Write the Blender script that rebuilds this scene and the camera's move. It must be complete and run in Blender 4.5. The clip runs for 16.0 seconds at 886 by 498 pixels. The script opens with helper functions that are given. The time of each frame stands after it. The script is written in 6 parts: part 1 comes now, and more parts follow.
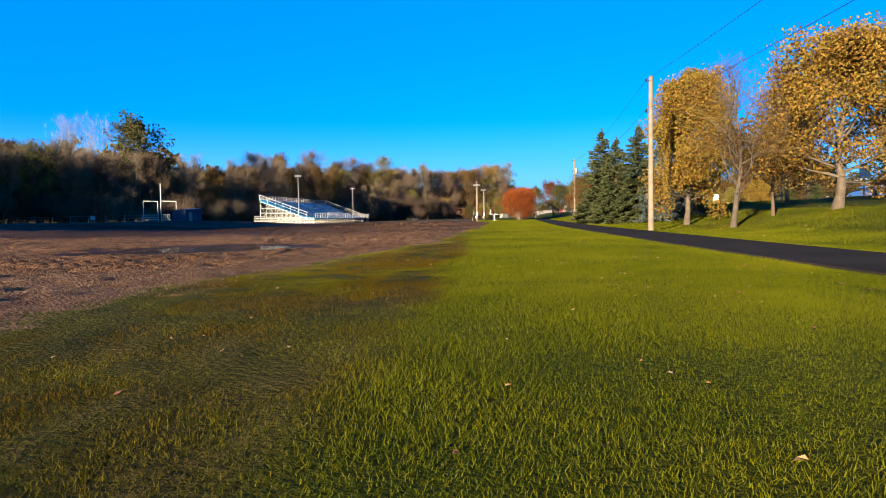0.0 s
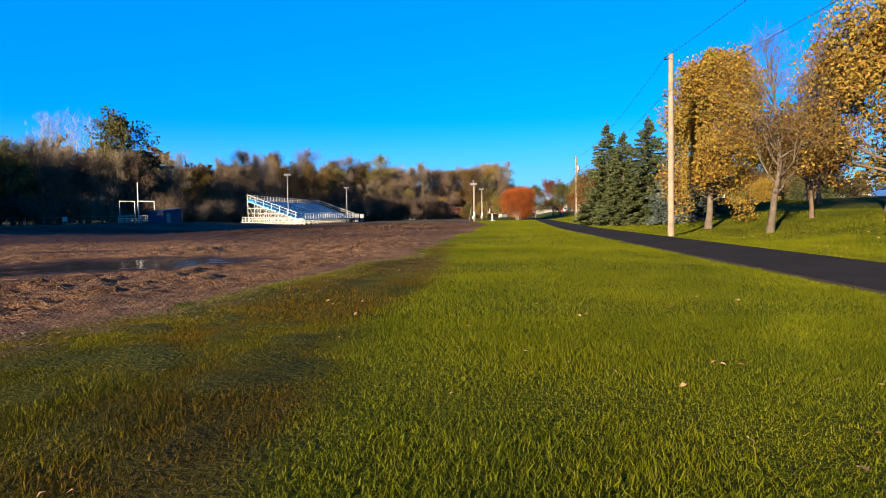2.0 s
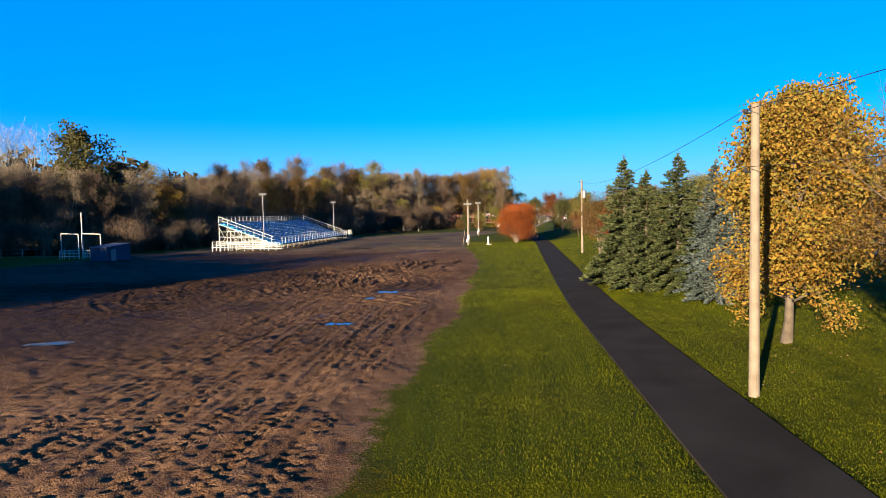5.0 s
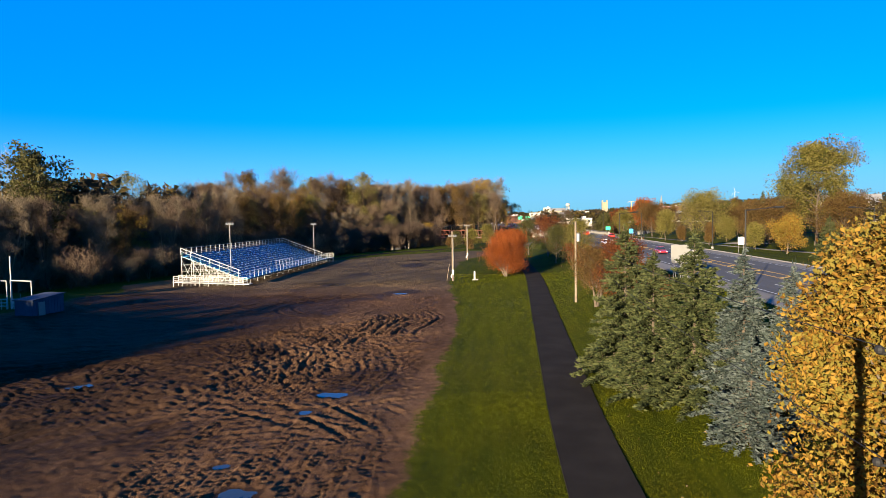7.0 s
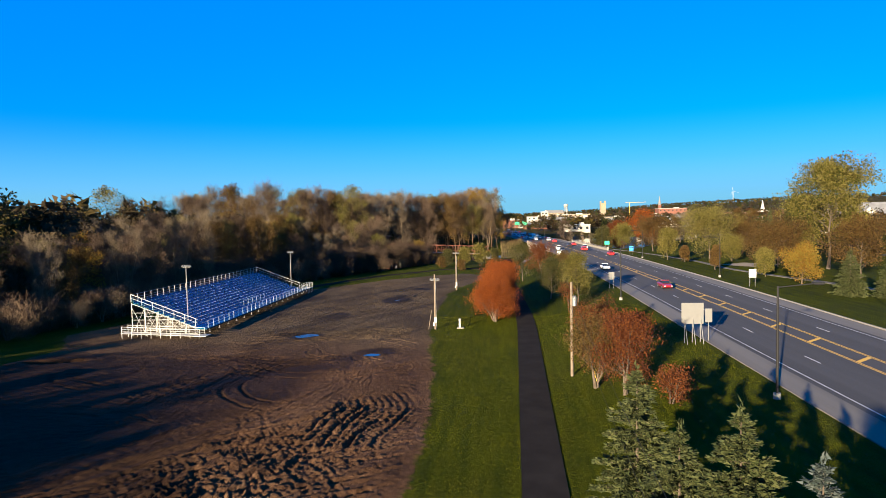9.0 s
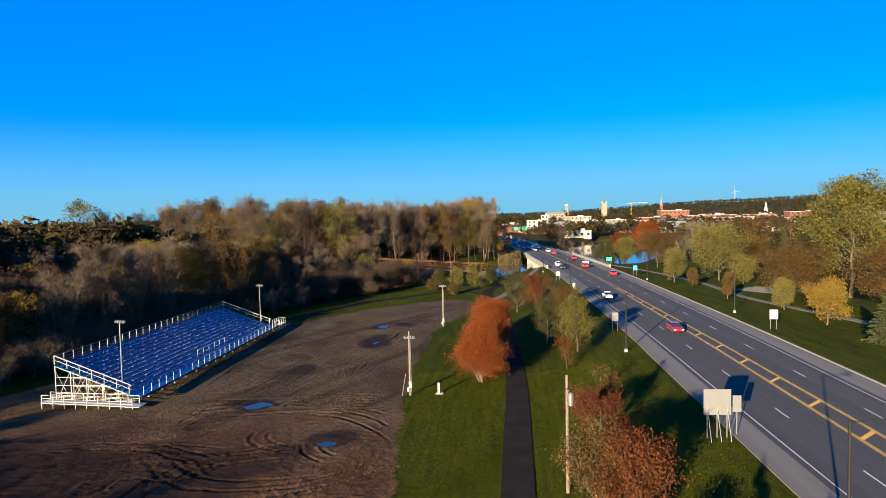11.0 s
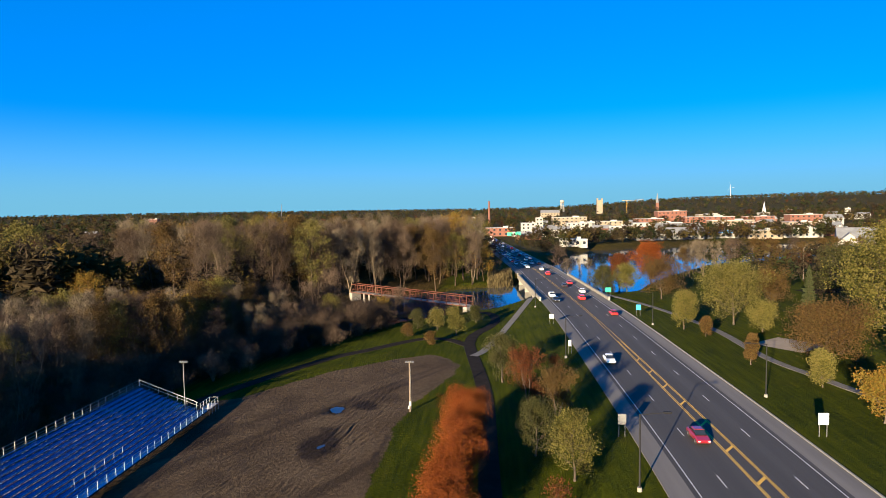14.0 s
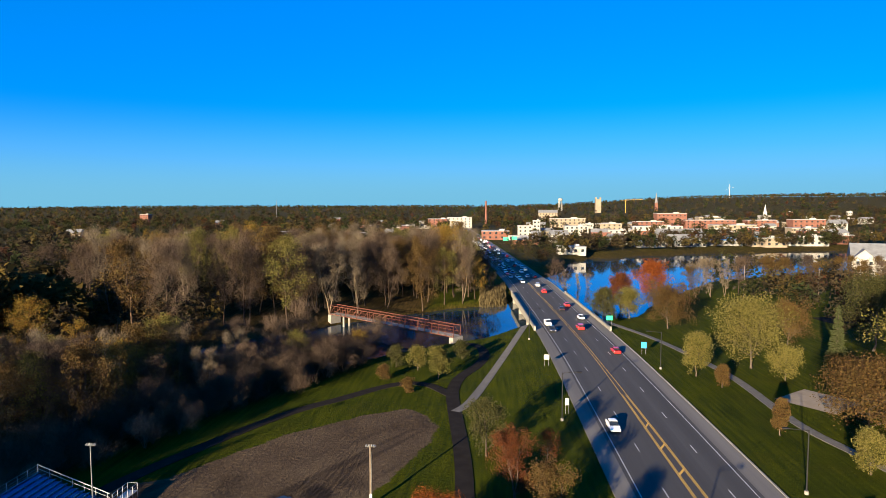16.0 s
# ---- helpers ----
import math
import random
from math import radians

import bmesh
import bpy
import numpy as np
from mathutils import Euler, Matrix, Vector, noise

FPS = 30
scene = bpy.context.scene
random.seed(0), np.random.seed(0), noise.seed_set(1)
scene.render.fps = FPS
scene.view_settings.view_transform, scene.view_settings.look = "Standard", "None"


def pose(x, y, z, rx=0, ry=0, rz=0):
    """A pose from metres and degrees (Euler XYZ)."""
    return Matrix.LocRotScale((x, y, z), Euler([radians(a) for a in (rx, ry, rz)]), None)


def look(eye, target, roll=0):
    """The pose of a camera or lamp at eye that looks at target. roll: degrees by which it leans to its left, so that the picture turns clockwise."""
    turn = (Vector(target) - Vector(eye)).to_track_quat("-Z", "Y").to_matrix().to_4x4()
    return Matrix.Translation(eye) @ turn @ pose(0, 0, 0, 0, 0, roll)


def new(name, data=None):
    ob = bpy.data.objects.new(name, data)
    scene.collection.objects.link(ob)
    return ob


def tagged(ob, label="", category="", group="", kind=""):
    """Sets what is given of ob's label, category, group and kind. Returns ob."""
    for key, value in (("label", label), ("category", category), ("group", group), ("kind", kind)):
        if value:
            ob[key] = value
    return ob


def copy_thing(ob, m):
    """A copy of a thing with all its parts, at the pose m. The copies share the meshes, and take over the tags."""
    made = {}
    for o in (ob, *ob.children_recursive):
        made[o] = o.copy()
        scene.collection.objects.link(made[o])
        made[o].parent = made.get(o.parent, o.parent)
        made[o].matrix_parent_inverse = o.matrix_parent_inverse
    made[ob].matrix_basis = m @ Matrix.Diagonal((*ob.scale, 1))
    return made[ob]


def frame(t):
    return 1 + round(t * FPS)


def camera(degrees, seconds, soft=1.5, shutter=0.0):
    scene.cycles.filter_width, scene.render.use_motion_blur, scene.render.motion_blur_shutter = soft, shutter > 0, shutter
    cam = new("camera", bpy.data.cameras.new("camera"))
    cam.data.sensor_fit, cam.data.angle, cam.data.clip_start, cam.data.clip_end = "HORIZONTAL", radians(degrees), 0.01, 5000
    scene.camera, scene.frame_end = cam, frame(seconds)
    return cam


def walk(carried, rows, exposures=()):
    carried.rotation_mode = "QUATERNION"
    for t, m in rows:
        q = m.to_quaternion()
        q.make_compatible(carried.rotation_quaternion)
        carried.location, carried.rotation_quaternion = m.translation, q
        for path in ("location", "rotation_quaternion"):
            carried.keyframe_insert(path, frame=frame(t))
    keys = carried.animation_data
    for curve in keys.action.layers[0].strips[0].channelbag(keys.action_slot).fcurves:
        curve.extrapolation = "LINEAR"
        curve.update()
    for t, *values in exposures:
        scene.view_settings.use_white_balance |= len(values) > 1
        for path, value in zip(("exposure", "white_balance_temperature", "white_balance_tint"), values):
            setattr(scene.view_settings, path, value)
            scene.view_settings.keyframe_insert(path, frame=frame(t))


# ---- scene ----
# ---------------------------------------------------------------- camera
cam = camera(71.0, 16.0, soft=0.8)
ROWS = [
    (0.0, -0.755, -2.681, 0.980, 5.083, -2.981, -1.107),
    (0.5, -0.683, -1.608, 1.047, 5.113, -3.022, -1.137),
    (1.0, -0.610, -0.311, 1.007, 5.123, -3.020, -1.149),
    (1.5, -0.525, 1.067, 1.028, 5.083, -3.009, -1.113),
    (2.0, -0.416, 2.536, 1.156, 5.062, -3.047, -1.176),
    (2.5, -0.296, 4.115, 1.474, 5.082, -3.097, -1.261),
    (3.0, -0.175, 5.856, 1.996, 5.133, -3.132, -1.253),
    (3.5, -0.119, 7.674, 2.670, 5.172, -3.135, -1.212),
    (4.0, -0.063, 9.635, 3.503, 5.147, -3.163, -1.191),
    (4.5, 0.062, 11.623, 4.415, 5.124, -3.200, -1.360),
    (7.0, 1.761, 22.633, 10.122, 4.702, -2.922, -0.997),
    (7.5, 2.154, 25.070, 11.470, 4.647, -2.916, -0.970),
    (8.0, 2.591, 27.687, 12.957, 4.620, -2.920, -1.098),
    (8.5, 3.025, 30.461, 14.523, 4.636, -2.991, -1.131),
    (9.0, 3.448, 33.433, 16.054, 4.547, -2.975, -1.170),
    (11.5, 6.225, 50.347, 23.560, 4.666, -3.120, -1.239),
    (12.0, 6.814, 53.981, 25.353, 4.606, -3.163, -1.254),
    (12.5, 7.312, 57.749, 27.228, 4.570, -3.276, -1.201),
    (13.0, 7.762, 61.813, 29.128, 4.499, -3.453, -1.080),
    (13.5, 8.098, 66.009, 30.910, 4.384, -3.611, -0.995),
    (14.0, 8.400, 70.355, 32.660, 4.211, -3.757, -0.905),
    (14.5, 8.765, 74.838, 34.391, 4.089, -3.910, -0.742),
    (15.0, 9.355, 79.631, 36.117, 4.053, -4.025, -0.623),
    (15.5, 9.971, 84.510, 37.767, 4.028, -4.102, -0.491),
    (16.0, 10.632, 89.710, 39.732, 3.999, -4.211, -0.217),
]
walk(cam, [(t, pose(x, y, z, 90 + pitch, 0, yaw) @ pose(0, 0, 0, 0, 0, roll)) for t, x, y, z, yaw, pitch, roll in ROWS],
     [(0, 2.75), (4, 2.75), (8, 2.56), (12, 2.4), (16, 2.35)])

# ---------------------------------------------------------------- sky and sun
SUN_ELEV, SUN_FROM = radians(10.4), Vector((-0.427, -0.904, 0.0))
world = bpy.data.worlds.new("sky")
scene.world = world
world.use_nodes = True
wn = world.node_tree.nodes
sky = wn.new("ShaderNodeTexSky")
sky.sky_type = "NISHITA"
sky.sun_disc = False
sky.sun_elevation = SUN_ELEV
sky.sun_rotation = math.atan2(SUN_FROM.x, SUN_FROM.y)
sky.altitude, sky.air_density, sky.dust_density, sky.ozone_density = 0, 0.6, 0.0, 6.0
# a clear sky of even deep blue, paler towards the horizon
even = wn.new("ShaderNodeMix")
even.data_type = "RGBA"
even.inputs[0].default_value = 0.55
even.inputs[7].default_value = (0.0, 0.88, 3.3, 1)
world.node_tree.links.new(sky.outputs[0], even.inputs[6])
deep = wn.new("ShaderNodeHueSaturation")
deep.inputs["Saturation"].default_value = 1.10
world.node_tree.links.new(even.outputs[2], deep.inputs["Color"])
# a belt of pale haze low over the horizon
haze_at, haze_z, haze_ramp, haze = wn.new("ShaderNodeTexCoord"), wn.new("ShaderNodeSeparateXYZ"), wn.new("ShaderNodeValToRGB"), wn.new("ShaderNodeMix")
haze.data_type = "RGBA"
haze_ramp.color_ramp.interpolation = "EASE"
haze_ramp.color_ramp.elements[0].position, haze_ramp.color_ramp.elements[0].color = 0.0, (1, 1, 1, 1)
haze_ramp.color_ramp.elements[1].position, haze_ramp.color_ramp.elements[1].color = 0.155, (0, 0, 0, 1)
haze.inputs[7].default_value = (0.62, 1.80, 2.6, 1)
world.node_tree.links.new(haze_at.outputs["Generated"], haze_z.inputs[0])
world.node_tree.links.new(haze_z.outputs["Z"], haze_ramp.inputs[0])
world.node_tree.links.new(haze_ramp.outputs[0], haze.inputs[0])
world.node_tree.links.new(deep.outputs[0], haze.inputs[6])
world.node_tree.links.new(haze.outputs[2], wn["Background"].inputs[0])
wn["Background"].inputs[1].default_value = 0.058
sun = new("sun", bpy.data.lights.new("sun", "SUN"))
sun.data.energy, sun.data.angle, sun.data.color = 4.6, radians(0.6), (1.0, 0.81, 0.54)
sun_dir = Vector((SUN_FROM.x * math.cos(SUN_ELEV), SUN_FROM.y * math.cos(SUN_ELEV), math.sin(SUN_ELEV)))
sun.matrix_world = look(sun_dir * 300, (0, 0, 0))


# ---------------------------------------------------------------- materials
def material(name, colours, scale=4.0, rough=0.8, metal=0.0, bump=0.2, fine=40.0, detail=6.0, spec=0.3, island=0.0, per_object=0.0, through_light=0.0, attr="", along=0.0):
    """A surface whose colour wanders between colours at a large and a fine scale, with relief."""
    m = bpy.data.materials.new(name)
    m.use_nodes = True
    n, l = m.node_tree.nodes, m.node_tree.links
    b = n["Principled BSDF"]
    b.inputs["Roughness"].default_value, b.inputs["Metallic"].default_value = rough, metal
    b.inputs["Specular IOR Level"].default_value = spec
    tc = n.new("ShaderNodeTexCoord")
    big, small = n.new("ShaderNodeTexNoise"), n.new("ShaderNodeTexNoise")
    for tex, s in ((big, scale), (small, fine)):
        tex.inputs["Scale"].default_value, tex.inputs["Detail"].default_value = s, detail
        l.new(tc.outputs["Object"], tex.inputs["Vector"])
    if along:
        drawn = n.new("ShaderNodeMapping")
        drawn.inputs["Scale"].default_value = (1, along, 1)
        l.new(tc.outputs["Object"], drawn.inputs[0])
        l.new(drawn.outputs[0], big.inputs["Vector"])
    mixer = n.new("ShaderNodeMath")
    mixer.operation = "MULTIPLY_ADD"
    l.new(small.outputs["Fac"], mixer.inputs[0])
    mixer.inputs[1].default_value = 0.45
    l.new(big.outputs["Fac"], mixer.inputs[2])
    last = mixer.outputs[0]

    def add(source, amount, last):
        a = n.new("ShaderNodeMath")
        a.operation = "MULTIPLY_ADD"
        l.new(source, a.inputs[0])
        a.inputs[1].default_value = amount
        l.new(last, a.inputs[2])
        s = n.new("ShaderNodeMath")
        s.operation = "SUBTRACT"
        l.new(a.outputs[0], s.inputs[0])
        s.inputs[1].default_value = amount / 2
        return s.outputs[0]

    if island:
        g = n.new("ShaderNodeNewGeometry")
        last = add(g.outputs["Random Per Island"], island, last)
    if per_object:
        o = n.new("ShaderNodeObjectInfo")
        last = add(o.outputs["Random"], per_object, last)
    ramp = n.new("ShaderNodeValToRGB")
    l.new(last, ramp.inputs[0])
    k = len(colours)
    els = ramp.color_ramp.elements
    while len(els) < k:
        els.new(0.5)
    for i, c in enumerate(colours):
        els[i].position = 0.42 + 0.62 * i / max(1, k - 1) - 0.08
        els[i].color = (*c, 1)
    colour = ramp.outputs[0]
    if attr:
        at = n.new("ShaderNodeAttribute")
        at.attribute_name = attr
        mul = n.new("ShaderNodeMix")
        mul.data_type, mul.blend_type = "RGBA", "MULTIPLY"
        mul.inputs[0].default_value = 1.0
        l.new(colour, mul.inputs[6])
        l.new(at.outputs["Color"], mul.inputs[7])
        colour = mul.outputs[2]
    l.new(colour, b.inputs["Base Color"])
    if bump:
        bp = n.new("ShaderNodeBump")
        bp.inputs["Strength"].default_value, bp.inputs["Distance"].default_value = bump, 0.02
        l.new(mixer.outputs[0], bp.inputs["Height"])
        l.new(bp.outputs[0], b.inputs["Normal"])
    if through_light:
        tr = n.new("ShaderNodeBsdfTranslucent")
        l.new(colour, tr.inputs[0])
        ms = n.new("ShaderNodeMixShader")
        ms.inputs[0].default_value = through_light
        l.new(b.outputs[0], ms.inputs[1])
        l.new(tr.outputs[0], ms.inputs[2])
        l.new(ms.outputs[0], n["Material Output"].inputs[0])
    return m


def plain(name, colour, rough=0.5, metal=0.0, spec=0.4):
    return material(name, [tuple(c * 0.86 for c in colour), colour, tuple(min(1, c * 1.08) for c in colour)], 1.5, rough, metal, 0.05, 30, spec=spec)


def leafy(name, *colours, island=0.9):
    return material(name, colours, 0.35, 0.75, 0, 0.0, 2.0, spec=0.15, island=island, per_object=0.15, through_light=0.32)


M_ASPHALT_TRAIL = material("dark_asphalt", [(0.0105, 0.0090, 0.0080), (0.0150, 0.0130, 0.0116), (0.0215, 0.0188, 0.0166)], 0.5, 1.0, 0, 0.4, 90, spec=0.03)
M_ASPHALT = material("worn_asphalt", [(0.0265, 0.0253, 0.0244), (0.0364, 0.0347, 0.0329), (0.0514, 0.0492, 0.0463)], 0.55, 0.85, 0, 0.3, 60, along=0.015)
M_SHOULDER = material("pale_concrete_shoulder", [(0.07577, 0.07036, 0.06224), (0.1028, 0.09471, 0.08389), (0.1299, 0.1191, 0.1055)], 0.6, 0.9, 0, 0.3, 50, along=0.04)
M_CONCRETE = material("concrete", [(0.1299, 0.1191, 0.1028), (0.1732, 0.1597, 0.138), (0.2165, 0.2002, 0.1732)], 0.8, 0.9, 0, 0.3, 40)
M_PATH = material("grey_concrete_path", [(0.065, 0.059, 0.050), (0.088, 0.080, 0.068), (0.115, 0.105, 0.09)], 0.8, 0.9, 0, 0.3, 40)
M_WHITE_LINE = material("worn_white_road_paint", [(0.16, 0.16, 0.155), (0.34, 0.34, 0.33), (0.46, 0.46, 0.45)], 2, 0.7, 0, 0.1, 30)
M_YELLOW_LINE = material("worn_yellow_road_paint", [(0.36, 0.19, 0.024), (0.52, 0.30, 0.04), (0.60, 0.37, 0.064)], 2, 0.7, 0, 0.1, 30)
M_BARK = material("grey_brown_bark", [(0.0279, 0.01984, 0.01364), (0.0527, 0.0403, 0.02914), (0.0868, 0.0682, 0.0527)], 3, 0.95, 0, 0.8, 25, per_object=0.3)
M_TWIG = material("bare_twigs", [(0.020, 0.0125, 0.0078), (0.038, 0.024, 0.015), (0.062, 0.041, 0.026)], 0.3, 0.95, 0, 0.0, 4, island=0.3, per_object=0.6)
M_TWIG_PALE = material("pale_bare_twigs", [(0.045, 0.033, 0.021), (0.074, 0.056, 0.036), (0.106, 0.082, 0.054)], 0.3, 0.95, 0, 0.0, 4, island=0.3, per_object=0.5)
M_COTTONWOOD = material("pale_cottonwood_bark", [(0.075, 0.065, 0.05), (0.12, 0.105, 0.084), (0.165, 0.146, 0.12)], 0.4, 0.95, 0, 0.2, 6)
M_GOLD = leafy("golden_maple_leaves", (0.0693, 0.0334, 0.00471), (0.146, 0.0772, 0.0101), (0.191, 0.111, 0.0166), (0.115, 0.0905, 0.0148))
M_GOLD_GREEN = leafy("yellow_green_leaves", (0.0288, 0.0315, 0.00482), (0.0651, 0.0603, 0.00963), (0.101, 0.0865, 0.017), (0.12, 0.101, 0.0288))
M_RUST = leafy("rust_orange_leaves", (0.0434, 0.011, 0.00394), (0.0899, 0.0246, 0.00529), (0.114, 0.0382, 0.00833), (0.0597, 0.0202, 0.00833))
M_RED = leafy("red_orange_leaves", (0.085, 0.0155, 0.0033), (0.165, 0.036, 0.0045), (0.21, 0.060, 0.007), (0.11, 0.028, 0.0055))
M_BROWN = leafy("brown_autumn_leaves", (0.031, 0.0162, 0.00539), (0.062, 0.0337, 0.00976), (0.0899, 0.0512, 0.014), (0.0589, 0.0404, 0.0108))
M_OLIVE = leafy("olive_leaves", (0.015, 0.018, 0.00448), (0.033, 0.0344, 0.00896), (0.0569, 0.0524, 0.0135), (0.0419, 0.0389, 0.012))
M_SPRUCE = leafy("spruce_needles", (0.0158, 0.0219, 0.00774), (0.0351, 0.0453, 0.0154), (0.0596, 0.0658, 0.024))
M_BLUE_SPRUCE = leafy("blue_spruce_needles", (0.0191, 0.0287, 0.0255), (0.0414, 0.0541, 0.0493), (0.0702, 0.0845, 0.0793))
M_GRASS_BLADE = material("grass_blades", [(0.018, 0.025, 0.0004), (0.036, 0.045, 0.0006), (0.056, 0.062, 0.001), (0.078, 0.077, 0.002)], 0.25, 0.6, 0, 0, 1.5, spec=0.05, island=0.5, through_light=0.3, attr="tint")
M_REED = material("dry_reeds", [(0.04, 0.028, 0.011), (0.072, 0.053, 0.021), (0.10, 0.077, 0.033)], 0.4, 0.9, 0, 0, 3, island=0.6, through_light=0.25)
M_FALLEN = material("dry_fallen_leaves", [(0.05, 0.018, 0.007), (0.10, 0.042, 0.016), (0.15, 0.075, 0.028), (0.19, 0.125, 0.065)], 0.5, 0.8, 0, 0, 2, island=0.8, per_object=0.5)
# bare aluminium; the blue sky it mirrors is put into its base colour
M_ALU = material("sky_tinted_aluminium", [(0.008, 0.17, 0.31), (0.012, 0.21, 0.38), (0.028, 0.27, 0.45)], 0.7, 0.26, 0.95, 0.05, 20, spec=0.5)
M_WHITE_STEEL = plain("white_painted_steel", (0.287, 0.283, 0.27), 0.5)
M_POLE_WOOD = material("weathered_pole_wood", [(0.0662, 0.0487, 0.0351), (0.105, 0.0819, 0.0604), (0.14, 0.113, 0.0858)], 2.5, 0.9, 0, 0.6, 30)
M_BLACK = plain("black_painted_metal", (0.011, 0.011, 0.012), 0.7, spec=0.15)
M_GREY_METAL = plain("galvanised_steel", (0.151, 0.155, 0.158), 0.5, 0.6)
M_RUSTY = material("weathering_steel", [(0.034, 0.010, 0.006), (0.062, 0.018, 0.010), (0.088, 0.028, 0.016)], 1, 0.9, 0, 0.3, 30)
M_GREEN_SIGN = plain("green_sign_sheet", (0.01, 0.30, 0.17), 0.5)
M_BLUE_SIGN = plain("blue_sign_sheet", (0.02, 0.22, 0.55), 0.5)
M_SIGN_BACK = plain("bare_sign_metal", (0.115, 0.115, 0.112), 0.5, 0.1)
M_SAND = material("pale_sand", [(0.15, 0.118, 0.082), (0.19, 0.152, 0.107), (0.225, 0.182, 0.132)], 0.5, 0.95, 0, 0.3, 40)


def glassy(name, colour, rough, ripple=0.12, scale=0.7):
    m = bpy.data.materials.new(name)
    m.use_nodes = True
    b = m.node_tree.nodes["Principled BSDF"]
    b.inputs["Base Color"].default_value = (*colour, 1)
    b.inputs["Roughness"].default_value = rough
    b.inputs["IOR"].default_value = 1.33
    b.inputs["Specular IOR Level"].default_value = 0.8
    n, l = m.node_tree.nodes, m.node_tree.links
    tc, tex, bp = n.new("ShaderNodeTexCoord"), n.new("ShaderNodeTexNoise"), n.new("ShaderNodeBump")
    tex.inputs["Scale"].default_value = scale
    bp.inputs["Strength"].default_value, bp.inputs["Distance"].default_value = ripple, 0.03
    l.new(tc.outputs["Object"], tex.inputs["Vector"])
    l.new(tex.outputs["Fac"], bp.inputs["Height"])
    l.new(bp.outputs[0], b.inputs["Normal"])
    return m


M_RIVER = glassy("river_water", (0.012, 0.028, 0.045), 0.06)
M_PUDDLE = glassy("puddle_water", (0.02, 0.022, 0.022), 0.05, 0.3, 4.0)
M_GLASS = glassy("dark_window_glass", (0.015, 0.02, 0.025), 0.08)


# ---------------------------------------------------------------- helpers
def mesh_np(name, verts, faces, mat, smooth=False, tint=None):
    me = bpy.data.meshes.new(name)
    v, f = np.asarray(verts, dtype=np.float32).reshape(-1, 3), np.asarray(faces, dtype=np.int32)
    n, k = f.shape
    me.vertices.add(len(v))
    me.vertices.foreach_set("co", v.ravel())
    me.loops.add(n * k)
    me.loops.foreach_set("vertex_index", f.ravel())
    me.polygons.add(n)
    me.polygons.foreach_set("loop_start", np.arange(0, n * k, k, dtype=np.int32))
    me.update(calc_edges=True)
    if mat:
        me.materials.append(mat)
    if not smooth:
        me.shade_flat()
    if tint is not None:
        a = me.attributes.new("tint", "FLOAT_COLOR", "POINT")
        a.data.foreach_set("color", np.asarray(tint, dtype=np.float32).ravel())
    me.update()
    return me


def part(name, bm, mat, parent, label=""):
    """Links a bmesh, or a mesh already made, as one mesh object under parent (None: top level)."""
    if isinstance(bm, bmesh.types.BMesh):
        me = bpy.data.meshes.new(name)
        bm.to_mesh(me)
        bm.free()
        me.materials.append(mat)
    else:
        me = bm
    ob = new(name, me)
    if parent is not None:
        ob.parent = parent
    return tagged(ob, label)


def thing(name, m, label, category, group="", kind=""):
    ob = new(name)
    ob.empty_display_size = 0.3
    ob.matrix_basis = m
    return tagged(ob, label, category, group, kind)


def box(bm, size, at=(0, 0, 0), turn=None, bevel=0.0):
    """A box of that size centred at a place, its edges bevelled."""
    m = Matrix.Translation(at) @ (turn if turn else Matrix()) @ Matrix.Diagonal((*size, 1))
    made = bmesh.ops.create_cube(bm, size=1, matrix=m)
    if bevel:
        edges = list({e for v in made["verts"] for e in v.link_edges})
        bmesh.ops.bevel(bm, geom=edges, offset=bevel, segments=1, affect="EDGES")
    return bm


def rod(bm, a, b, r0, r1=None, sides=8):
    """A tapered round bar from a to b."""
    a, b = Vector(a), Vector(b)
    r1 = r0 if r1 is None else r1
    d = b - a
    m = Matrix.Translation((a + b) / 2) @ d.to_track_quat("Z", "Y").to_matrix().to_4x4()
    bmesh.ops.create_cone(bm, cap_ends=True, segments=sides, radius1=r0, radius2=r1, depth=d.length, matrix=m)
    return bm


def B(*boxes, bevel=0.0):
    bm = bmesh.new()
    for size, at in boxes:
        box(bm, size, at, None, bevel)
    return bm


def smooth01(a, b, v):
    t = np.clip((np.asarray(v, dtype=float) - a) / (b - a), 0, 1)
    return t * t * (3 - 2 * t)


NOISE = {}


def vnoise(x, y, seed=0):
    """Smooth value noise on a unit lattice, from -1 to 1."""
    if seed not in NOISE:
        NOISE[seed] = np.random.RandomState(seed).rand(256, 256) * 2 - 1
    table = NOISE[seed]
    xi, yi = np.floor(x).astype(int), np.floor(y).astype(int)
    u, v = x - xi, y - yi
    u, v = u * u * (3 - 2 * u), v * v * (3 - 2 * v)
    a, b = table[xi & 255, yi & 255], table[(xi + 1) & 255, yi & 255]
    c, d = table[xi & 255, (yi + 1) & 255], table[(xi + 1) & 255, (yi + 1) & 255]
    return (a * (1 - u) + b * u) * (1 - v) + (c * (1 - u) + d * u) * v


def fbm(x, y, scale, octaves=4, seed=0):
    out, amp = 0, 1.0
    for k in range(octaves):
        out = out + amp * vnoise(x * scale * 2**k + 17.3 * k, y * scale * 2**k - 9.1 * k, seed + k)
        amp *= 0.5
    return out / 1.9


# ---------------------------------------------------------------- plan
def curve1(points, soft):
    ys, xs = zip(*points)

    def f(y):
        y = np.asarray(y, dtype=float)
        return sum(np.interp(y + o * soft, ys, xs) for o in (-1, -0.5, 0, 0.5, 1)) / 5

    return f


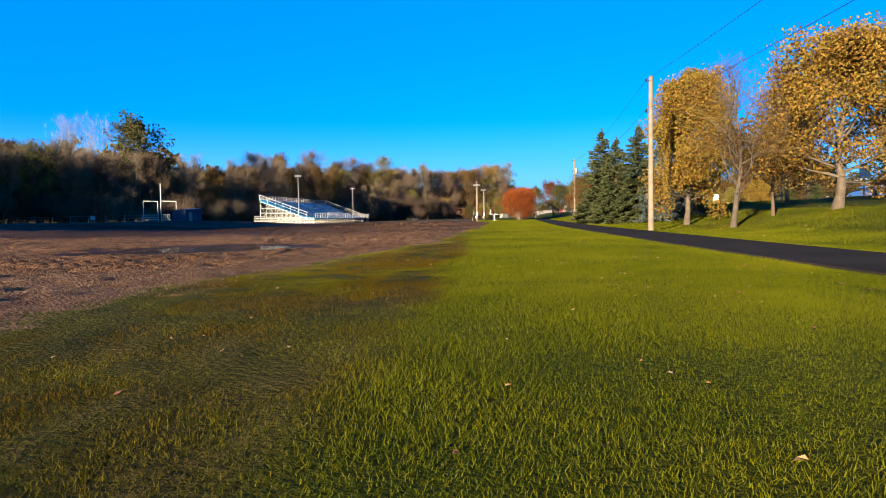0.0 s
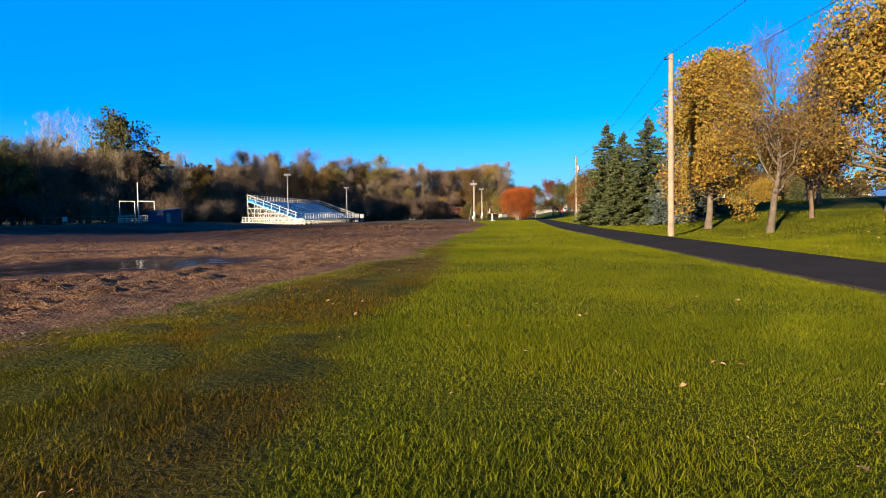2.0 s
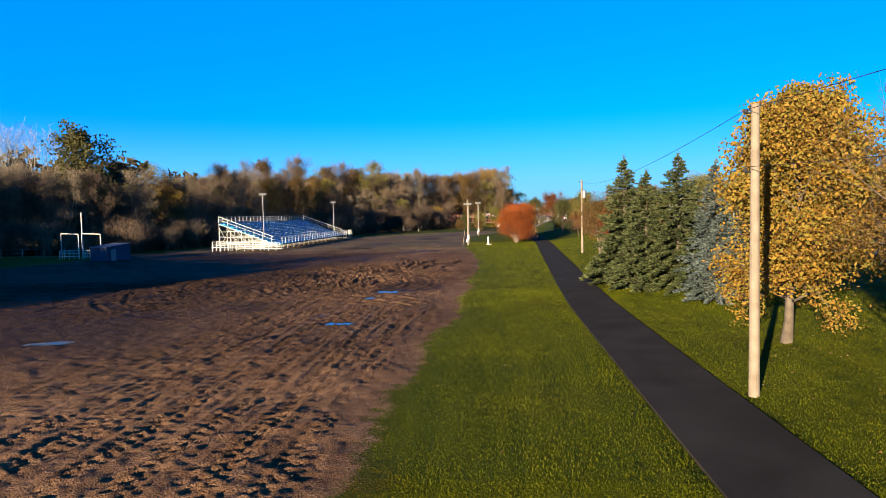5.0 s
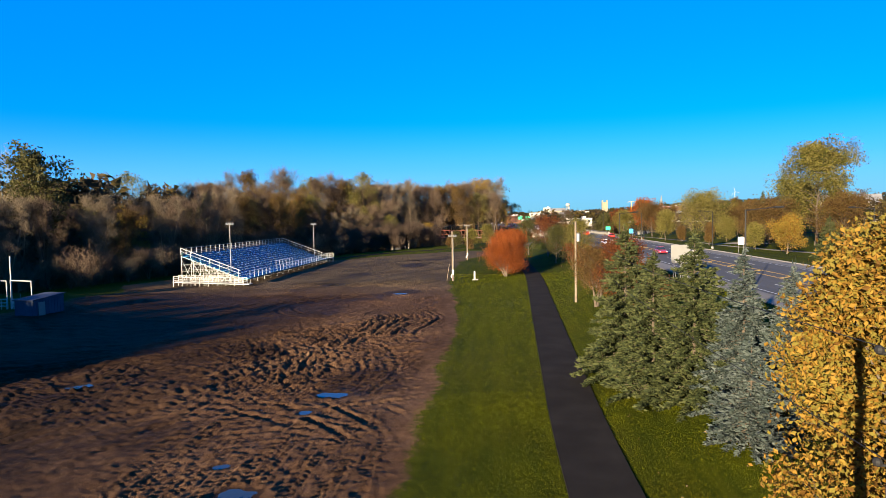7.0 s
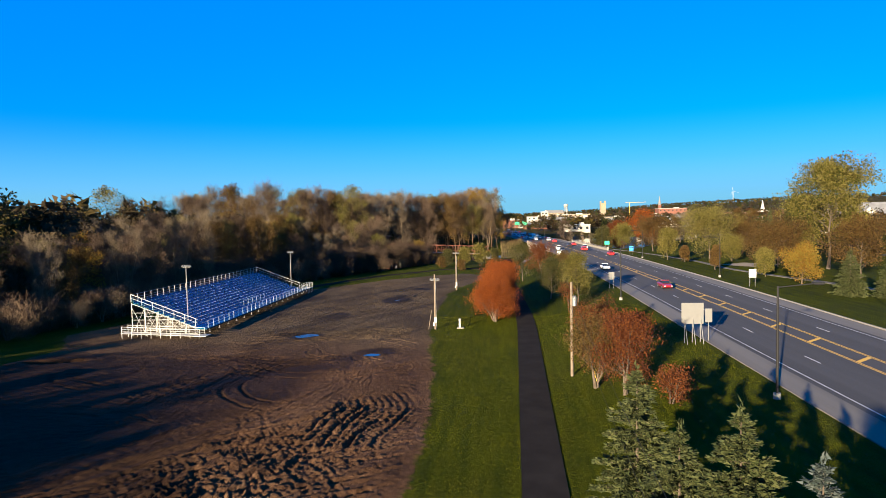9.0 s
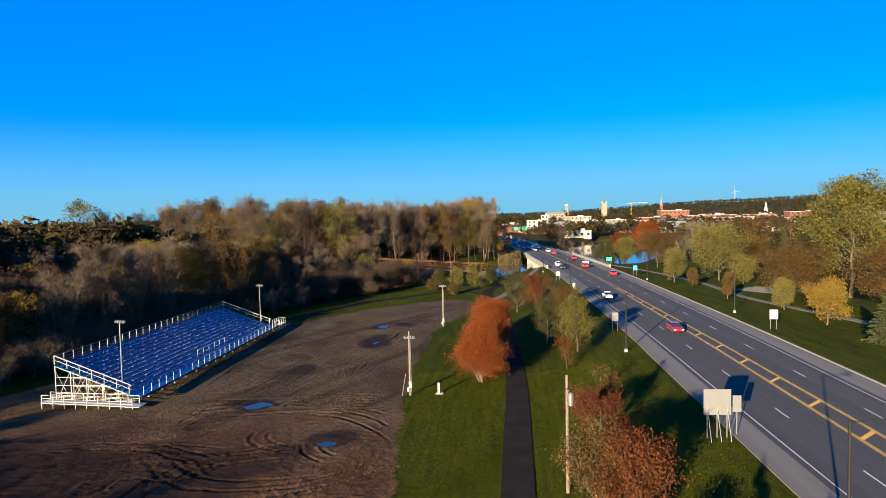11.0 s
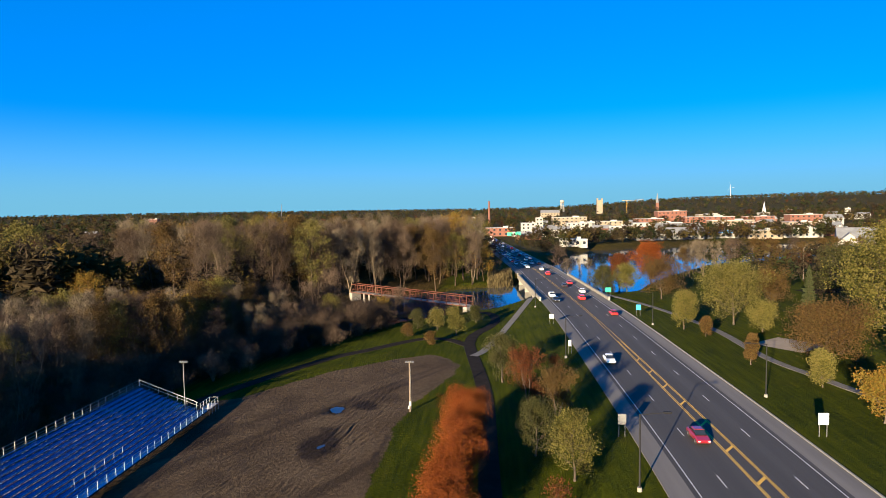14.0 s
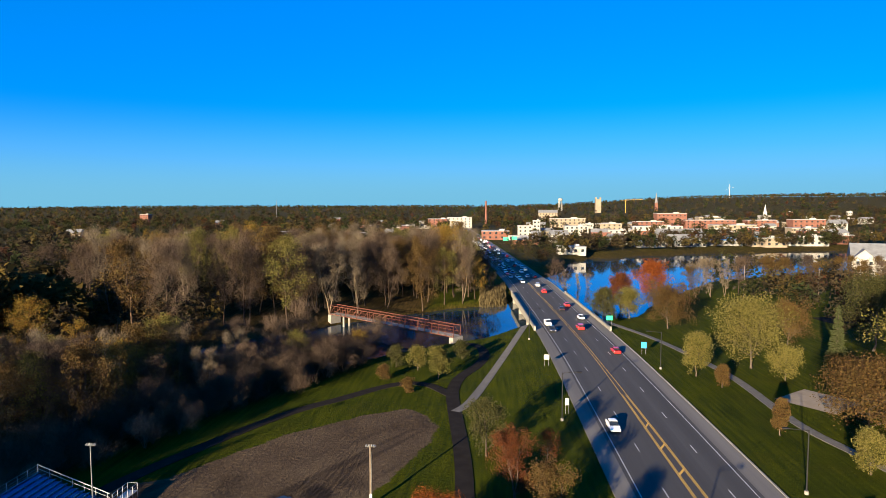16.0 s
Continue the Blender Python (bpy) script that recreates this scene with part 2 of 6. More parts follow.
ROAD_Z, ROAD_HALF = 1.92, 10.9
road_c = curve1([(-400, 33), (0, 36.8), (100, 37.4), (150, 38.2), (180, 38.1), (230, 37.6), (258, 36.9), (291, 35.4), (387, 30.4), (466, 24), (608, 12), (844, -9), (1300, -50)], 14)
trail_c = curve1([(-60, 8.4), (5, 6.2), (14, 5.9), (30, 5.75), (50, 5.65), (65, 6.15), (85, 6.85), (100, 7.4), (118, 8.1), (132, 8.4), (148, 8.1), (172, 7.8), (185, 7.0), (200, 5.3), (217, 3.4)], 6)
woods_x = curve1([(-300, -110), (-60, -90), (-30, -72), (-8, -62), (14, -59), (30, -66), (45, -80), (62, -86), (85, -80), (105, -68), (130, -58), (165, -54), (178, -48), (201, -38), (223, -25), (245, -16), (262, -9), (300, -9)], 6)
RIVER = [(-200, 170, 15), (-110, 215, 17), (-60, 243, 19), (-21, 283, 22), (12, 312, 24), (38, 322, 24), (58, 372, 30), (90, 440, 45), (140, 500, 75), (230, 550, 70), (420, 590, 60)]


def river_d(x, y):
    """Metres beyond the bank (negative: over the water)."""
    best = np.full(np.shape(x), 1e9)
    for (ax, ay, aw), (bx, by, bw) in zip(RIVER, RIVER[1:]):
        dx, dy = bx - ax, by - ay
        t = np.clip(((x - ax) * dx + (y - ay) * dy) / (dx * dx + dy * dy), 0, 1)
        best = np.minimum(best, np.hypot(x - ax - t * dx, y - ay - t * dy) - (aw + t * (bw - aw)))
    return best


def base_height(x, y):
    x, y = np.asarray(x, dtype=float), np.asarray(y, dtype=float)
    rc = road_c(y)
    left = rc - ROAD_HALF
    z = ROAD_Z * smooth01(9.5, left, x) ** 0.8 * 0.97
    z = z - 1.1 * smooth01(rc + ROAD_HALF + 1, rc + ROAD_HALF + 22, x) * (1 - smooth01(330, 420, y))
    z = z + 1.0 * smooth01(-28, -46, x) * (1 - smooth01(92, 112, y))
    z = z - 0.8 * smooth01(0, 12, woods_x(y) - x) * smooth01(95, 130, y) * (1 - smooth01(300, 380, y))
    z = np.where(y > 345, np.maximum(z, 1.6 * smooth01(345, 400, y)), z)
    bank = smooth01(7, -3, river_d(x, y) + 1.5 * fbm(x, y, 0.08, 2, 5))
    z = z * (1 - bank) - 4.2 * bank
    hill = 53 * smooth01(150, 1500, x) * smooth01(650, 1900, y) + 14 * smooth01(1500, 3800, y) * (1 + 0.6 * fbm(x, y, 0.0011, 3, 9))
    under = (np.abs(x - rc) < ROAD_HALF + 0.3) & (bank < 0.5) & (y < 1250)
    z = np.where(under, ROAD_Z - 0.12, z + hill)
    return z


def dirt_amount(x, y):
    """How deep inside the bare field a place lies, in metres (negative: outside)."""
    edge_e = np.interp(y, [-60, 0, 3, 8, 13, 24, 37, 60, 75, 98, 118, 140, 165, 176, 190, 198, 203, 207], [-7.5, -5.8, -5.3, -4.9, -4.0, -3.0, -2.6, -1.7, -1.5, -3.1, -5.5, -6.0, -5.8, -3.6, 1.6, 2.0, 0.0, -5.0])
    edge_w = np.interp(y, [-60, 40, 60, 90, 108, 118, 130, 166, 174, 192, 203, 207], [-60, -55, -50, -49, -52, -58, -54, -50, -36, -24, -12, -5])
    wob = 1.1 * fbm(x, y, 0.25, 3, 3)
    return np.minimum(edge_e - x, x - edge_w) + wob - np.where(y > 207, 50, 0) - np.where(y < 2, (2 - y) * 0.3, 0)


PUDDLES = [(-11.8, 25.3, 1.2, 0.6, 0.3), (-11.6, 19.2, 3.9, 2.9, 0.25), (-17, 26.5, 2.4, 0.8, 0.1), (-27, 22.5, 3.2, 0.9, 0.1), (-7.6, 57.4, 1.1, 0.7, 0), (-8.3, 54.2, 0.5, 0.4, 0), (-9.6, 47.0, 0.5, 0.35, 0.3),
           (-8.0, 44.5, 0.9, 0.6, 0), (-16.6, 168.4, 1.3, 2.2, 0.1), (-15.0, 153, 0.5, 1.0, -0.5), (-22.3, 117, 1.8, 1.2, 0.5), (-10.8, 105, 1.0, 0.7, 0.2), (-51.5, 110.5, 1.9, 1.4, 0), (-46, 99, 2.2, 1.3, 0.2), (-24, 59, 1.0, 0.7, 0.5), (-20, 40, 1.6, 0.6, 0.3)]


green_line = curve1([(-60, -1.5), (0, -1.65), (16, -1.7), (24, -2.2), (32, -2.7), (300, -2.7)], 1)


def thin_turf(x, y):
    """Where the grass is trampled thin, between the bare field and the sound lawn."""
    wob = 0.5 * fbm(x, y, 0.6, 3, 45)
    return smooth01(-0.35, 0.45, green_line(y) - x + wob) * (1 - smooth01(24, 34, y)) * (1 - smooth01(-0.6, 0.3, dirt_amount(x, y)))


def puddle_depth(x, y):
    out = np.full(np.shape(x), -1.0)
    for px, py, rx, ry, a in PUDDLES:
        c, s = math.cos(a), math.sin(a)
        u, v = (x - px) * c + (y - py) * s, -(x - px) * s + (y - py) * c
        out = np.maximum(out, 1 - np.sqrt((u / rx) ** 2 + (v / ry) ** 2) + 0.35 * fbm(x, y, 0.55, 3, 21) + 0.4 * fbm(x, y, 1.7, 3, 22))
    return np.clip(out, -1, 1)


# tyre tracks: arcs (cx, cy, radius, from, to in degrees, depth)
RNG = np.random.RandomState(5)
ARCS = [(-16 + 0.3 * k, 84, 7.5 + 1.1 * k, -58, 24 + 3 * k, 0.13 - 0.01 * k) for k in range(5)]
ARCS += [(-25, 95, 2.6 + 1.5 * k, 15 * k, 250 + 12 * k, 0.08) for k in range(5)]
ARCS += [(-14 + 0.5 * k, 63, 2.0 + 1.4 * k, -70, 170 - 12 * k, 0.075) for k in range(4)]
ARCS += [(-6, 62 + 2 * k, 5 + 1.2 * k, 120, 215, 0.08) for k in range(4)]
ARCS += [(RNG.uniform(-34, -6), RNG.uniform(30, 108), RNG.uniform(4, 22), a0, a0 + RNG.uniform(30, 110), RNG.uniform(0.04, 0.10)) for a0 in RNG.uniform(-180, 180, 80)]
LINES = [(-42 + 0.4 * k, 42 + 1.7 * k, -13 + RNG.uniform(-3, 2), 70 + 2.1 * k, RNG.uniform(0.07, 0.13)) for k in range(9)]
LINES += [(-10.2 + 1.05 * k, 76 + RNG.uniform(-1, 1), -9.4 + 1.0 * k, 84 + RNG.uniform(-1, 2), 0.13) for k in range(5)]
LINES += [(-25 + 0.3 * k, 45 + 1.5 * k, -8 + RNG.uniform(-2, 2), 66 + 2.0 * k, RNG.uniform(0.07, 0.12)) for k in range(9)]
LINES += [(RNG.uniform(-24, -14), RNG.uniform(42, 66), RNG.uniform(-10, -3.5), RNG.uniform(50, 90), RNG.uniform(0.05, 0.10)) for k in range(24)]
LINES += [(RNG.uniform(-30, -14), RNG.uniform(44, 60), RNG.uniform(-12, -4), RNG.uniform(62, 100), RNG.uniform(0.05, 0.11)) for k in range(9)]
LINES += [(RNG.uniform(-38, -14), RNG.uniform(110, 140), RNG.uniform(-14, -5), RNG.uniform(150, 192), RNG.uniform(0.03, 0.07)) for k in range(11)]
LINES += [(-29, 113.5 + 1.6 * k, -8, 116.5 + 1.1 * k, 0.10) for k in range(4)]
LINES += [(-26, 12 + 2.2 * k, -3.4, 22 + 4 * k, 0.05) for k in range(6)]
# soaked dark patches round the puddles: place and reach
DAMP = [(-15.0, 153, 3.2, 6.5), (-12.0, 170.5, 3.0, 2.6), (-10.5, 106.5, 2.8, 2.4), (-13.8, 103, 2.6, 1.8), (-6.6, 60, 3.0, 5.0), (-22, 134, 2.0, 3.4), (-24, 118, 3.0, 2.0), (-5.6, 150, 1.4, 8.0)]


def ruts(x, y):
    """Wheel ruts with cleat marks pressed into the mud."""
    z = np.zeros(np.shape(x))
    x, y = x + 0.9 * fbm(x, y, 0.13, 3, 71) + 0.12 * fbm(x, y, 0.9, 2, 73), y + 0.9 * fbm(x, y, 0.13, 3, 72) + 0.12 * fbm(x, y, 0.9, 2, 74)
    uneven = np.clip(0.9 + 0.8 * fbm(x, y, 0.16, 3, 75), 0.35, 1.6)

    def press(d, along, depth):
        out = np.zeros(d.shape)
        for o in (-0.95, 0.95):
            q = np.abs(d - o)
            cleat = 0.8 + (0.2 if depth > 0.12 else 0.4 if depth > 0.065 else 0.05) * np.sign(np.sin(along * 13.5 + np.abs(d - o) * 7))
            out += -depth * np.exp(-((q / 0.2) ** 4)) * cleat + 0.55 * depth * np.exp(-(((q - 0.38) / 0.13) ** 2))
        return out

    for cx, cy, r, a0, a1, depth in ARCS:
        near = np.flatnonzero((np.abs(x - cx) < r + 2) & (np.abs(y - cy) < r + 2))
        rr = np.hypot(x[near] - cx, y[near] - cy)
        near, rr = near[np.abs(rr - r) < 1.8], rr[np.abs(rr - r) < 1.8]
        ang = (np.degrees(np.arctan2(y[near] - cy, x[near] - cx)) - a0) % 360
        span = (a1 - a0) % 360
        fade = smooth01(0, 6, ang) * smooth01(span, span - 6, ang) * (ang < span)
        z[near] += press(rr - r, np.radians(ang) * r, depth) * fade
    for ax, ay, bx, by, depth in LINES:
        dx, dy = bx - ax, by - ay
        ln = math.hypot(dx, dy)
        along = ((x - ax) * dx + (y - ay) * dy) / ln
        d = ((x - ax) * -dy + (y - ay) * dx) / ln + 0.8 * np.sin(along * 0.09 + ax)
        ok = np.flatnonzero((np.abs(d) < 1.8) & (along > 0) & (along < ln))
        z[ok] += press(d[ok], along[ok], depth)
    return z * uneven * (0.10 + 0.90 * smooth01(36, 58, y))


def treads(x, y):
    """Fresh lug marks of heavy tyres on the mud nearest the lawn."""
    z = np.zeros(x.shape)
    for k in range(24):
        ax, ay = -17 + 0.62 * k, 5 + 0.3 * k
        bx, by = -13.5 + 0.44 * k, 46 + 2.2 * (k % 5)
        dx, dy = bx - ax, by - ay
        ln = math.hypot(dx, dy)
        along = ((x - ax) * dx + (y - ay) * dy) / ln
        d = ((x - ax) * -dy + (y - ay) * dx) / ln + 0.5 * np.sin(along * 0.16 + 2.1 * k)
        ok = (np.abs(d) < 0.5) & (along > 0) & (along < ln)
        a, q = along[ok], d[ok]
        lug = np.sign(np.sin((a + 0.5 * np.abs(q)) * 2 * np.pi / 0.42 + np.where(q > 0, 0, np.pi)))
        z[ok] += (np.exp(-((q / 0.30) ** 6)) * (0.03 * lug - 0.016) + 0.03 * np.exp(-(((np.abs(q) - 0.40) / 0.07) ** 2))) * np.clip(0.75 + 0.8 * fbm(x[ok], y[ok], 0.2, 3, 92 + k), 0, 1.4)
    return z


# ---------------------------------------------------------------- ground
def ground_material():
    m = bpy.data.materials.new("turf_and_mud")
    m.use_nodes = True
    n, l = m.node_tree.nodes, m.node_tree.links
    b = n["Principled BSDF"]
    tc = n.new("ShaderNodeTexCoord")

    def tex(scale, detail=6.0, rough=0.55):
        t = n.new("ShaderNodeTexNoise")
        t.inputs["Scale"].default_value, t.inputs["Detail"].default_value, t.inputs["Roughness"].default_value = scale, detail, rough
        l.new(tc.outputs["Object"], t.inputs["Vector"])
        return t.outputs["Fac"]

    def math_node(op, a, c):
        k = n.new("ShaderNodeMath")
        k.operation = op
        for i, v in enumerate((a, c)):
            if isinstance(v, (int, float)):
                k.inputs[i].default_value = v
            else:
                l.new(v, k.inputs[i])
        return k.outputs[0]

    def ramp(fac, stops):
        r = n.new("ShaderNodeValToRGB")
        els = r.color_ramp.elements
        while len(els) < len(stops):
            els.new(0.5)
        for e, (p, c) in zip(els, stops):
            e.position, e.color = p, (*c, 1)
        l.new(fac, r.inputs[0])
        return r.outputs[0]

    def mix(fac, a, c):
        k = n.new("ShaderNodeMix")
        k.data_type = "RGBA"
        if isinstance(fac, (int, float)):
            k.inputs[0].default_value = fac
        else:
            l.new(fac, k.inputs[0])
        l.new(a, k.inputs[6])
        l.new(c, k.inputs[7])
        return k.outputs[2]

    def attribute(name):
        a = n.new("ShaderNodeAttribute")
        a.attribute_name = name
        return a.outputs["Fac"]

    fine, mid, big = tex(22, 8), tex(1.6, 6), tex(0.12, 5)
    # mown streaks along the trail
    along = n.new("ShaderNodeMapping")
    along.inputs["Scale"].default_value = (1.3, 0.10, 1)
    along.inputs["Rotation"].default_value = (0, 0, 0.02)
    streaks = n.new("ShaderNodeTexNoise")
    streaks.inputs["Scale"].default_value, streaks.inputs["Detail"].default_value = 1.0, 5.0
    l.new(tc.outputs["Object"], along.inputs[0])
    l.new(along.outputs[0], streaks.inputs["Vector"])
    streak = streaks.outputs["Fac"]
    turf_fac = math_node("ADD", math_node("MULTIPLY", fine, 0.4), math_node("ADD", math_node("MULTIPLY", streak, 0.42), math_node("MULTIPLY", big, 0.18)))
    turf = ramp(turf_fac, [(0.36, (0.012, 0.016, 0.0004)), (0.47, (0.026, 0.034, 0.0006)), (0.58, (0.043, 0.048, 0.001)), (0.72, (0.074, 0.065, 0.004))])
    mud_fac = math_node("ADD", math_node("MULTIPLY", fine, 0.4), math_node("ADD", math_node("MULTIPLY", mid, 0.3), math_node("MULTIPLY", big, 0.3)))
    mud = ramp(mud_fac, [(0.36, (0.038, 0.019, 0.009)), (0.46, (0.082, 0.043, 0.023)), (0.57, (0.132, 0.074, 0.042)), (0.70, (0.198, 0.124, 0.074))])
    tan = ramp(mud_fac, [(0.36, (0.040, 0.027, 0.015)), (0.46, (0.062, 0.043, 0.026)), (0.57, (0.090, 0.065, 0.040)), (0.70, (0.130, 0.098, 0.064))])
    mud = mix(attribute("packed"), mud, tan)
    litter = ramp(turf_fac, [(0.38, (0.010, 0.0075, 0.0018)), (0.5, (0.034, 0.023, 0.006)), (0.62, (0.085, 0.054, 0.019))])
    dirt = math_node("ADD", attribute("dirt"), math_node("MULTIPLY", math_node("SUBTRACT", math_node("ADD", mid, fine), 1.0), 2.2))
    dirt = math_node("MULTIPLY", dirt, 3.0)
    clamp = n.new("ShaderNodeClamp")
    l.new(dirt, clamp.inputs[0])
    colour = mix(clamp.outputs[0], turf, mud)
    thin = n.new("ShaderNodeClamp")
    l.new(math_node("MULTIPLY", attribute("thin"), math_node("MULTIPLY", math_node("ADD", mid, math_node("SUBTRACT", fine, 0.25)), 1.5)), thin.inputs[0])
    colour = mix(thin.outputs[0], colour, litter)
    colour = mix(attribute("woods"), colour, litter)
    wet_and_shade = attribute("wet_and_shade")
    # darkens soaked mud, and the woods' shade put into the colour at the west
    dark = n.new("ShaderNodeMix")
    dark.data_type, dark.blend_type = "RGBA", "MULTIPLY"
    l.new(wet_and_shade, dark.inputs[0])
    l.new(colour, dark.inputs[6])
    dark.inputs[7].default_value = (0.25, 0.245, 0.25, 1)
    l.new(dark.outputs[2], b.inputs["Base Color"])
    l.new(math_node("SUBTRACT", 0.95, math_node("MULTIPLY", wet_and_shade, 0.3)), b.inputs["Roughness"])
    b.inputs["Specular IOR Level"].default_value = 0.05
    bp = n.new("ShaderNodeBump")
    bp.inputs["Strength"].default_value, bp.inputs["Distance"].default_value = 1.0, 0.16
    l.new(math_node("ADD", fine, math_node("MULTIPLY", mid, 1.5)), bp.inputs["Height"])
    l.new(bp.outputs[0], b.inputs["Normal"])
    return m


def spread(*pieces):
    out = []
    for a, b, step in pieces:
        out.append(np.arange(a, b, step))
    return np.concatenate(out)


def widening(start, end, first, factor):
    out, v, s = [], start, first
    while v < end:
        out.append(v)
        v, s = v + s, s * factor
    return np.array(out + [end])


GRID = {}


def surface_height(x, y):
    """Height of the finished ground at scattered places."""
    xs, ys, z = GRID["xs"], GRID["ys"], GRID["z"]
    i, j = np.clip(np.searchsorted(ys, y) - 1, 0, len(ys) - 2), np.clip(np.searchsorted(xs, x) - 1, 0, len(xs) - 2)
    u, v = (x - xs[j]) / (xs[j + 1] - xs[j]), (y - ys[i]) / (ys[i + 1] - ys[i])
    return (z[i, j] * (1 - u) + z[i, j + 1] * u) * (1 - v) + (z[i + 1, j] * (1 - u) + z[i + 1, j + 1] * u) * v


def build_ground():
    xs = np.concatenate([-widening(90, 4600, 3, 1.16)[::-1], spread((-89, -58, 1.0), (-58, -30, 0.5), (-30, -13, 0.14), (-13, -2, 0.075), (-2, 0, 0.2), (0, 12, 0.5), (12, 60, 1.0)), widening(60, 4600, 2.5, 1.14)])
    ys = np.concatenate([-widening(10, 4600, 3, 1.25)[::-1], spread((-9, 0, 0.5), (0, 9, 0.2), (9, 30, 0.085), (30, 44, 0.16), (44, 84, 0.125), (84, 112, 0.17), (112, 125, 0.24), (125, 212, 0.5), (212, 360, 1.5)), widening(360, 4900, 3, 1.10)])
    x, y = np.meshgrid(xs, ys)
    z = base_height(x, y)
    dirt = dirt_amount(x, y)
    inside = smooth01(-0.5, 1.6, dirt)
    rough = 0.10 * fbm(x, y, 0.35, 5, 2) + 0.045 * np.abs(fbm(x, y, 1.6, 3, 4)) * (1 - smooth01(98, 122, y)) + 0.16 * fbm(x, y, 0.06, 2, 6)
    calm = 1 - 0.82 * smooth01(98, 126, y)
    turn = 2.2 * fbm(x, y, 0.035, 2, 81)
    tread = np.sin((x * np.cos(turn) + y * np.sin(turn)) * 2 * np.pi / 0.72 + 1.2 * fbm(x, y, 0.5, 2, 82))
    rough = rough + 0.03 * tread * smooth01(44, 60, y) * (1 - smooth01(88, 102, y)) * smooth01(-0.15, 0.3, fbm(x, y, 0.1, 3, 83)) + 0.09 * np.abs(fbm(x, y, 1.7, 4, 84)) * (1 - smooth01(98, 122, y)) + 0.05 * fbm(x, y, 4.0, 3, 86) * (1 - smooth01(40, 60, y))
    muddy = inside > 0
    pressed = np.zeros(x.shape)
    pressed[muddy] = ruts(x[muddy], y[muddy]) + treads(x[muddy], y[muddy])
    z = z + inside * (calm * rough + pressed * smooth01(0, 2.5, dirt))
    near = (np.abs(x) < 90) & (y < 330) & (y > -60)
    z = z + (1 - inside) * near * 0.035 * fbm(x, y, 0.3, 3, 8) * (np.abs(x - trail_c(y)) > 2.4)
    z = z + thin_turf(x, y) * (0.03 * fbm(x, y, 2.5, 3, 88) + 0.02 * np.abs(fbm(x, y, 0.9, 2, 89)))
    trail = np.abs(x - trail_c(y)) < 1.9
    z = np.where(trail & (y < 222), base_height(x, y) - 0.03, z)
    pud = puddle_depth(x, y)
    z = np.where(inside > 0.4, z * (1 - smooth01(-0.5, 0.1, pud)) + smooth01(-0.5, 0.1, pud) * (-0.02 - 0.08 * pud), z)
    z = np.where((inside > 0.3) & (pud > -0.98) & (pud < 0.12), np.maximum(z, -0.028), z)
    wet_and_shade = smooth01(-0.28, 0.04, pud) * inside + inside * 0.75 * smooth01(0.12, 0.45, fbm(x, y, 0.05, 4, 31) - 0.3 * smooth01(0, 12, y - 190)) * smooth01(-16, -26, x)
    # west side: damp mud, darkened further to stand in for the woods' shade
    wet_and_shade = np.clip(wet_and_shade + inside * smooth01(-9, -22, x + 3 * fbm(x, y, 0.07, 3, 39)) * 1.0 * (1 - smooth01(96, 112, y)) * smooth01(26, 42, y) + inside * 0.45 * smooth01(0.15, 0.4, fbm(x, y, 0.12, 4, 37)), 0, 1)
    for px, py, rx, ry in DAMP:
        wet_and_shade = np.maximum(wet_and_shade, 0.92 * inside * smooth01(1.15, 0.7, np.hypot((x - px) / rx, (y - py) / ry) + 0.5 * fbm(x, y, 0.3, 3, 33)))
    wet_and_shade = np.maximum(wet_and_shade, 0.42 * inside * smooth01(28, 46, y + 6 * fbm(x, y, 0.1, 3, 34)) * (1 - smooth01(98, 124, y)))
    u, v = x * 0.87 - y * 0.5, x * 0.5 + y * 0.87
    wet_and_shade = np.maximum(wet_and_shade, 0.6 * inside * smooth01(0.12, 0.55, fbm(u, v * 0.07, 0.45, 3, 35)) * smooth01(100, 122, y))
    woods = smooth01(0, 5, woods_x(y) - x) * (y < 420)
    woods = np.maximum(woods, smooth01(8, -1, river_d(x, y)))
    woods = np.maximum(woods, 0.75 * smooth01(380, 520, y) * (np.abs(x - road_c(y)) > 14))
    GRID.update(xs=xs, ys=ys, z=z)
    h, w = x.shape
    i = np.arange(h * w).reshape(h, w)
    faces = np.stack([i[:-1, :-1], i[:-1, 1:], i[1:, 1:], i[1:, :-1]], -1).reshape(-1, 4)
    me = mesh_np("ground", np.stack([x, y, z], -1).reshape(-1, 3), faces, ground_material(), smooth=True)
    patch = smooth01(0.1, 0.55, fbm(x, y, 0.22, 4, 41)) * smooth01(-6.5, -1.0, dirt) * thin_turf(x, y)
    thin = thin_turf(x, y) * np.clip(0.6 + 0.9 * fbm(x, y, 0.35, 3, 43), 0, 1) + 0.1 * smooth01(0.1, 0.5, fbm(x, y, 0.15, 3, 44)) * (dirt < 0)
    packed = smooth01(98, 124, y + 7 * fbm(x, y, 0.06, 3, 47))
    for name, values in (("thin", thin), ("packed", packed), ("dirt", np.clip(dirt * 1.3 + 0.1 + 1.2 * patch * (dirt < 1), -2, 2)), ("wet_and_shade", wet_and_shade), ("woods", woods)):
        a = me.attributes.new(name, "FLOAT", "POINT")
        a.data.foreach_set("value", values.ravel().astype(np.float32))
    return tagged(new("ground", me), "churned brown mud field bordered by mown green grass", "ground", kind="structure")


build_ground()


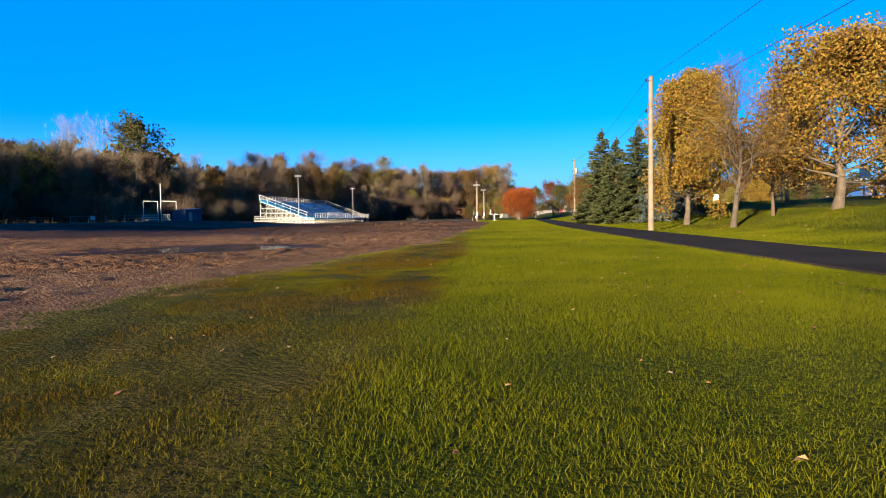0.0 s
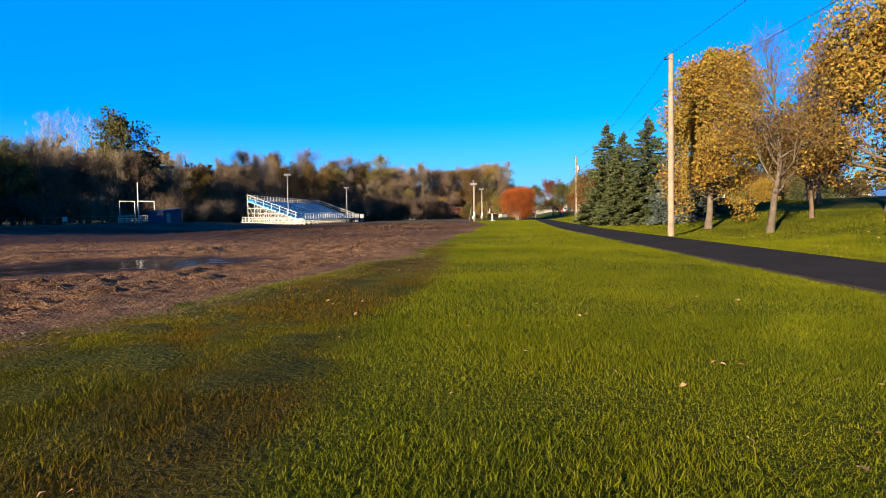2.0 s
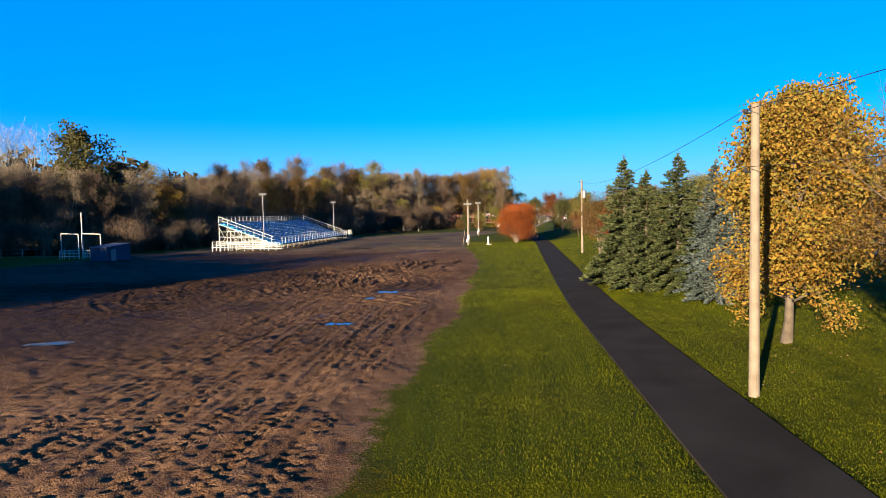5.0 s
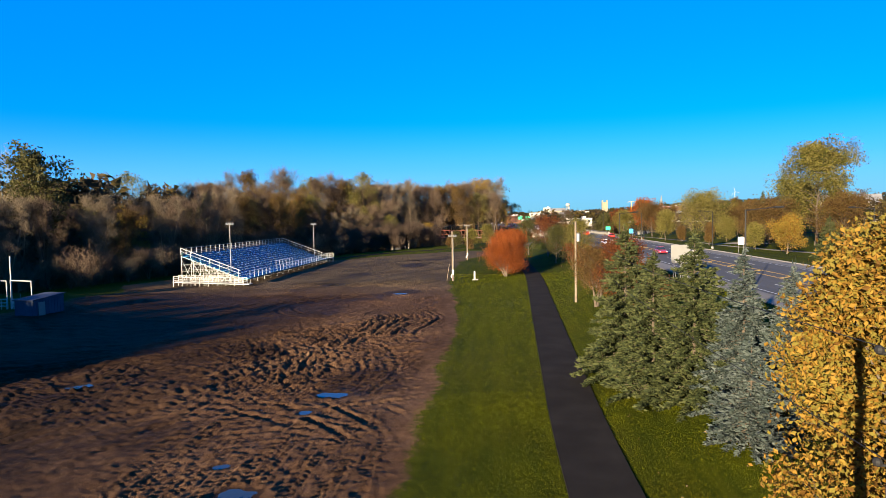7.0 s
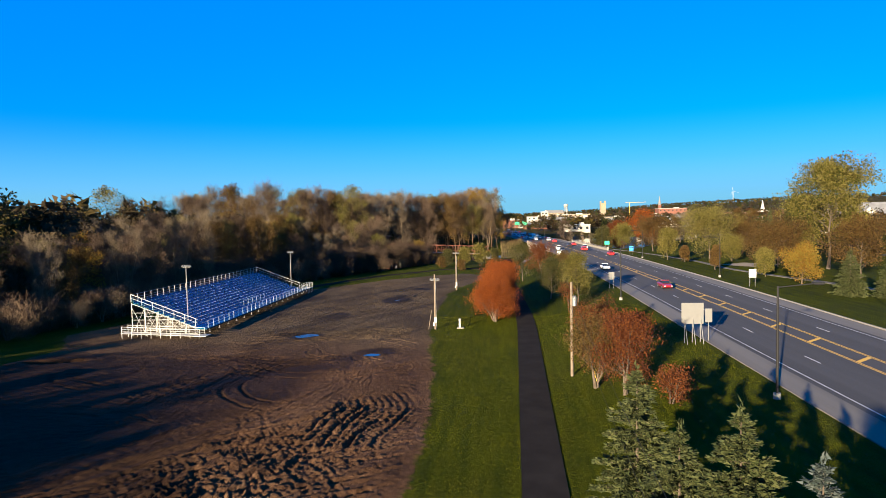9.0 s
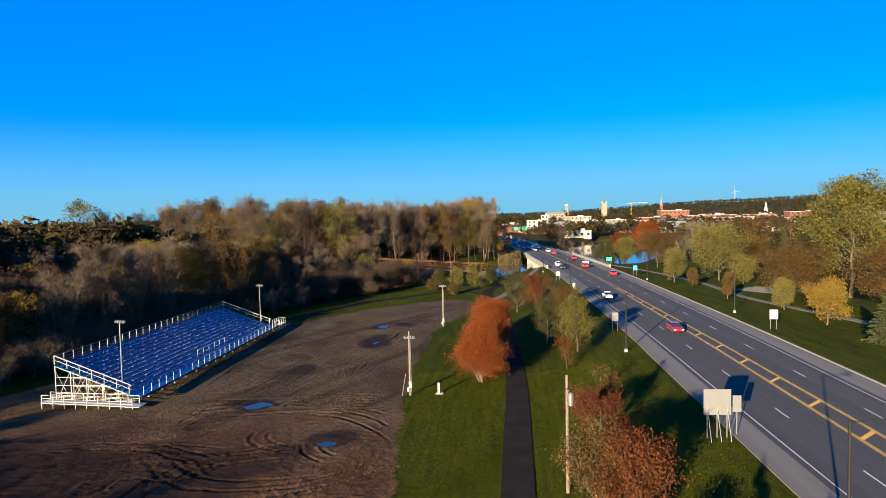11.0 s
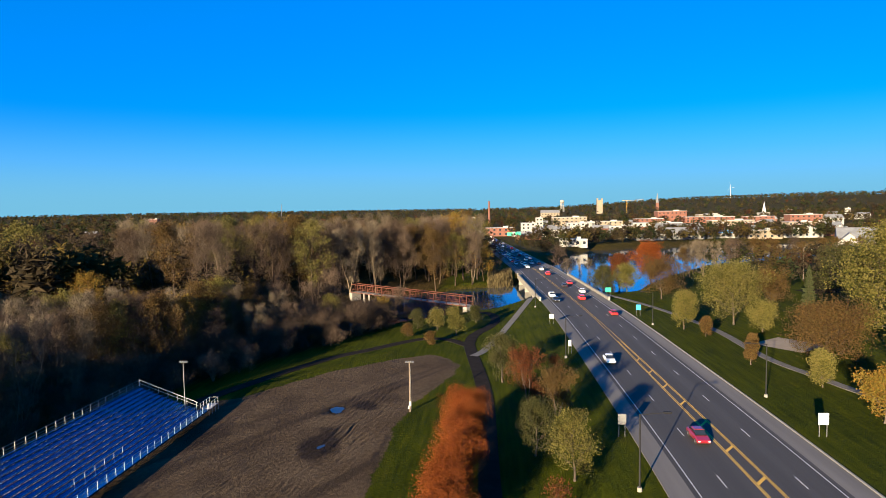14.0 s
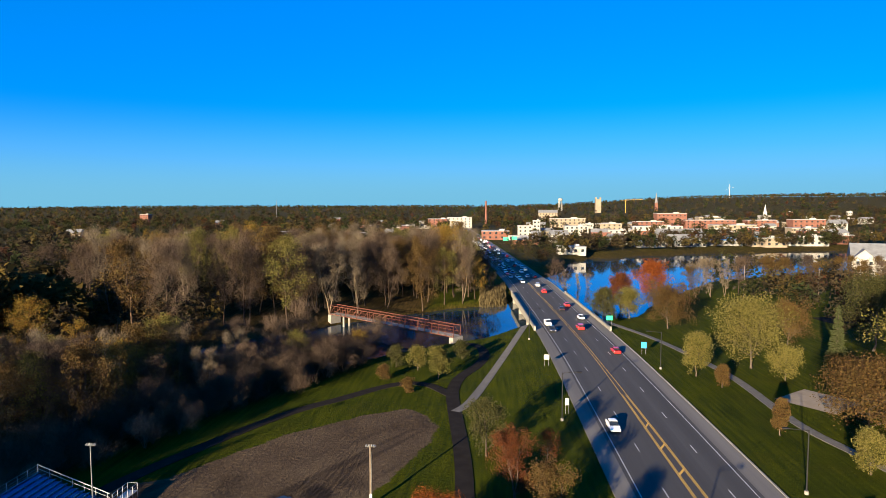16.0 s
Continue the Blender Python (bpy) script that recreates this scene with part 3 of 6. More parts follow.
def ribbon(name, centre, ys, offsets, zs, mat, parent=None, lift=0.0, skirt=0.3, label="", category="", on_ground=False):
    """A strip along y: offsets from centre(y) on both sides, with a skirt down its edges."""
    ys = np.asarray(ys, dtype=float)
    c = centre(ys)
    cols = [(offsets[0], -skirt)] + [(o, 0.0) for o in offsets] + [(offsets[-1], -skirt)]
    v = []
    for o, dz in cols:
        z = (base_height(c + o, ys) if on_ground else zs) + lift + dz
        v.append(np.stack([c + o, ys, np.broadcast_to(z, ys.shape)], -1))
    v = np.stack(v, 1)
    h, w = v.shape[:2]
    i = np.arange(h * w).reshape(h, w)
    faces = np.stack([i[:-1, :-1], i[:-1, 1:], i[1:, 1:], i[1:, :-1]], -1).reshape(-1, 4)
    ob = new(name, mesh_np(name, v.reshape(-1, 3), faces, mat))
    if parent is not None:
        ob.parent = parent
        return ob
    return tagged(ob, label, category, kind="structure")


# trail, its branches and the path beside the road
ribbon("trail", trail_c, np.arange(-60, 219, 1.0), [-1.35, -0.7, 0, 0.7, 1.35], 0.06, M_ASPHALT_TRAIL, label="narrow dark asphalt path through mown grass", category="path", lift=0.045, on_ground=True, skirt=0.12)


def curved_path(name, points, half, mat, label, lift=0.05, steps=14):
    """A paved path along a smooth line through plan points, draped over the ground."""
    p = [Vector((*q, 0)) for q in points]
    p = [p[0] * 2 - p[1]] + p + [p[-1] * 2 - p[-2]]
    line = []
    for a, b, c, d in zip(p, p[1:], p[2:], p[3:]):
        for k in range(steps):
            t = k / steps
            line.append(0.5 * ((2 * b) + (c - a) * t + (2 * a - 5 * b + 4 * c - d) * t * t + (3 * b - a - 3 * c + d) * t**3))
    line.append(p[-2])
    v, n = [], len(line)
    for k in range(n):
        way = (line[min(k + 1, n - 1)] - line[max(k - 1, 0)]).normalized()
        side = Vector((way.y, -way.x, 0))
        for o, dz in ((-half, -0.15), (-half, 0), (0, 0.02), (half, 0), (half, -0.15)):
            q = line[k] + side * o
            v.append((q.x, q.y, float(base_height(q.x, q.y)) + lift + dz))
    i = np.arange(n * 5).reshape(n, 5)
    faces = np.stack([i[:-1, :-1], i[1:, :-1], i[1:, 1:], i[:-1, 1:]], -1).reshape(-1, 4)
    return tagged(new(name, mesh_np(name, v, faces, mat)), label, "path", kind="structure")


curved_path("trail", [(3.3, 216), (4.5, 228), (8.6, 240), (10.2, 250), (8.5, 260), (4.0, 264)], 1.35, M_ASPHALT_TRAIL, "dark asphalt path curving to the footbridge", 0.06)
curved_path("trail", [(3.3, 216), (-2.5, 223), (-9.5, 222.5), (-19, 212), (-28, 201), (-39, 179), (-46, 160)], 1.25, M_ASPHALT_TRAIL, "dark asphalt path along the woods' edge", 0.07)
curved_path("footpath", [(4.8, 205.5), (7.5, 212), (12, 232), (18.5, 262), (24.2, 289)], 0.95, M_PATH, "pale concrete footpath up to the road bridge", 0.08)
curved_path("footpath", [(44.5, 298), (51, 283), (59, 262), (65, 231), (65, 201), (68.5, 184), (74, 160), (80, 120), (84, 60)], 1.1, M_PATH, "grey concrete footpath through the park lawn", 0.08)
curved_path("car_park", [(120, 300), (140, 303), (160, 300)], 5, M_ASPHALT_TRAIL, "small asphalt car park among park trees", 0.08)
curved_path("sand_court", [(71, 210), (76, 214), (80, 217)], 5.5, M_SAND, "pale sand volleyball court in the park lawn", 0.09)

# road, shoulders, kerb, markings
ys_road = np.concatenate([np.arange(-400, 420, 4.0), np.arange(420, 1250, 12.0)])
road = ribbon("road", road_c, ys_road, [-8.2, -4, 0, 4, 8.2], ROAD_Z, M_ASPHALT, label="four-lane grey asphalt road with yellow median", category="road", skirt=0.1)
for side in (-1, 1):
    o = sorted([side * 8.2, side * ROAD_HALF])
    ribbon("shoulder", road_c, ys_road, o, ROAD_Z, M_SHOULDER, road, lift=0.004, skirt=0.2)
ribbon("kerb", road_c, ys_road[ys_road < 400], [ROAD_HALF, ROAD_HALF + 0.25], ROAD_Z, M_CONCRETE, road, lift=0.14, skirt=0.3)
for o in (-7.55, 7.5):
    ribbon("edge_line", road_c, ys_road, [o - 0.065, o + 0.065], ROAD_Z, M_WHITE_LINE, road, lift=0.012, skirt=0.0)
# the painted median narrows to a double line towards the bridge
median_off = curve1([(-400, 0.5), (100, 0.5), (122, 0.45), (150, 0.2), (172, 0.0), (1300, 0.0)], 6)
median_half = curve1([(-400, 1.35), (60, 1.35), (110, 1.15), (122, 1.02), (150, 0.88), (172, 0.76), (186, 0.68), (215, 0.4), (235, 0.2), (1300, 0.2)], 5)
ys_near = np.arange(-400, 214, 3.0)
for side in (-1, 1):
    ribbon("median_line", lambda y, k=side: road_c(y) + median_off(y) + k * (median_half(y) + 0.1), ys_road, [-0.065, 0.065], ROAD_Z, M_YELLOW_LINE, road, lift=0.012, skirt=0.0)
    ribbon("median_line", lambda y, k=side: road_c(y) + median_off(y) + k * (median_half(y) - 0.14), ys_near, [-0.06, 0.06], ROAD_Z, M_YELLOW_LINE, road, lift=0.012, skirt=0.0)


def road_piece(name, y, o, me, wide=1.0):
    ob = new(name, me)
    ob.parent = road
    c = float(road_c(y))
    ob.matrix_basis = pose(c + o, y, ROAD_Z + 0.014, 0, 0, math.degrees(math.atan2(c - float(road_c(y + 4)), 4))) @ Matrix.Diagonal((wide, 1, 1, 1))
    return ob


dash_mesh = bpy.data.meshes.new("lane_dash")
bm = B(((0.13, 3.05, 0.008), (0, 0, 0)))
bm.to_mesh(dash_mesh), bm.free()
dash_mesh.materials.append(M_WHITE_LINE)
for k in range(-5, 32):
    for o in (-4.1, 4.4):
        road_piece("lane_dash", 154.7 + 15.24 * k, o, dash_mesh)
bar_mesh = mesh_np("median_bar", [(-1, -1.3, 0), (1, 0.7, 0), (1, 1.3, 0), (-1, -0.7, 0), (-1, -1.3, -0.01), (1, 0.7, -0.01), (1, 1.3, -0.01), (-1, -0.7, -0.01)], [(0, 1, 2, 3), (4, 5, 1, 0), (6, 7, 3, 2), (5, 6, 2, 1), (7, 4, 0, 3)], M_YELLOW_LINE)
for k in range(-11, 6):
    y = 149.0 + 9.22 * k
    road_piece("median_bar", y, float(median_off(y)), bar_mesh, float(median_half(y)) - 0.1)

# water
wx = np.concatenate([np.linspace(-260, 60, 60), np.linspace(70, 480, 30)])
wy = np.linspace(120, 700, 90)
gx, gy = np.meshgrid(wx, wy)
idx = np.arange(gx.size).reshape(gx.shape)
quads = np.stack([idx[:-1, :-1], idx[:-1, 1:], idx[1:, 1:], idx[1:, :-1]], -1).reshape(-1, 4)
keep = river_d(gx, gy).ravel()[quads].min(1) < 6
tagged(new("water", mesh_np("water", np.stack([gx, gy, np.full(gx.shape, -2.0)], -1).reshape(-1, 3), quads[keep], M_RIVER)), "calm dark blue river reflecting the clear sky", "river", kind="structure")
for px, py, rx, ry, a in PUDDLES:
    bm = bmesh.new()
    bmesh.ops.create_circle(bm, cap_ends=True, segments=40, radius=1, matrix=Matrix.LocRotScale((px, py, -0.035), Euler((0, 0, a)), (rx * 1.5, ry * 1.5, 1)))
    tagged(part("puddle", bm, M_PUDDLE, None), "shallow rainwater puddle lying in muddy tyre ruts", "puddle", "puddles in the mud")


# ---------------------------------------------------------------- trees
def tubes(segs, sides=5):
    """Tapered bars for an array of segments (x0 y0 z0 x1 y1 z1 r0 r1): verts and faces."""
    s = np.asarray(segs, dtype=float)
    a, b = s[:, 0:3], s[:, 3:6]
    d = b - a
    d /= np.linalg.norm(d, axis=1, keepdims=True) + 1e-9
    ref = np.where(np.abs(d[:, 2:3]) > 0.9, [[1.0, 0, 0]], [[0, 0, 1.0]])
    u = np.cross(d, ref)
    u /= np.linalg.norm(u, axis=1, keepdims=True) + 1e-9
    w = np.cross(d, u)
    ang = np.arange(sides) * 2 * np.pi / sides
    ring = u[:, None] * np.cos(ang)[None, :, None] + w[:, None] * np.sin(ang)[None, :, None]
    v = np.concatenate([a[:, None] + ring * s[:, 6, None, None], b[:, None] + ring * s[:, 7, None, None]], 1)
    k = np.arange(sides)
    f = np.stack([k, (k + 1) % sides, sides + (k + 1) % sides, sides + k], -1)
    faces = (np.arange(len(s)) * 2 * sides)[:, None, None] + f[None]
    return v.reshape(-1, 3), faces.reshape(-1, 4)


def unit(v):
    return v / (np.linalg.norm(v) + 1e-9)


def grow(rng, h, r, start, crown, lift=0.5, limbs=16, kids=4, stems=1, shape=1.0, depth=3, top=0.96):
    """Trunk and limbs of a broadleaf tree. start: where the crown begins; crown: its radius; lift: how steeply limbs rise."""
    segs, tips = [], []

    def branch(p, d, length, rad, level):
        n = 4 if level < 2 else 2
        for k in range(n):
            d = unit(d + rng.normal(0, 0.13, 3) + np.array([0, 0, 0.07 * lift * 2]))
            q = p + d * length / n
            segs.append((*p, *q, rad * (1 - 0.75 * k / n), rad * (1 - 0.75 * (k + 1) / n)))
            p = q
            if level < depth:
                for _ in range(kids if k == n - 1 else max(1, kids // 2)):
                    side = unit(d + rng.normal(0, 0.62, 3))
                    branch(p, side, length * rng.uniform(0.38, 0.6), rad * 0.42 * (1 - 0.5 * k / n), level + 1)
        tips.append(p)

    for st in range(stems):
        lean = rng.normal(0, 0.05 if stems == 1 else 0.22, 2)
        p = np.array([*(rng.normal(0, 0.15, 2) * (stems > 1)), -0.25])
        steps = 8
        pts = [p]
        for k in range(steps):
            p = p + np.array([lean[0] * h / steps + rng.normal(0, 0.012 * h), lean[1] * h / steps + rng.normal(0, 0.012 * h), (h * top + 0.25) / steps])
            pts.append(p)
        for k in range(steps):
            flare = 1.35 if k == 0 else 1.0
            r0, r1 = r * (1 - 0.9 * (k / steps)) * flare, r * (1 - 0.9 * ((k + 1) / steps))
            segs.append((*pts[k], *pts[k + 1], r0, r1))
        tips.append(pts[-1])
        for k in range(limbs // stems):
            t = start + (0.98 - start) * (k + rng.uniform(0, 1)) / (limbs // stems)
            i = min(int(t * steps), steps - 1)
            p = pts[i] + (pts[i + 1] - pts[i]) * (t * steps - i)
            rel = (t - start) / (1 - start)
            reach = crown * (math.sin(math.pi * min(1, 0.25 + 0.75 * rel) ** shape) * 0.85 + 0.18)
            a = k * 2.4 + rng.uniform(-0.5, 0.5)
            up = lift * (0.5 + 1.2 * rel)
            branch(p, unit(np.array([math.cos(a), math.sin(a), up])), reach * rng.uniform(0.75, 1.1) * math.sqrt(1 + up * up * 0.4), r * 0.36 * (1 - 0.6 * rel), 1)
    segs, tips = np.array(segs), np.array(tips)
    tall = h / tips[:, 2].max()
    wide = crown / (np.percentile(np.hypot(tips[:, 0], tips[:, 1]), 93) + 1e-6)
    segs[:, [2, 5]] *= tall
    tips[:, 2] *= tall
    segs[:, [0, 1, 3, 4]] *= wide
    tips[:, :2] *= wide
    return segs, tips


def leaves_at(rng, tips, n, spread_, size, droop=0.0, kite=True):
    """n leaves scattered round the tips of branches: kites of two triangles, bent a little."""
    c = tips[rng.randint(0, len(tips), n)] + np.clip(rng.normal(0, 1, (n, 3)), -1.35, 1.35) * spread_
    c[:, 2] -= droop * rng.rand(n)
    u = rng.normal(0, 1, (n, 3))
    u /= np.linalg.norm(u, axis=1, keepdims=True)
    w = np.cross(u, rng.normal(0, 1, (n, 3)))
    w /= np.linalg.norm(w, axis=1, keepdims=True) + 1e-9
    s = size * rng.uniform(0.6, 1.35, (n, 1))
    bend = np.cross(u, w) * s * 0.25
    if kite:
        v = np.stack([c - u * s, c - w * s * 0.6 + bend, c + u * s, c + w * s * 0.6 + bend], 1)
        return v.reshape(-1, 3), np.arange(4 * n).reshape(n, 4)
    v = np.stack([c - u * s, c + u * s, c + w * s], 1)
    return v.reshape(-1, 3), np.arange(3 * n).reshape(n, 3)


def twigs_at(rng, tips, n, length, width, up=0.5, reach=0.5):
    """Thin slivers that stand for the finest bare shoots."""
    c = tips[rng.randint(0, len(tips), n)] + rng.normal(0, reach, (n, 3))
    d = rng.normal(0, 1, (n, 3))
    d[:, 2] = np.abs(d[:, 2]) * 0.6 + up
    d /= np.linalg.norm(d, axis=1, keepdims=True)
    w = np.cross(d, rng.normal(0, 1, (n, 3)))
    w /= np.linalg.norm(w, axis=1, keepdims=True) + 1e-9
    ln = length * rng.uniform(0.5, 1.4, (n, 1))
    v = np.stack([c - w * width / 2, c + w * width / 2, c + d * ln], 1)
    return v.reshape(-1, 3), np.arange(3 * n).reshape(n, 3)


def tree_thing(name, m, label, category, segs, crown_v, crown_f, bark, leaf, sides=5, group=""):
    ob = thing(name, m, label, category, group)
    v, f = tubes(segs, sides)
    part("trunk", mesh_np("trunk", v, f, bark, smooth=True), None, ob)
    part("crown", mesh_np("crown", crown_v, crown_f, leaf), None, ob)
    return ob


def at_ground(x, y, turn=0.0, size=1.0, sink=0.05):
    return pose(x, y, float(base_height(x, y)) - sink, 0, 0, turn) @ Matrix.Diagonal((size, size, size, 1))


def place(ob, x, y, turn=0.0, size=1.0, label=""):
    """A copy of a grown tree at another place."""
    c = copy_thing(ob, pose(x, y, float(base_height(x, y)) - 0.05, 0, 0, turn))
    c.scale = (size, size, size)
    if label:
        tagged(c, label)
    return c


def leafy_tree(seed, x, y, h, crown, r, leaf, label, n=9000, size=0.11, start=0.22, lift=0.6, stems=1, limbs=18, spread_=0.42, droop=0.1, name="maple_tree", category="tree", bark=None, group="", shape=1.0, sides=5, depth=3, kids=3):
    rng = np.random.RandomState(seed)
    segs, tips = grow(rng, h, r, start, crown, lift, limbs, kids, stems, shape, depth)
    v, f = leaves_at(rng, tips, n, spread_, size, droop)
    return tree_thing(name, at_ground(x, y), label, category, segs, v, f, bark or M_BARK, leaf, sides, group)


def bare_tree(seed, x, y, h, crown, r, label, twig, n=2600, start=0.25, lift=0.9, limbs=14, stems=1, width=0.05, length=1.1, name="bare_tree", group="", kids=3, sides=4, reach=0.5, depth=2, shape=1.0):
    rng = np.random.RandomState(seed)
    segs, tips = grow(rng, h, r, start, crown, lift, limbs, kids, stems, shape, depth)
    v, f = twigs_at(rng, tips, n, length, width, 0.55, reach)
    return tree_thing(name, at_ground(x, y), label, "tree", segs, v, f, twig, twig, sides, group)


def spruce(seed, x, y, h, radius, needle, label):
    """A conifer: whorls of drooping boughs, each set with sprays of needles."""
    rng = np.random.RandomState(seed)
    segs = [(0, 0, -0.2, 0, 0, h, 0.035 * h * 0.5, 0.015)]
    sv = []
    whorls = int(h * 4.2)
    for k in range(whorls):
        t = (k + 0.5) / whorls
        z = 0.35 + (h - 0.45) * t
        reach = radius * (1 - t) ** 0.85 * rng.uniform(0.85, 1.12) + 0.12
        for j in range(max(5, int(9 * (1 - 0.4 * t)))):
            a = j * 6.283 / 8 + k * 1.1 + rng.uniform(-0.3, 0.3)
            ln = reach * rng.uniform(0.72, 1.15)
            out = np.array([math.cos(a), math.sin(a), 0])
            tip = out * ln + np.array([0, 0, z + ln * (0.18 - 0.45 * (1 - t))])
            root = np.array([0, 0, z])
            segs.append((*root, *tip, 0.03 * (1 - t) + 0.008, 0.004))
            n = int(26 + 66 * ln)
            q = rng.rand(n, 1) ** 0.7
            c = root + (tip - root) * q + rng.normal(0, 0.05, (n, 3)) + np.array([0, 0, 0.03])
            side = np.cross(out, [0, 0, 1])
            d = out * rng.uniform(0.3, 1.0, (n, 1)) + side * rng.uniform(-1, 1, (n, 1)) + np.array([0, 0, 1]) * rng.uniform(-0.25, 0.45, (n, 1))
            d /= np.linalg.norm(d, axis=1, keepdims=True)
            w = np.cross(d, rng.normal(0, 1, (n, 3)))
            w /= np.linalg.norm(w, axis=1, keepdims=True) + 1e-9
            s = rng.uniform(0.10, 0.24, (n, 1)) * (0.8 + 0.2 * ln)
            sv.append(np.stack([c - w * s * 0.26, c + w * s * 0.26, c + d * s], 1))
    c = np.array([0, 0, h]) + rng.normal(0, 0.04, (40, 3)) * [1, 1, 4]
    sv.append(np.stack([c, c + rng.normal(0, 0.05, (40, 3)), c + rng.normal(0, 0.06, (40, 3)) + [0, 0, 0.16]], 1))
    v = np.concatenate(sv).reshape(-1, 3)
    return tree_thing("spruce_tree", at_ground(x, y), label, "tree", np.array(segs), v, np.arange(len(v)).reshape(-1, 3), M_BARK, needle, 5, "spruces by the trail")


# trees between the trail and the road
leafy_tree(11, 11.35, 38.6, 9.8, 2.7, 0.2, M_GOLD, "tall maple with golden yellow autumn leaves on mown grass", 60000, 0.075, 0.2, 0.6, limbs=34, shape=0.9, spread_=0.36)
leafy_tree(12, 17.3, 32.3, 9.6, 4.3, 0.27, M_GOLD, "broad maple with golden orange autumn leaves", 46000, 0.082, 0.2, 0.6, limbs=30, spread_=0.36)
leafy_tree(13, 23.6, 53.5, 6.6, 2.8, 0.15, M_BROWN, "small tree with thinning brown gold leaves", 4200, 0.12, 0.3, 0.6, limbs=14, name="small_tree")
leafy_tree(14, 20.5, 45.0, 7.5, 3.0, 0.16, M_BROWN, "slender tree with thinning brown leaves near the road", 3600, 0.12, 0.3, 0.7, limbs=14, name="small_tree")
leafy_tree(15, 20.8, 24.5, 7.8, 3.5, 0.2, M_GOLD, "maple with orange brown autumn leaves", 20000, 0.075, 0.2, 0.6, limbs=18, spread_=0.5)
rng = np.random.RandomState(77)
segs, tips = grow(rng, 9.2, 0.16, 0.24, 2.6, 0.95, 22, 3, 1, 0.8, 3)
tv, tf = twigs_at(rng, tips, 600, 0.6, 0.024, 0.6, 0.08)
low = tips[tips[:, 2] < 5.2]
lv, lf = leaves_at(rng, low, 5200, 0.32, 0.05, 0.1, kite=False)
tree_thing("young_tree", at_ground(11.35, 30.7), "young tree bare above with a few brown leaves below", "tree", segs, np.concatenate([tv, lv]), np.concatenate([tf, lf + len(tv)]), M_BARK, M_BROWN, 6)
bare_tree(78, 15.2, 35.0, 8.0, 2.6, 0.13, "young bare tree with fine brown branches", M_TWIG, 2600, 0.25, 1.0, 18, width=0.022, length=0.7, reach=0.25, depth=3)
spruce(21, 9.7, 61.0, 9.2, 3.0, M_SPRUCE, "dense dark green spruce beside the trail")
spruce(22, 10.4, 57.2, 7.9, 2.8, M_SPRUCE, "dense dark green spruce beside the trail")
spruce(23, 12.2, 56.0, 8.7, 3.1, M_SPRUCE, "tall green spruce with browning lower boughs")
spruce(24, 13.7, 53.4, 7.7, 2.2, M_BLUE_SPRUCE, "silvery blue spruce standing among green spruces")
spruce(25, 15.0, 51.3, 6.9, 2.0, M_BLUE_SPRUCE, "silvery blue spruce standing among green spruces")
spruce(26, 12.4, 49.2, 4.6, 1.9, M_BLUE_SPRUCE, "low silvery blue spruce on the lawn")

leafy_tree(31, 12.6, 90.0, 7.0, 2.4, 0.13, M_BROWN, "multi-stemmed tree with russet brown leaves", 9500, 0.085, 0.16, 0.9, stems=4, limbs=24, name="small_tree")
leafy_tree(32, 14.6, 86.8, 7.2, 2.5, 0.13, M_RUST, "multi-stemmed tree with rust orange leaves", 12000, 0.085, 0.14, 0.9, stems=4, limbs=24, name="small_tree")
leafy_tree(33, 17.4, 83.0, 3.0, 1.1, 0.07, M_RUST, "shrub with dark red autumn leaves", 2400, 0.09, 0.12, 0.9, stems=4, limbs=16, name="shrub", category="shrub")
leafy_tree(34, 15.2, 104.5, 6.0, 2.6, 0.12, M_RUST, "multi-stemmed tree with brown red leaves", 8000, 0.085, 0.16, 0.9, stems=4, limbs=20, name="small_tree")
for seed, x, y, h, c in ((35, 3.8, 127.5, 6.2, 2.8), (36, 4.4, 139.0, 7.0, 2.7), (37, 4.1, 133.0, 6.6, 2.7), (38, 4.7, 145.0, 7.3, 2.7), (39, 4.9, 151.0, 7.5, 2.6), (40, 5.0, 157.0, 7.4, 2.5)):
    leafy_tree(seed, x, y, h, c, 0.12, M_RED, "upright tree with dense red orange autumn leaves", 26000, 0.075, 0.16, 1.0, stems=5, limbs=45, spread_=0.5, name="small_tree", group="red trees by the trail")
leafy_tree(41, 18.0, 141.0, 8.2, 2.3, 0.16, M_GOLD_GREEN, "tree with pale yellow green leaves on the verge", 10000, 0.1, 0.16, 0.9, limbs=22)
leafy_tree(42, 14.2, 149.5, 7.8, 2.9, 0.15, M_OLIVE, "tree with dull green leaves on the verge", 9500, 0.1, 0.16, 0.8, limbs=20)
leafy_tree(43, 14.4, 170.0, 10.0, 2.9, 0.14, M_RUST, "tree with rust orange leaves on the verge", 9000, 0.1, 0.14, 1.0, limbs=20, stems=3)
leafy_tree(44, 18.2, 163.0, 7.4, 2.5, 0.14, M_BROWN, "tree with brown autumn leaves on the verge", 5000, 0.12, 0.14, 1.0, limbs=20, stems=3)
leafy_tree(45, 10.7, 185.0, 9.6, 3.4, 0.16, M_OLIVE, "tree with thin olive green leaves", 5600, 0.14, 0.18, 0.8, limbs=20)
leafy_tree(46, 19.6, 179.5, 5.2, 1.5, 0.08, M_RUST, "young tree with dark reddish leaves", 1500, 0.11, 0.2, 1.0, limbs=12)
leafy_tree(47, 15.4, 131.5, 4.4, 1.3, 0.06, M_RUST, "young tree with brown red leaves", 900, 0.1, 0.2, 1.0, limbs=10)
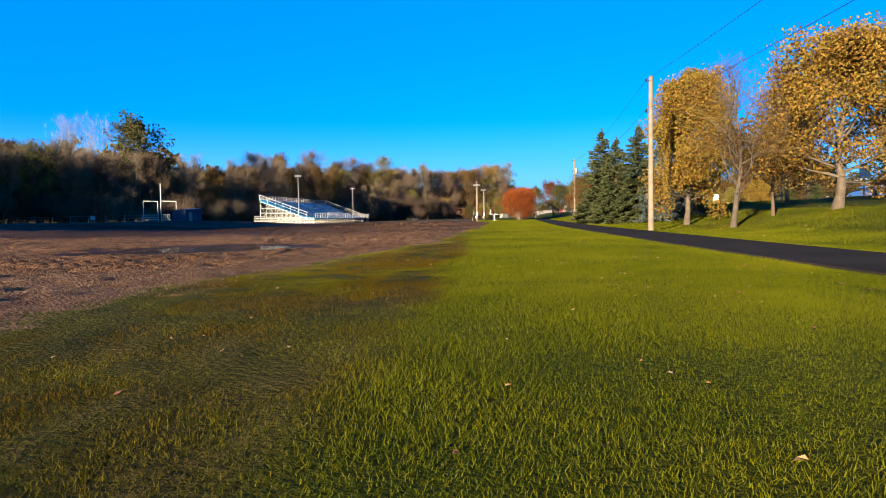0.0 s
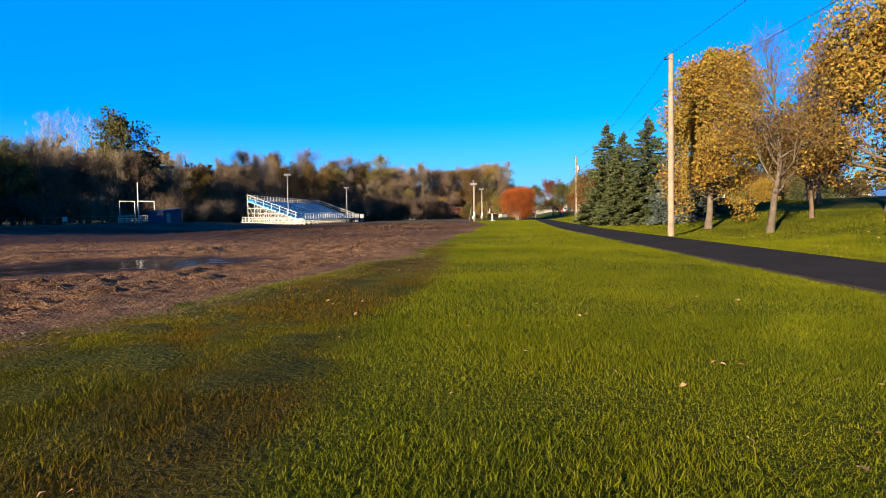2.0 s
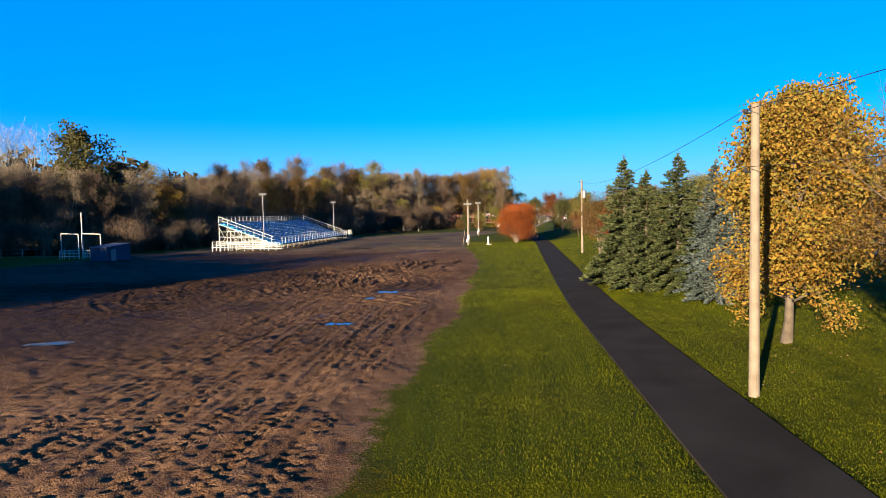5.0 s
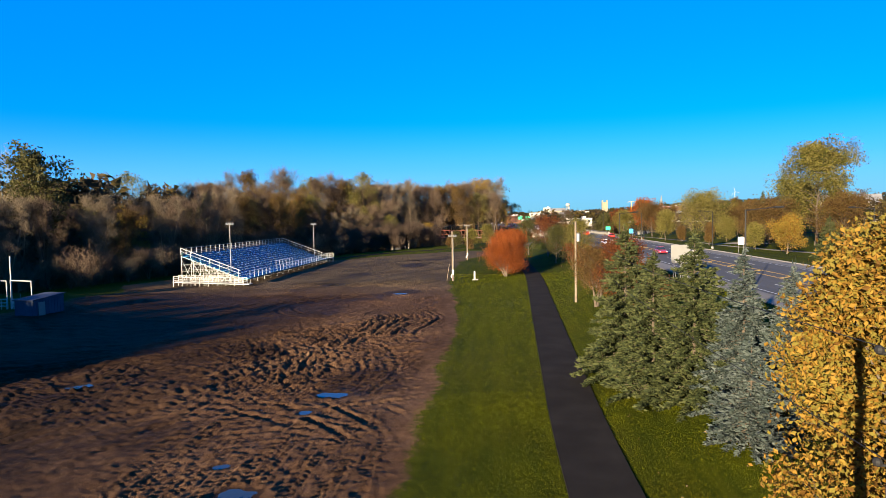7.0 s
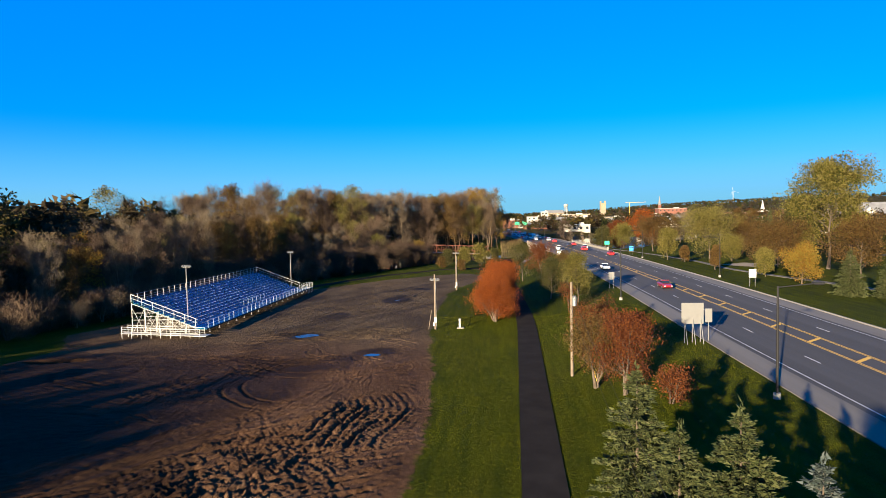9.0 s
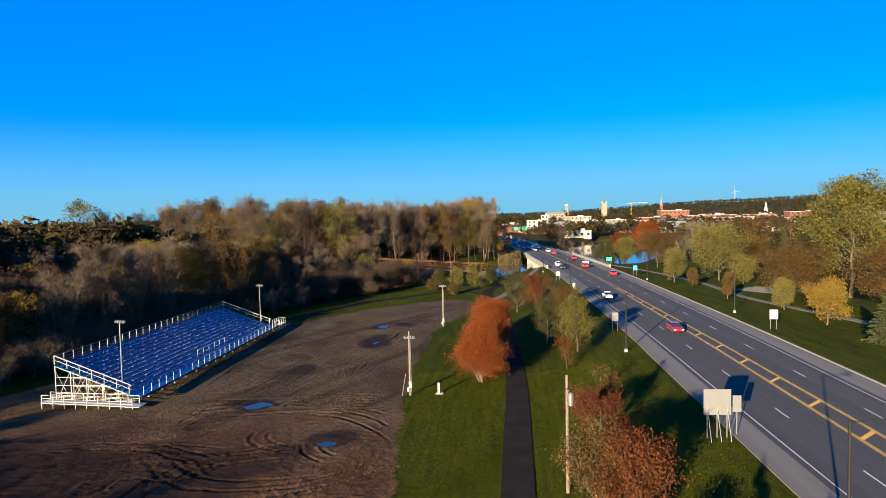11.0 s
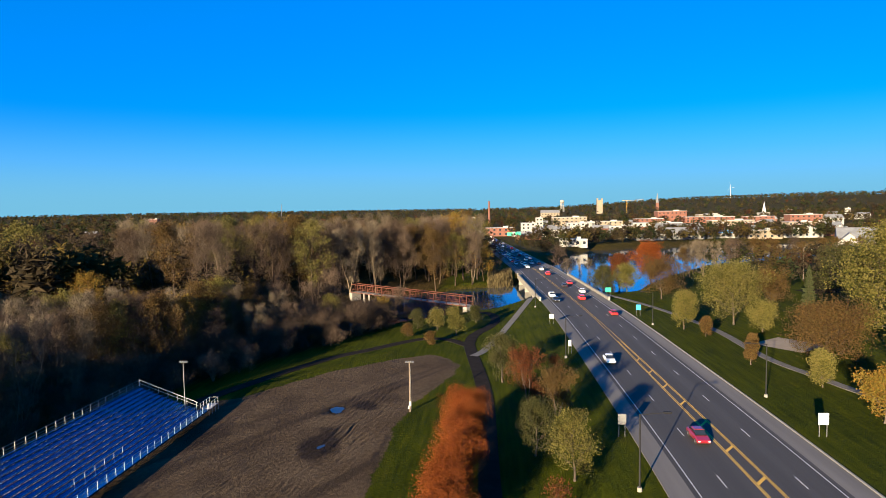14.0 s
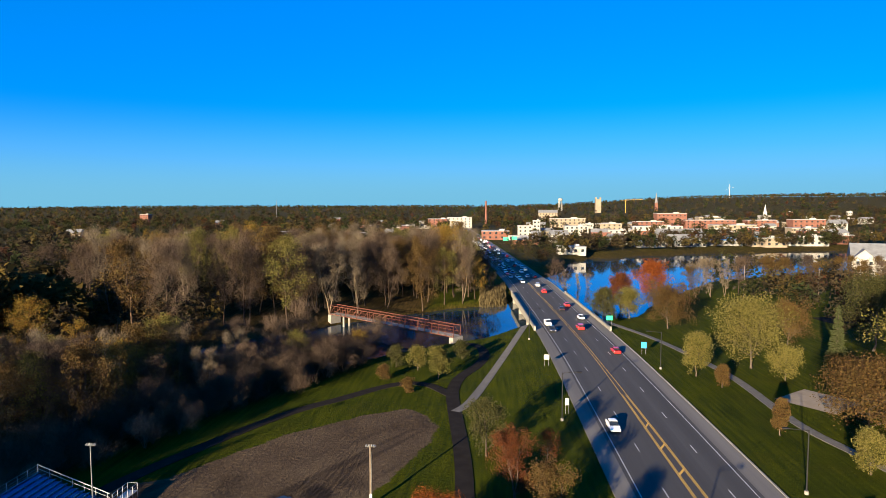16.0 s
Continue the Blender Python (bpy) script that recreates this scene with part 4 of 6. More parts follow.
leafy_tree(48, 17.6, 118.0, 4.2, 1.5, 0.05, M_BROWN, "thin young tree with few leaves", 350, 0.1, 0.2, 1.2, limbs=8)
for seed, x, y, h, leaf in ((51, -5.6, 234.6, 6.0, M_GOLD_GREEN), (52, -0.2, 227.5, 7.4, M_GOLD_GREEN), (53, -11.2, 237, 5.2, M_OLIVE), (54, 4.5, 246, 4.8, M_OLIVE), (55, -5.9, 217.5, 3.0, M_BROWN), (56, -12.4, 226.0, 3.4, M_BROWN)):
    leafy_tree(seed, x, y, h, h * 0.34, 0.02 * h, leaf, "small tree with yellowing leaves near the footbridge" if h > 4 else "low yellowing shrub near the path", int(520 * h), 0.16, 0.12, 0.9, limbs=14, name="small_tree" if h > 4 else "shrub", category="tree" if h > 4 else "shrub")

# park across the road
PARK = [(61, 51.6, 306, 14.8, 4.2, M_OLIVE), (62, 63.1, 333, 16.5, 4.4, M_RUST), (63, 75.2, 331, 18.0, 6.0, M_RED), (64, 66.7, 284, 14.5, 6.6, M_BROWN), (65, 58.1, 298, 10.5, 3.6, M_GOLD_GREEN), (66, 56.7, 227.5, 9.6, 2.6, M_GOLD_GREEN),
        (67, 59.5, 220, 4.6, 1.1, M_BROWN), (68, 72.8, 238, 16.8, 8.0, M_GOLD_GREEN), (69, 76, 228, 8.0, 3.0, M_GOLD_GREEN), (70, 65.3, 179.5, 6.4, 2.0, M_GOLD_GREEN), (71, 74.4, 196, 13.4, 7.0, M_BROWN), (72, 111.5, 257, 20, 7.4, M_OLIVE),
        (73, 58.9, 193, 6.0, 1.0, M_BROWN), (74, 64.5, 161.5, 8.4, 2.9, M_GOLD), (75, 80.5, 208, 11, 5.0, M_BROWN), (76, 88.5, 198, 28.5, 8.5, M_GOLD_GREEN), (77, 92, 262, 13, 5.0, M_BROWN), (78, 84, 176, 14, 5.6, M_BROWN)]
for seed, x, y, h, c, leaf in PARK:
    words = {M_OLIVE.name: "olive green", M_RUST.name: "rust red", M_RED.name: "dull red", M_BROWN.name: "thin brown", M_GOLD_GREEN.name: "yellow green", M_GOLD.name: "golden"}[leaf.name]
    leafy_tree(seed, x, y, h, c, 0.014 * h + 0.04, leaf, f"park tree with {words} autumn leaves on lawn", 30000 if h > 22 else int(4500 + 620 * h), 0.12 + 0.004 * h, 0.2, 0.85, limbs=22, spread_=0.1 * c + 0.2, name="park_tree", sides=4)
spruce(81, 64.5, 144.6, 8.0, 2.9, M_SPRUCE, "green spruce on the park lawn")
spruce(82, 88.7, 232.0, 16.0, 2.6, M_SPRUCE, "tall narrow spruce on the park lawn")
spruce(83, 70.0, 143.0, 7.0, 2.6, M_SPRUCE, "green spruce on the park lawn")

# grown once, then copied: bare and half-bare trees of the woods
rng = np.random.RandomState(900)
protos, leaf_protos, shrub_protos, spread_protos = [], [], [], []
for k, (h, c, twig) in enumerate(((18.5, 3.9, M_TWIG), (18, 4.2, M_TWIG_PALE), (18, 4.5, M_TWIG), (19, 3.7, M_TWIG_PALE), (18, 4.0, M_TWIG))):
    protos.append((h, bare_tree(300 + k, woods_x(150 + 9 * k) - 6 - 3 * k, 150 + 9 * k, h, c, 0.2, "bare grey brown woodland tree crowded among others", twig, 4200, 0.16, 1.2, 15, width=0.04, length=1.25, reach=0.35, name="woodland_tree", group="woodland trees", stems=1 + (k % 2), depth=3, kids=2, sides=3)))
for k, (h, c, leaf, n) in enumerate(((17.5, 4.6, M_BROWN, 5200), (16.5, 4.6, M_GOLD, 4200), (18, 4.4, M_BROWN, 5200), (18, 4.2, M_GOLD_GREEN, 3600))):
    leaf_protos.append((h, leafy_tree(320 + k, woods_x(185 + 8 * k) - 9 - 4 * k, 185 + 8 * k, h, c, 0.2, leaf, "woodland tree still holding thin autumn leaves", n, 0.16, 0.2, 0.9, limbs=15, spread_=0.6, name="woodland_tree", group="woodland trees", sides=4, depth=2, bark=M_TWIG)))
for k, (h, c, twig) in enumerate(((4.6, 3.0, M_TWIG), (5.6, 3.2, M_TWIG_PALE), (3.8, 2.6, M_TWIG))):
    shrub_protos.append((h, bare_tree(340 + k, woods_x(120 + 10 * k) - 2.0, 120 + 10 * k, h, c, 0.06, "dense bare brown thicket at the woods' edge", twig, 2600, 0.08, 1.1, 10, stems=5, width=0.035, length=0.9, name="thicket", group="thickets", reach=0.5)))
for k, (h, c, twig) in enumerate(((11, 6.0, M_TWIG), (10, 5.2, M_TWIG))):
    spread_protos.append((h, bare_tree(350 + k, -47 - 19 * k, 190 - 2 * k, h, c, 0.13, "broad many-stemmed bare tree at the woods' edge", twig, 6500, 0.08, 0.9, 24, stems=6, width=0.035, length=1.0, name="spreading_tree", group="spreading trees", reach=0.5, depth=3, kids=2, sides=3)))


def free_place(x, y, gap, taken):
    return all((x - a) ** 2 + (y - b) ** 2 > gap * gap for a, b in taken) and river_d(x, y) > 2.5


def plant(kinds, x, y, low, high):
    """A copy of one of those trees at a place, grown to a height between low and high."""
    h, src = kinds[rng.randint(len(kinds))]
    return place(src, x, y, rng.uniform(0, 360), rng.uniform(low, high) / h)


taken = []
# along the field, behind the bleachers and beside the river
for y0, y1, deep, count, gap, low, high in ((45, 116, 30, 88, 3.2, 12.5, 15.5), (112, 165, 40, 58, 3.9, 12.5, 15), (165, 255, 60, 74, 4.4, 13.5, 18)):
    made = tries = 0
    while made < count and tries < 6000:
        tries += 1
        y = rng.uniform(y0, y1)
        x = float(woods_x(y)) - 3.0 - deep * rng.rand() ** 1.2
        if not free_place(x, y, gap, taken):
            continue
        taken.append((x, y))
        edge = float(woods_x(y)) - x < 12 and y > 150
        if edge and rng.rand() < 0.5:
            plant(spread_protos, x, y, 6, 9.5)
        else:
            plant(leaf_protos if rng.rand() < 0.26 else protos, x, y, 9 if edge else low, 13 if edge else high)
        made += 1
# tall trees on the far bank
for x0, x1, y0, y1, count, gap, low, high in ((-84, 4, 284, 384, 62, 4.2, 24, 30), (-150, -76, 258, 390, 36, 6.0, 25, 31)):
    made = tries = 0
    while made < count and tries < 4000:
        tries += 1
        x, y = rng.uniform(x0, x1), rng.uniform(y0, y1)
        if not free_place(x, y, gap, taken) or abs(x - float(road_c(y))) < 24 or math.hypot(x + 42, y - 300) < 6:
            continue
        taken.append((x, y))
        plant(leaf_protos if rng.rand() < 0.36 else protos, x, y, low, high)
        made += 1
# low growth on the near bank
made = tries = 0
while made < 56 and tries < 8000:
    tries += 1
    y = rng.uniform(185, 264)
    x = float(woods_x(y)) - rng.uniform(0.5, 50)
    d = float(river_d(np.array(x), np.array(y)))
    if not free_place(x, y, 3.0, taken) or d > 16:
        continue
    taken.append((x, y))
    plant(spread_protos, x, y, *((3.0, 4.4) if x > -18 else (6.5, 11)))
    made += 1
for x, y, h in ((-21.8, 240.4, 8.5), (-60, 205, 9.5), (-100.7, 229, 17), (-92, 236, 15), (-108, 240, 17.5), (-38, 222, 6.5)):
    plant([leaf_protos[1]], x, y, h, h + 0.5)
for k in range(220):
    y = rng.uniform(-40, 255)
    x = float(woods_x(y)) - rng.uniform(-0.5, 9)
    if free_place(x, y, 2.0, taken[-120:]):
        taken.append((x, y))
        plant(shrub_protos, x, y, 3, 5.6)
# a row of bare park trees along the far shore
for k in range(26):
    x, y = 90 + 3.6 * k + rng.uniform(-2, 2), 346 + 0.45 * k + rng.uniform(-6, 14)
    if free_place(x, y, 4.5, taken):
        taken.append((x, y))
        plant([leaf_protos[0], leaf_protos[2]] if rng.rand() < 0.45 else protos, x, y, 13, 17)
for x, y, h in ((43.4, 380, 18), (49, 385, 10), (55, 392, 9), (61, 396, 9), (46, 372, 7)):
    plant(protos + leaf_protos[:1], x, y, h, h + 1)
for x, y, h, kinds in ((6, 346, 18, leaf_protos[1:2]), (1, 338, 22, protos), (-3, 350, 25, protos), (10, 358, 16, protos), (4, 364, 20, leaf_protos[:1]), (9, 372, 18, protos), (14, 380, 15, leaf_protos[3:]), (-6, 334, 21, leaf_protos[3:])):
    plant(kinds, x, y, h, h + 1)
reed_rng = np.random.RandomState(44)
rx, ry = reed_rng.uniform(8, 19, 3600), reed_rng.uniform(336, 372, 3600)
ok = (river_d(rx, ry) > -1.5) & (river_d(rx, ry) < 18)
rx, ry = rx[ok], ry[ok]
foot = np.stack([rx, ry, base_height(rx, ry)], -1)
lean = reed_rng.normal(0, 0.35, (len(rx), 3)) + np.array([[0, 0, 1.9]])
wide = reed_rng.normal(0, 0.16, (len(rx), 3)) * [1, 1, 0.2]
tagged(new("reeds", mesh_np("reeds", np.stack([foot - wide, foot + wide, foot + lean], 1).reshape(-1, 3), np.arange(3 * len(rx)).reshape(-1, 3), M_REED)), "dry tan reeds on the river bank", "reeds", kind="stuff")
# tall cottonwoods that stand out of the woods
bare_tree(401, -97, 129, 26.5, 6.5, 0.4, "tall bare cottonwood rising above the woods", M_COTTONWOOD, 1000, 0.3, 1.3, 18, width=0.055, length=1.6, reach=0.3, name="cottonwood", stems=2, depth=3)
bare_tree(402, -88.5, 129, 26.0, 6.0, 0.38, "tall bare cottonwood rising above the woods", M_COTTONWOOD, 950, 0.3, 1.3, 18, width=0.055, length=1.6, reach=0.3, name="cottonwood", stems=2, depth=3)
leafy_tree(403, -77, 125, 24.0, 5.0, 0.38, M_OLIVE, "tall cottonwood with pale thinning leaves above the woods", 5200, 0.28, 0.4, 1.0, limbs=20, spread_=0.7, name="cottonwood")


# ---------------------------------------------------------------- bleachers
def bleachers(x0, y0, length):
    z0 = 0.1
    ob = thing("bleachers", pose(x0, y0, z0), "long open aluminium bleachers with white guard rails", "bleachers")
    mid = length / 2
    rows = 13
    plank = part_mesh("seat", B(((0.26, length, 0.05), (0, 0, 0)), bevel=0.012), M_ALU)
    foot = part_mesh("footboard", B(((0.72, length, 0.045), (0, 0, 0)), bevel=0.012), M_ALU)
    riser = part_mesh("riser", B(((0.02, length, 0.24), (0, 0, 0))), M_ALU)
    nosing = part_mesh("aisle_step", B(((0.22, 1.1, 0.10), (0, 0, 0)), bevel=0.01), M_ALU)
    strip = part_mesh("step_edge", B(((0.05, 0.55, 0.03), (0, 0, 0)), bevel=0.006), M_WHITE_STEEL)
    clip = part_mesh("joint_plate", B(((0.12, 0.12, 0.02), (0, 0, 0)), bevel=0.006), M_GREY_METAL)
    joints = random.Random(3)
    for k in range(rows):
        x, z = 9.9 - 0.74 * k, 1.05 + 0.29 * k
        for name, me, dx, dz in (("footboard", foot, -0.1, 0.0), ("seat", plank, -0.5, 0.40), ("riser", riser, -0.36, 0.14)):
            part(name, me, None, ob).location = (x + dx, mid, z + dz)
        for frac in (0.22, 0.5, 0.78):
            part("aisle_step", nosing, None, ob).location = (x - 0.42, length * frac, z + 0.16)
            part("step_edge", strip, None, ob).location = (x - 0.30, length * frac, z + 0.225)
        for j in range(3):
            part("joint_plate", clip, None, ob).location = (x - 0.5, length * (j + 0.2 + 0.6 * joints.random()) / 3, z + 0.435)
    part("walkway", B(((1.5, length + 1.0, 0.06), (10.75, mid, 1.0)), ((0.06, length + 1.0, 0.2), (11.47, mid, 0.9)), bevel=0.01), M_ALU, ob)
    post = part_mesh("rail_post", B(((0.065, 0.05, 1.12), (0, 0, 0.56)), bevel=0.01), M_WHITE_STEEL)
    n = 27
    for k in range(n + 1):
        y = length * k / n
        part("rail_post", post, None, ob).location = (0.28, y, 4.72)
        part("rail_post", post, None, ob).location = (11.45, y, 0.98)
    for y in (0.0, length):
        for k in range(7):
            x = 0.3 + k * 1.55
            z = 1.05 + 0.29 * (9.9 - x) / 0.74
            part("rail_post", post, None, ob).location = (x, y + 0.05, z)
    for x, z in ((0.28, 5.80), (0.28, 5.35), (0.28, 5.05), (11.45, 2.08), (11.45, 1.55)):
        part("guard_rail", rod(bmesh.new(), (x, 0, z), (x, length, z), 0.028), M_GREY_METAL, ob)
    for y in (0.05, length + 0.05):
        for dz, r in ((1.12, 0.05), (0.6, 0.03)):
            part("end_rail", rod(bmesh.new(), (0.28, y, 4.72 + dz), (9.9, y, 1.1 + dz), r), M_WHITE_STEEL, ob)
    # wheelchair bay rails in the lowest rows
    for y in np.linspace(length * 0.40, length * 0.60, 6):
        part("bay_post", post, None, ob).location = (8.9, y, 1.3)
    part("bay_rail", rod(bmesh.new(), (8.9, length * 0.40, 2.4), (8.9, length * 0.60, 2.4), 0.03), M_WHITE_STEEL, ob)
    # trestles underneath
    for k, y in enumerate(np.linspace(0.0, length, 16)):
        w = 0.05 if k else 0.07
        for x in (0.35, 2.3, 4.3, 6.3, 8.3, 10.2):
            top = min(4.6, 1.0 + 0.29 * max(0, (9.9 - x)) / 0.74)
            part("leg", B(((w, w, top + z0), (x, y, (top - z0) / 2)), ((0.3, 0.3, 0.04), (x, y, -0.05))), M_WHITE_STEEL, ob)
        part("rafter", rod(bmesh.new(), (0.3, y, 4.55), (9.9, y, 0.95), w * 0.7, sides=4), M_WHITE_STEEL, ob)
        for z in (0.25, 1.2, 2.2, 3.2):
            end = 9.9 - max(0, z - 1.0) * 0.74 / 0.29
            part("tie", rod(bmesh.new(), (0.35, y, z), (max(0.8, end), y, z), w * 0.5, sides=4), M_WHITE_STEEL, ob)
        for a, b in ((0.35, 2.3), (2.3, 4.3), (4.3, 6.3), (6.3, 8.3)):
            hi = 1.0 + 0.29 * (9.9 - b) / 0.74
            for p, r in ((a, b), (b, a)):
                part("brace", rod(bmesh.new(), (p, y, 0.2), (r, y, hi), w * 0.45, sides=4), M_WHITE_STEEL, ob)
    for x, z in ((0.35, 2.4), (0.35, 4.4), (4.3, 1.6)):
        part("brace_rail", rod(bmesh.new(), (x, 0, z), (x, length, z), 0.03, sides=6), M_GREY_METAL, ob)
    # ramp and landing at the near end, stair at the far end
    ramp = bmesh.new()
    box(ramp, (11.6, 1.5, 0.06), (5.6, -1.3, 0.42), Matrix.Rotation(radians(2.2), 4, "Y"))
    box(ramp, (1.7, 1.7, 0.06), (11.2, -1.3, 0.22))
    part("ramp", ramp, M_WHITE_STEEL, ob)
    for y in (-2.05, -0.55):
        for x in np.linspace(0.0, 11.2, 9):
            z = 0.42 + 0.038 * (5.6 - x)
            part("ramp_post", box(bmesh.new(), (0.06, 0.06, 1.0 + z), (x, y, (1.0 + z) / 2 - 0.05)), M_WHITE_STEEL, ob)
        for dz in (0.95, 0.6, 0.3):
            part("ramp_rail", rod(bmesh.new(), (0, y, 0.63 + dz), (11.2, y, 0.2 + dz), 0.028, sides=6), M_WHITE_STEEL, ob)
    part("landing", box(bmesh.new(), (1.4, 3.6, 0.06), (10.75, length + 2.0, 0.95)), M_WHITE_STEEL, ob)
    for y in np.linspace(length + 0.4, length + 3.8, 4):
        for x in (10.05, 11.45):
            part("landing_post", box(bmesh.new(), (0.06, 0.06, 2.1), (x, y, 0.95)), M_WHITE_STEEL, ob)
    for x in (10.05, 11.45):
        for z in (1.98, 1.5):
            part("landing_rail", rod(bmesh.new(), (x, length + 0.3, z), (x, length + 3.8, z), 0.03, sides=6), M_WHITE_STEEL, ob)
    part("landing_rail", rod(bmesh.new(), (10.05, length + 3.8, 1.98), (11.45, length + 3.8, 1.98), 0.03, sides=6), M_WHITE_STEEL, ob)
    return ob


def part_mesh(name, bm, mat):
    me = bpy.data.meshes.new(name)
    bm.to_mesh(me)
    bm.free()
    me.materials.append(mat)
    return me


bleachers(-48.0, 117.2, 47.3)


# ---------------------------------------------------------------- poles
M_LAMP_GLASS = plain("clear_headlamp", (0.5, 0.51, 0.53), 0.15)
def flood_light(x, y, h, mat, label, wood=False, lamp_z=0.0):
    g = float(base_height(x, y))
    ob = thing("light_pole", pose(x, y, g), label, "light pole", "field light poles")
    part("pole", rod(bmesh.new(), (0, 0, -0.3), (0, 0, h), 0.15 if wood else 0.09, 0.10 if wood else 0.06, 12), mat, ob)
    z = lamp_z or h - 0.25
    part("crossarm", B(((1.15, 0.08, 0.08), (0, 0.08, z)), bevel=0.01), M_GREY_METAL, ob)
    for dx, yaw in ((-0.5, 25), (-0.17, 5), (0.2, -10), (0.52, -35)):
        bm = bmesh.new()
        turn = Matrix.Rotation(radians(yaw), 4, "Z") @ Matrix.Rotation(radians(62), 4, "X")
        bmesh.ops.create_cone(bm, cap_ends=True, segments=12, radius1=0.17, radius2=0.07, depth=0.26, matrix=Matrix.Translation((dx, 0.0, z + 0.16)) @ turn)
        box(bm, (0.13, 0.13, 0.16), (dx, 0.1, z + 0.24), turn)
        part("floodlight", bm, M_GREY_METAL, ob)
        lens = bmesh.new()
        bmesh.ops.create_cone(lens, cap_ends=True, segments=12, radius1=0.15, radius2=0.15, depth=0.02, matrix=Matrix.Translation((dx, 0.0, z + 0.16)) @ turn @ Matrix.Translation((0, 0, -0.14)))
        part("lens", lens, M_LAMP_GLASS, ob)
    if wood:
        part("meter_box", B(((0.34, 0.2, 0.75), (0.05, -0.2, 1.35)), ((0.22, 0.16, 0.5), (-0.2, -0.18, 0.75)), bevel=0.015), M_WHITE_STEEL, ob)
        part("conduit", rod(bmesh.new(), (0.17, -0.05, 0.4), (0.13, -0.05, h - 0.8), 0.025, sides=6), M_GREY_METAL, ob)
    return ob


lp1 = flood_light(-4.85, 121.3, 7.9, M_POLE_WOOD, "pale wooden light pole with floodlights and meter box", True, 7.0)
part("guy_guard", rod(bmesh.new(), (-0.95, -0.2, 0), (-0.5, -0.1, 2.7), 0.04, sides=6), M_POLE_WOOD, lp1)
flood_light(-4.5, 168.0, 8.2, M_POLE_WOOD, "wooden light pole with floodlights and meter box", True)
flood_light(-40.5, 119.3, 9.8, M_GREY_METAL, "tall steel light pole with floodlights before bleachers")
flood_light(-39.9, 163.8, 9.2, M_GREY_METAL, "tall steel light pole with floodlights before bleachers")
ob = thing("marker_post", pose(-1.4, 122.0, 0.0), "white square post on a small concrete pad", "post")
part("post", B(((0.26, 0.26, 1.25), (0, 0, 0.7)), ((0.3, 0.3, 0.05), (0, 0, 1.34)), bevel=0.02), M_WHITE_STEEL, ob)
part("pad", B(((0.95, 0.75, 0.14), (0.1, 0, 0.05)), bevel=0.02), M_CONCRETE, ob)


def utility_pole(x, y, h, label):
    g = float(base_height(x, y))
    ob = thing("utility_pole", pose(x, y, g), label, "utility pole")
    part("pole", rod(bmesh.new(), (0, 0, -0.3), (0, 0, h), 0.15, 0.11, 14), M_POLE_WOOD, ob)
    for z in (h - 0.25, h - 1.9):
        bm = rod(bmesh.new(), (-0.26, 0, z), (0.0, 0, z), 0.025, sides=6)
        bmesh.ops.create_uvsphere(bm, u_segments=8, v_segments=6, radius=0.07, matrix=Matrix.Translation((-0.26, 0, z + 0.05)))
        part("insulator", bm, M_BLACK, ob)
    return ob


utility_pole(7.55, 32.0, 8.3, "weathered wooden utility pole on the grass")
tp = utility_pole(11.1, 94.8, 9.3, "wooden utility pole with grey transformer beside the trail")
part("transformer", rod(rod(bmesh.new(), (0.25, -0.25, 7.0), (0.25, -0.25, 7.85), 0.24, 0.24, 14), (0.25, -0.25, 7.85), (0.25, -0.25, 8.0), 0.24, 0.12, 14), M_GREY_METAL, tp)
part("crossarm", B(((0.1, 1.1, 0.1), (0, -0.3, 8.3)), bevel=0.01), M_POLE_WOOD, tp)
part("guy_wire", rod(bmesh.new(), (2.0, -2.9, 0.1), (0, 0, 7.4), 0.012, sides=5), M_BLACK, tp)
part("guy_guard", rod(bmesh.new(), (2.0, -2.9, 0.05), (1.42, -2.06, 2.2), 0.045, sides=6), M_YELLOW_LINE, tp)
utility_pole(9.6, -27.0, 9.0, "weathered wooden utility pole on the grass")


def wire(points, label, r=0.009):
    """Sagging cables between poles."""
    cu = bpy.data.curves.new("overhead_wire", "CURVE")
    cu.dimensions, cu.bevel_depth, cu.bevel_resolution = "3D", r, 1
    for a, b, sag in points:
        sp = cu.splines.new("POLY")
        sp.points.add(20)
        for i in range(21):
            t = i / 20
            p = Vector(a).lerp(Vector(b), t)
            sp.points[i].co = (p.x, p.y, p.z - 4 * sag * t * (1 - t), 1)
    cu.materials.append(M_BLACK)
    return tagged(new("overhead_wire", cu), label, "cable")


wire([((9.35, -27, 9.0), (7.3, 32, 8.15), 0.9)], "thin black overhead wire between wooden poles")
wire([((9.35, -27, 7.4), (7.3, 32, 6.55), 0.9)], "thin black overhead wire between wooden poles")
wire([((7.3, 32, 8.15), (10.85, 94.8, 9.2), 0.9)], "thin black overhead wire between wooden poles")
wire([((7.3, 32, 6.55), (10.85, 94.8, 7.6), 0.9)], "thin black overhead wire between wooden poles")


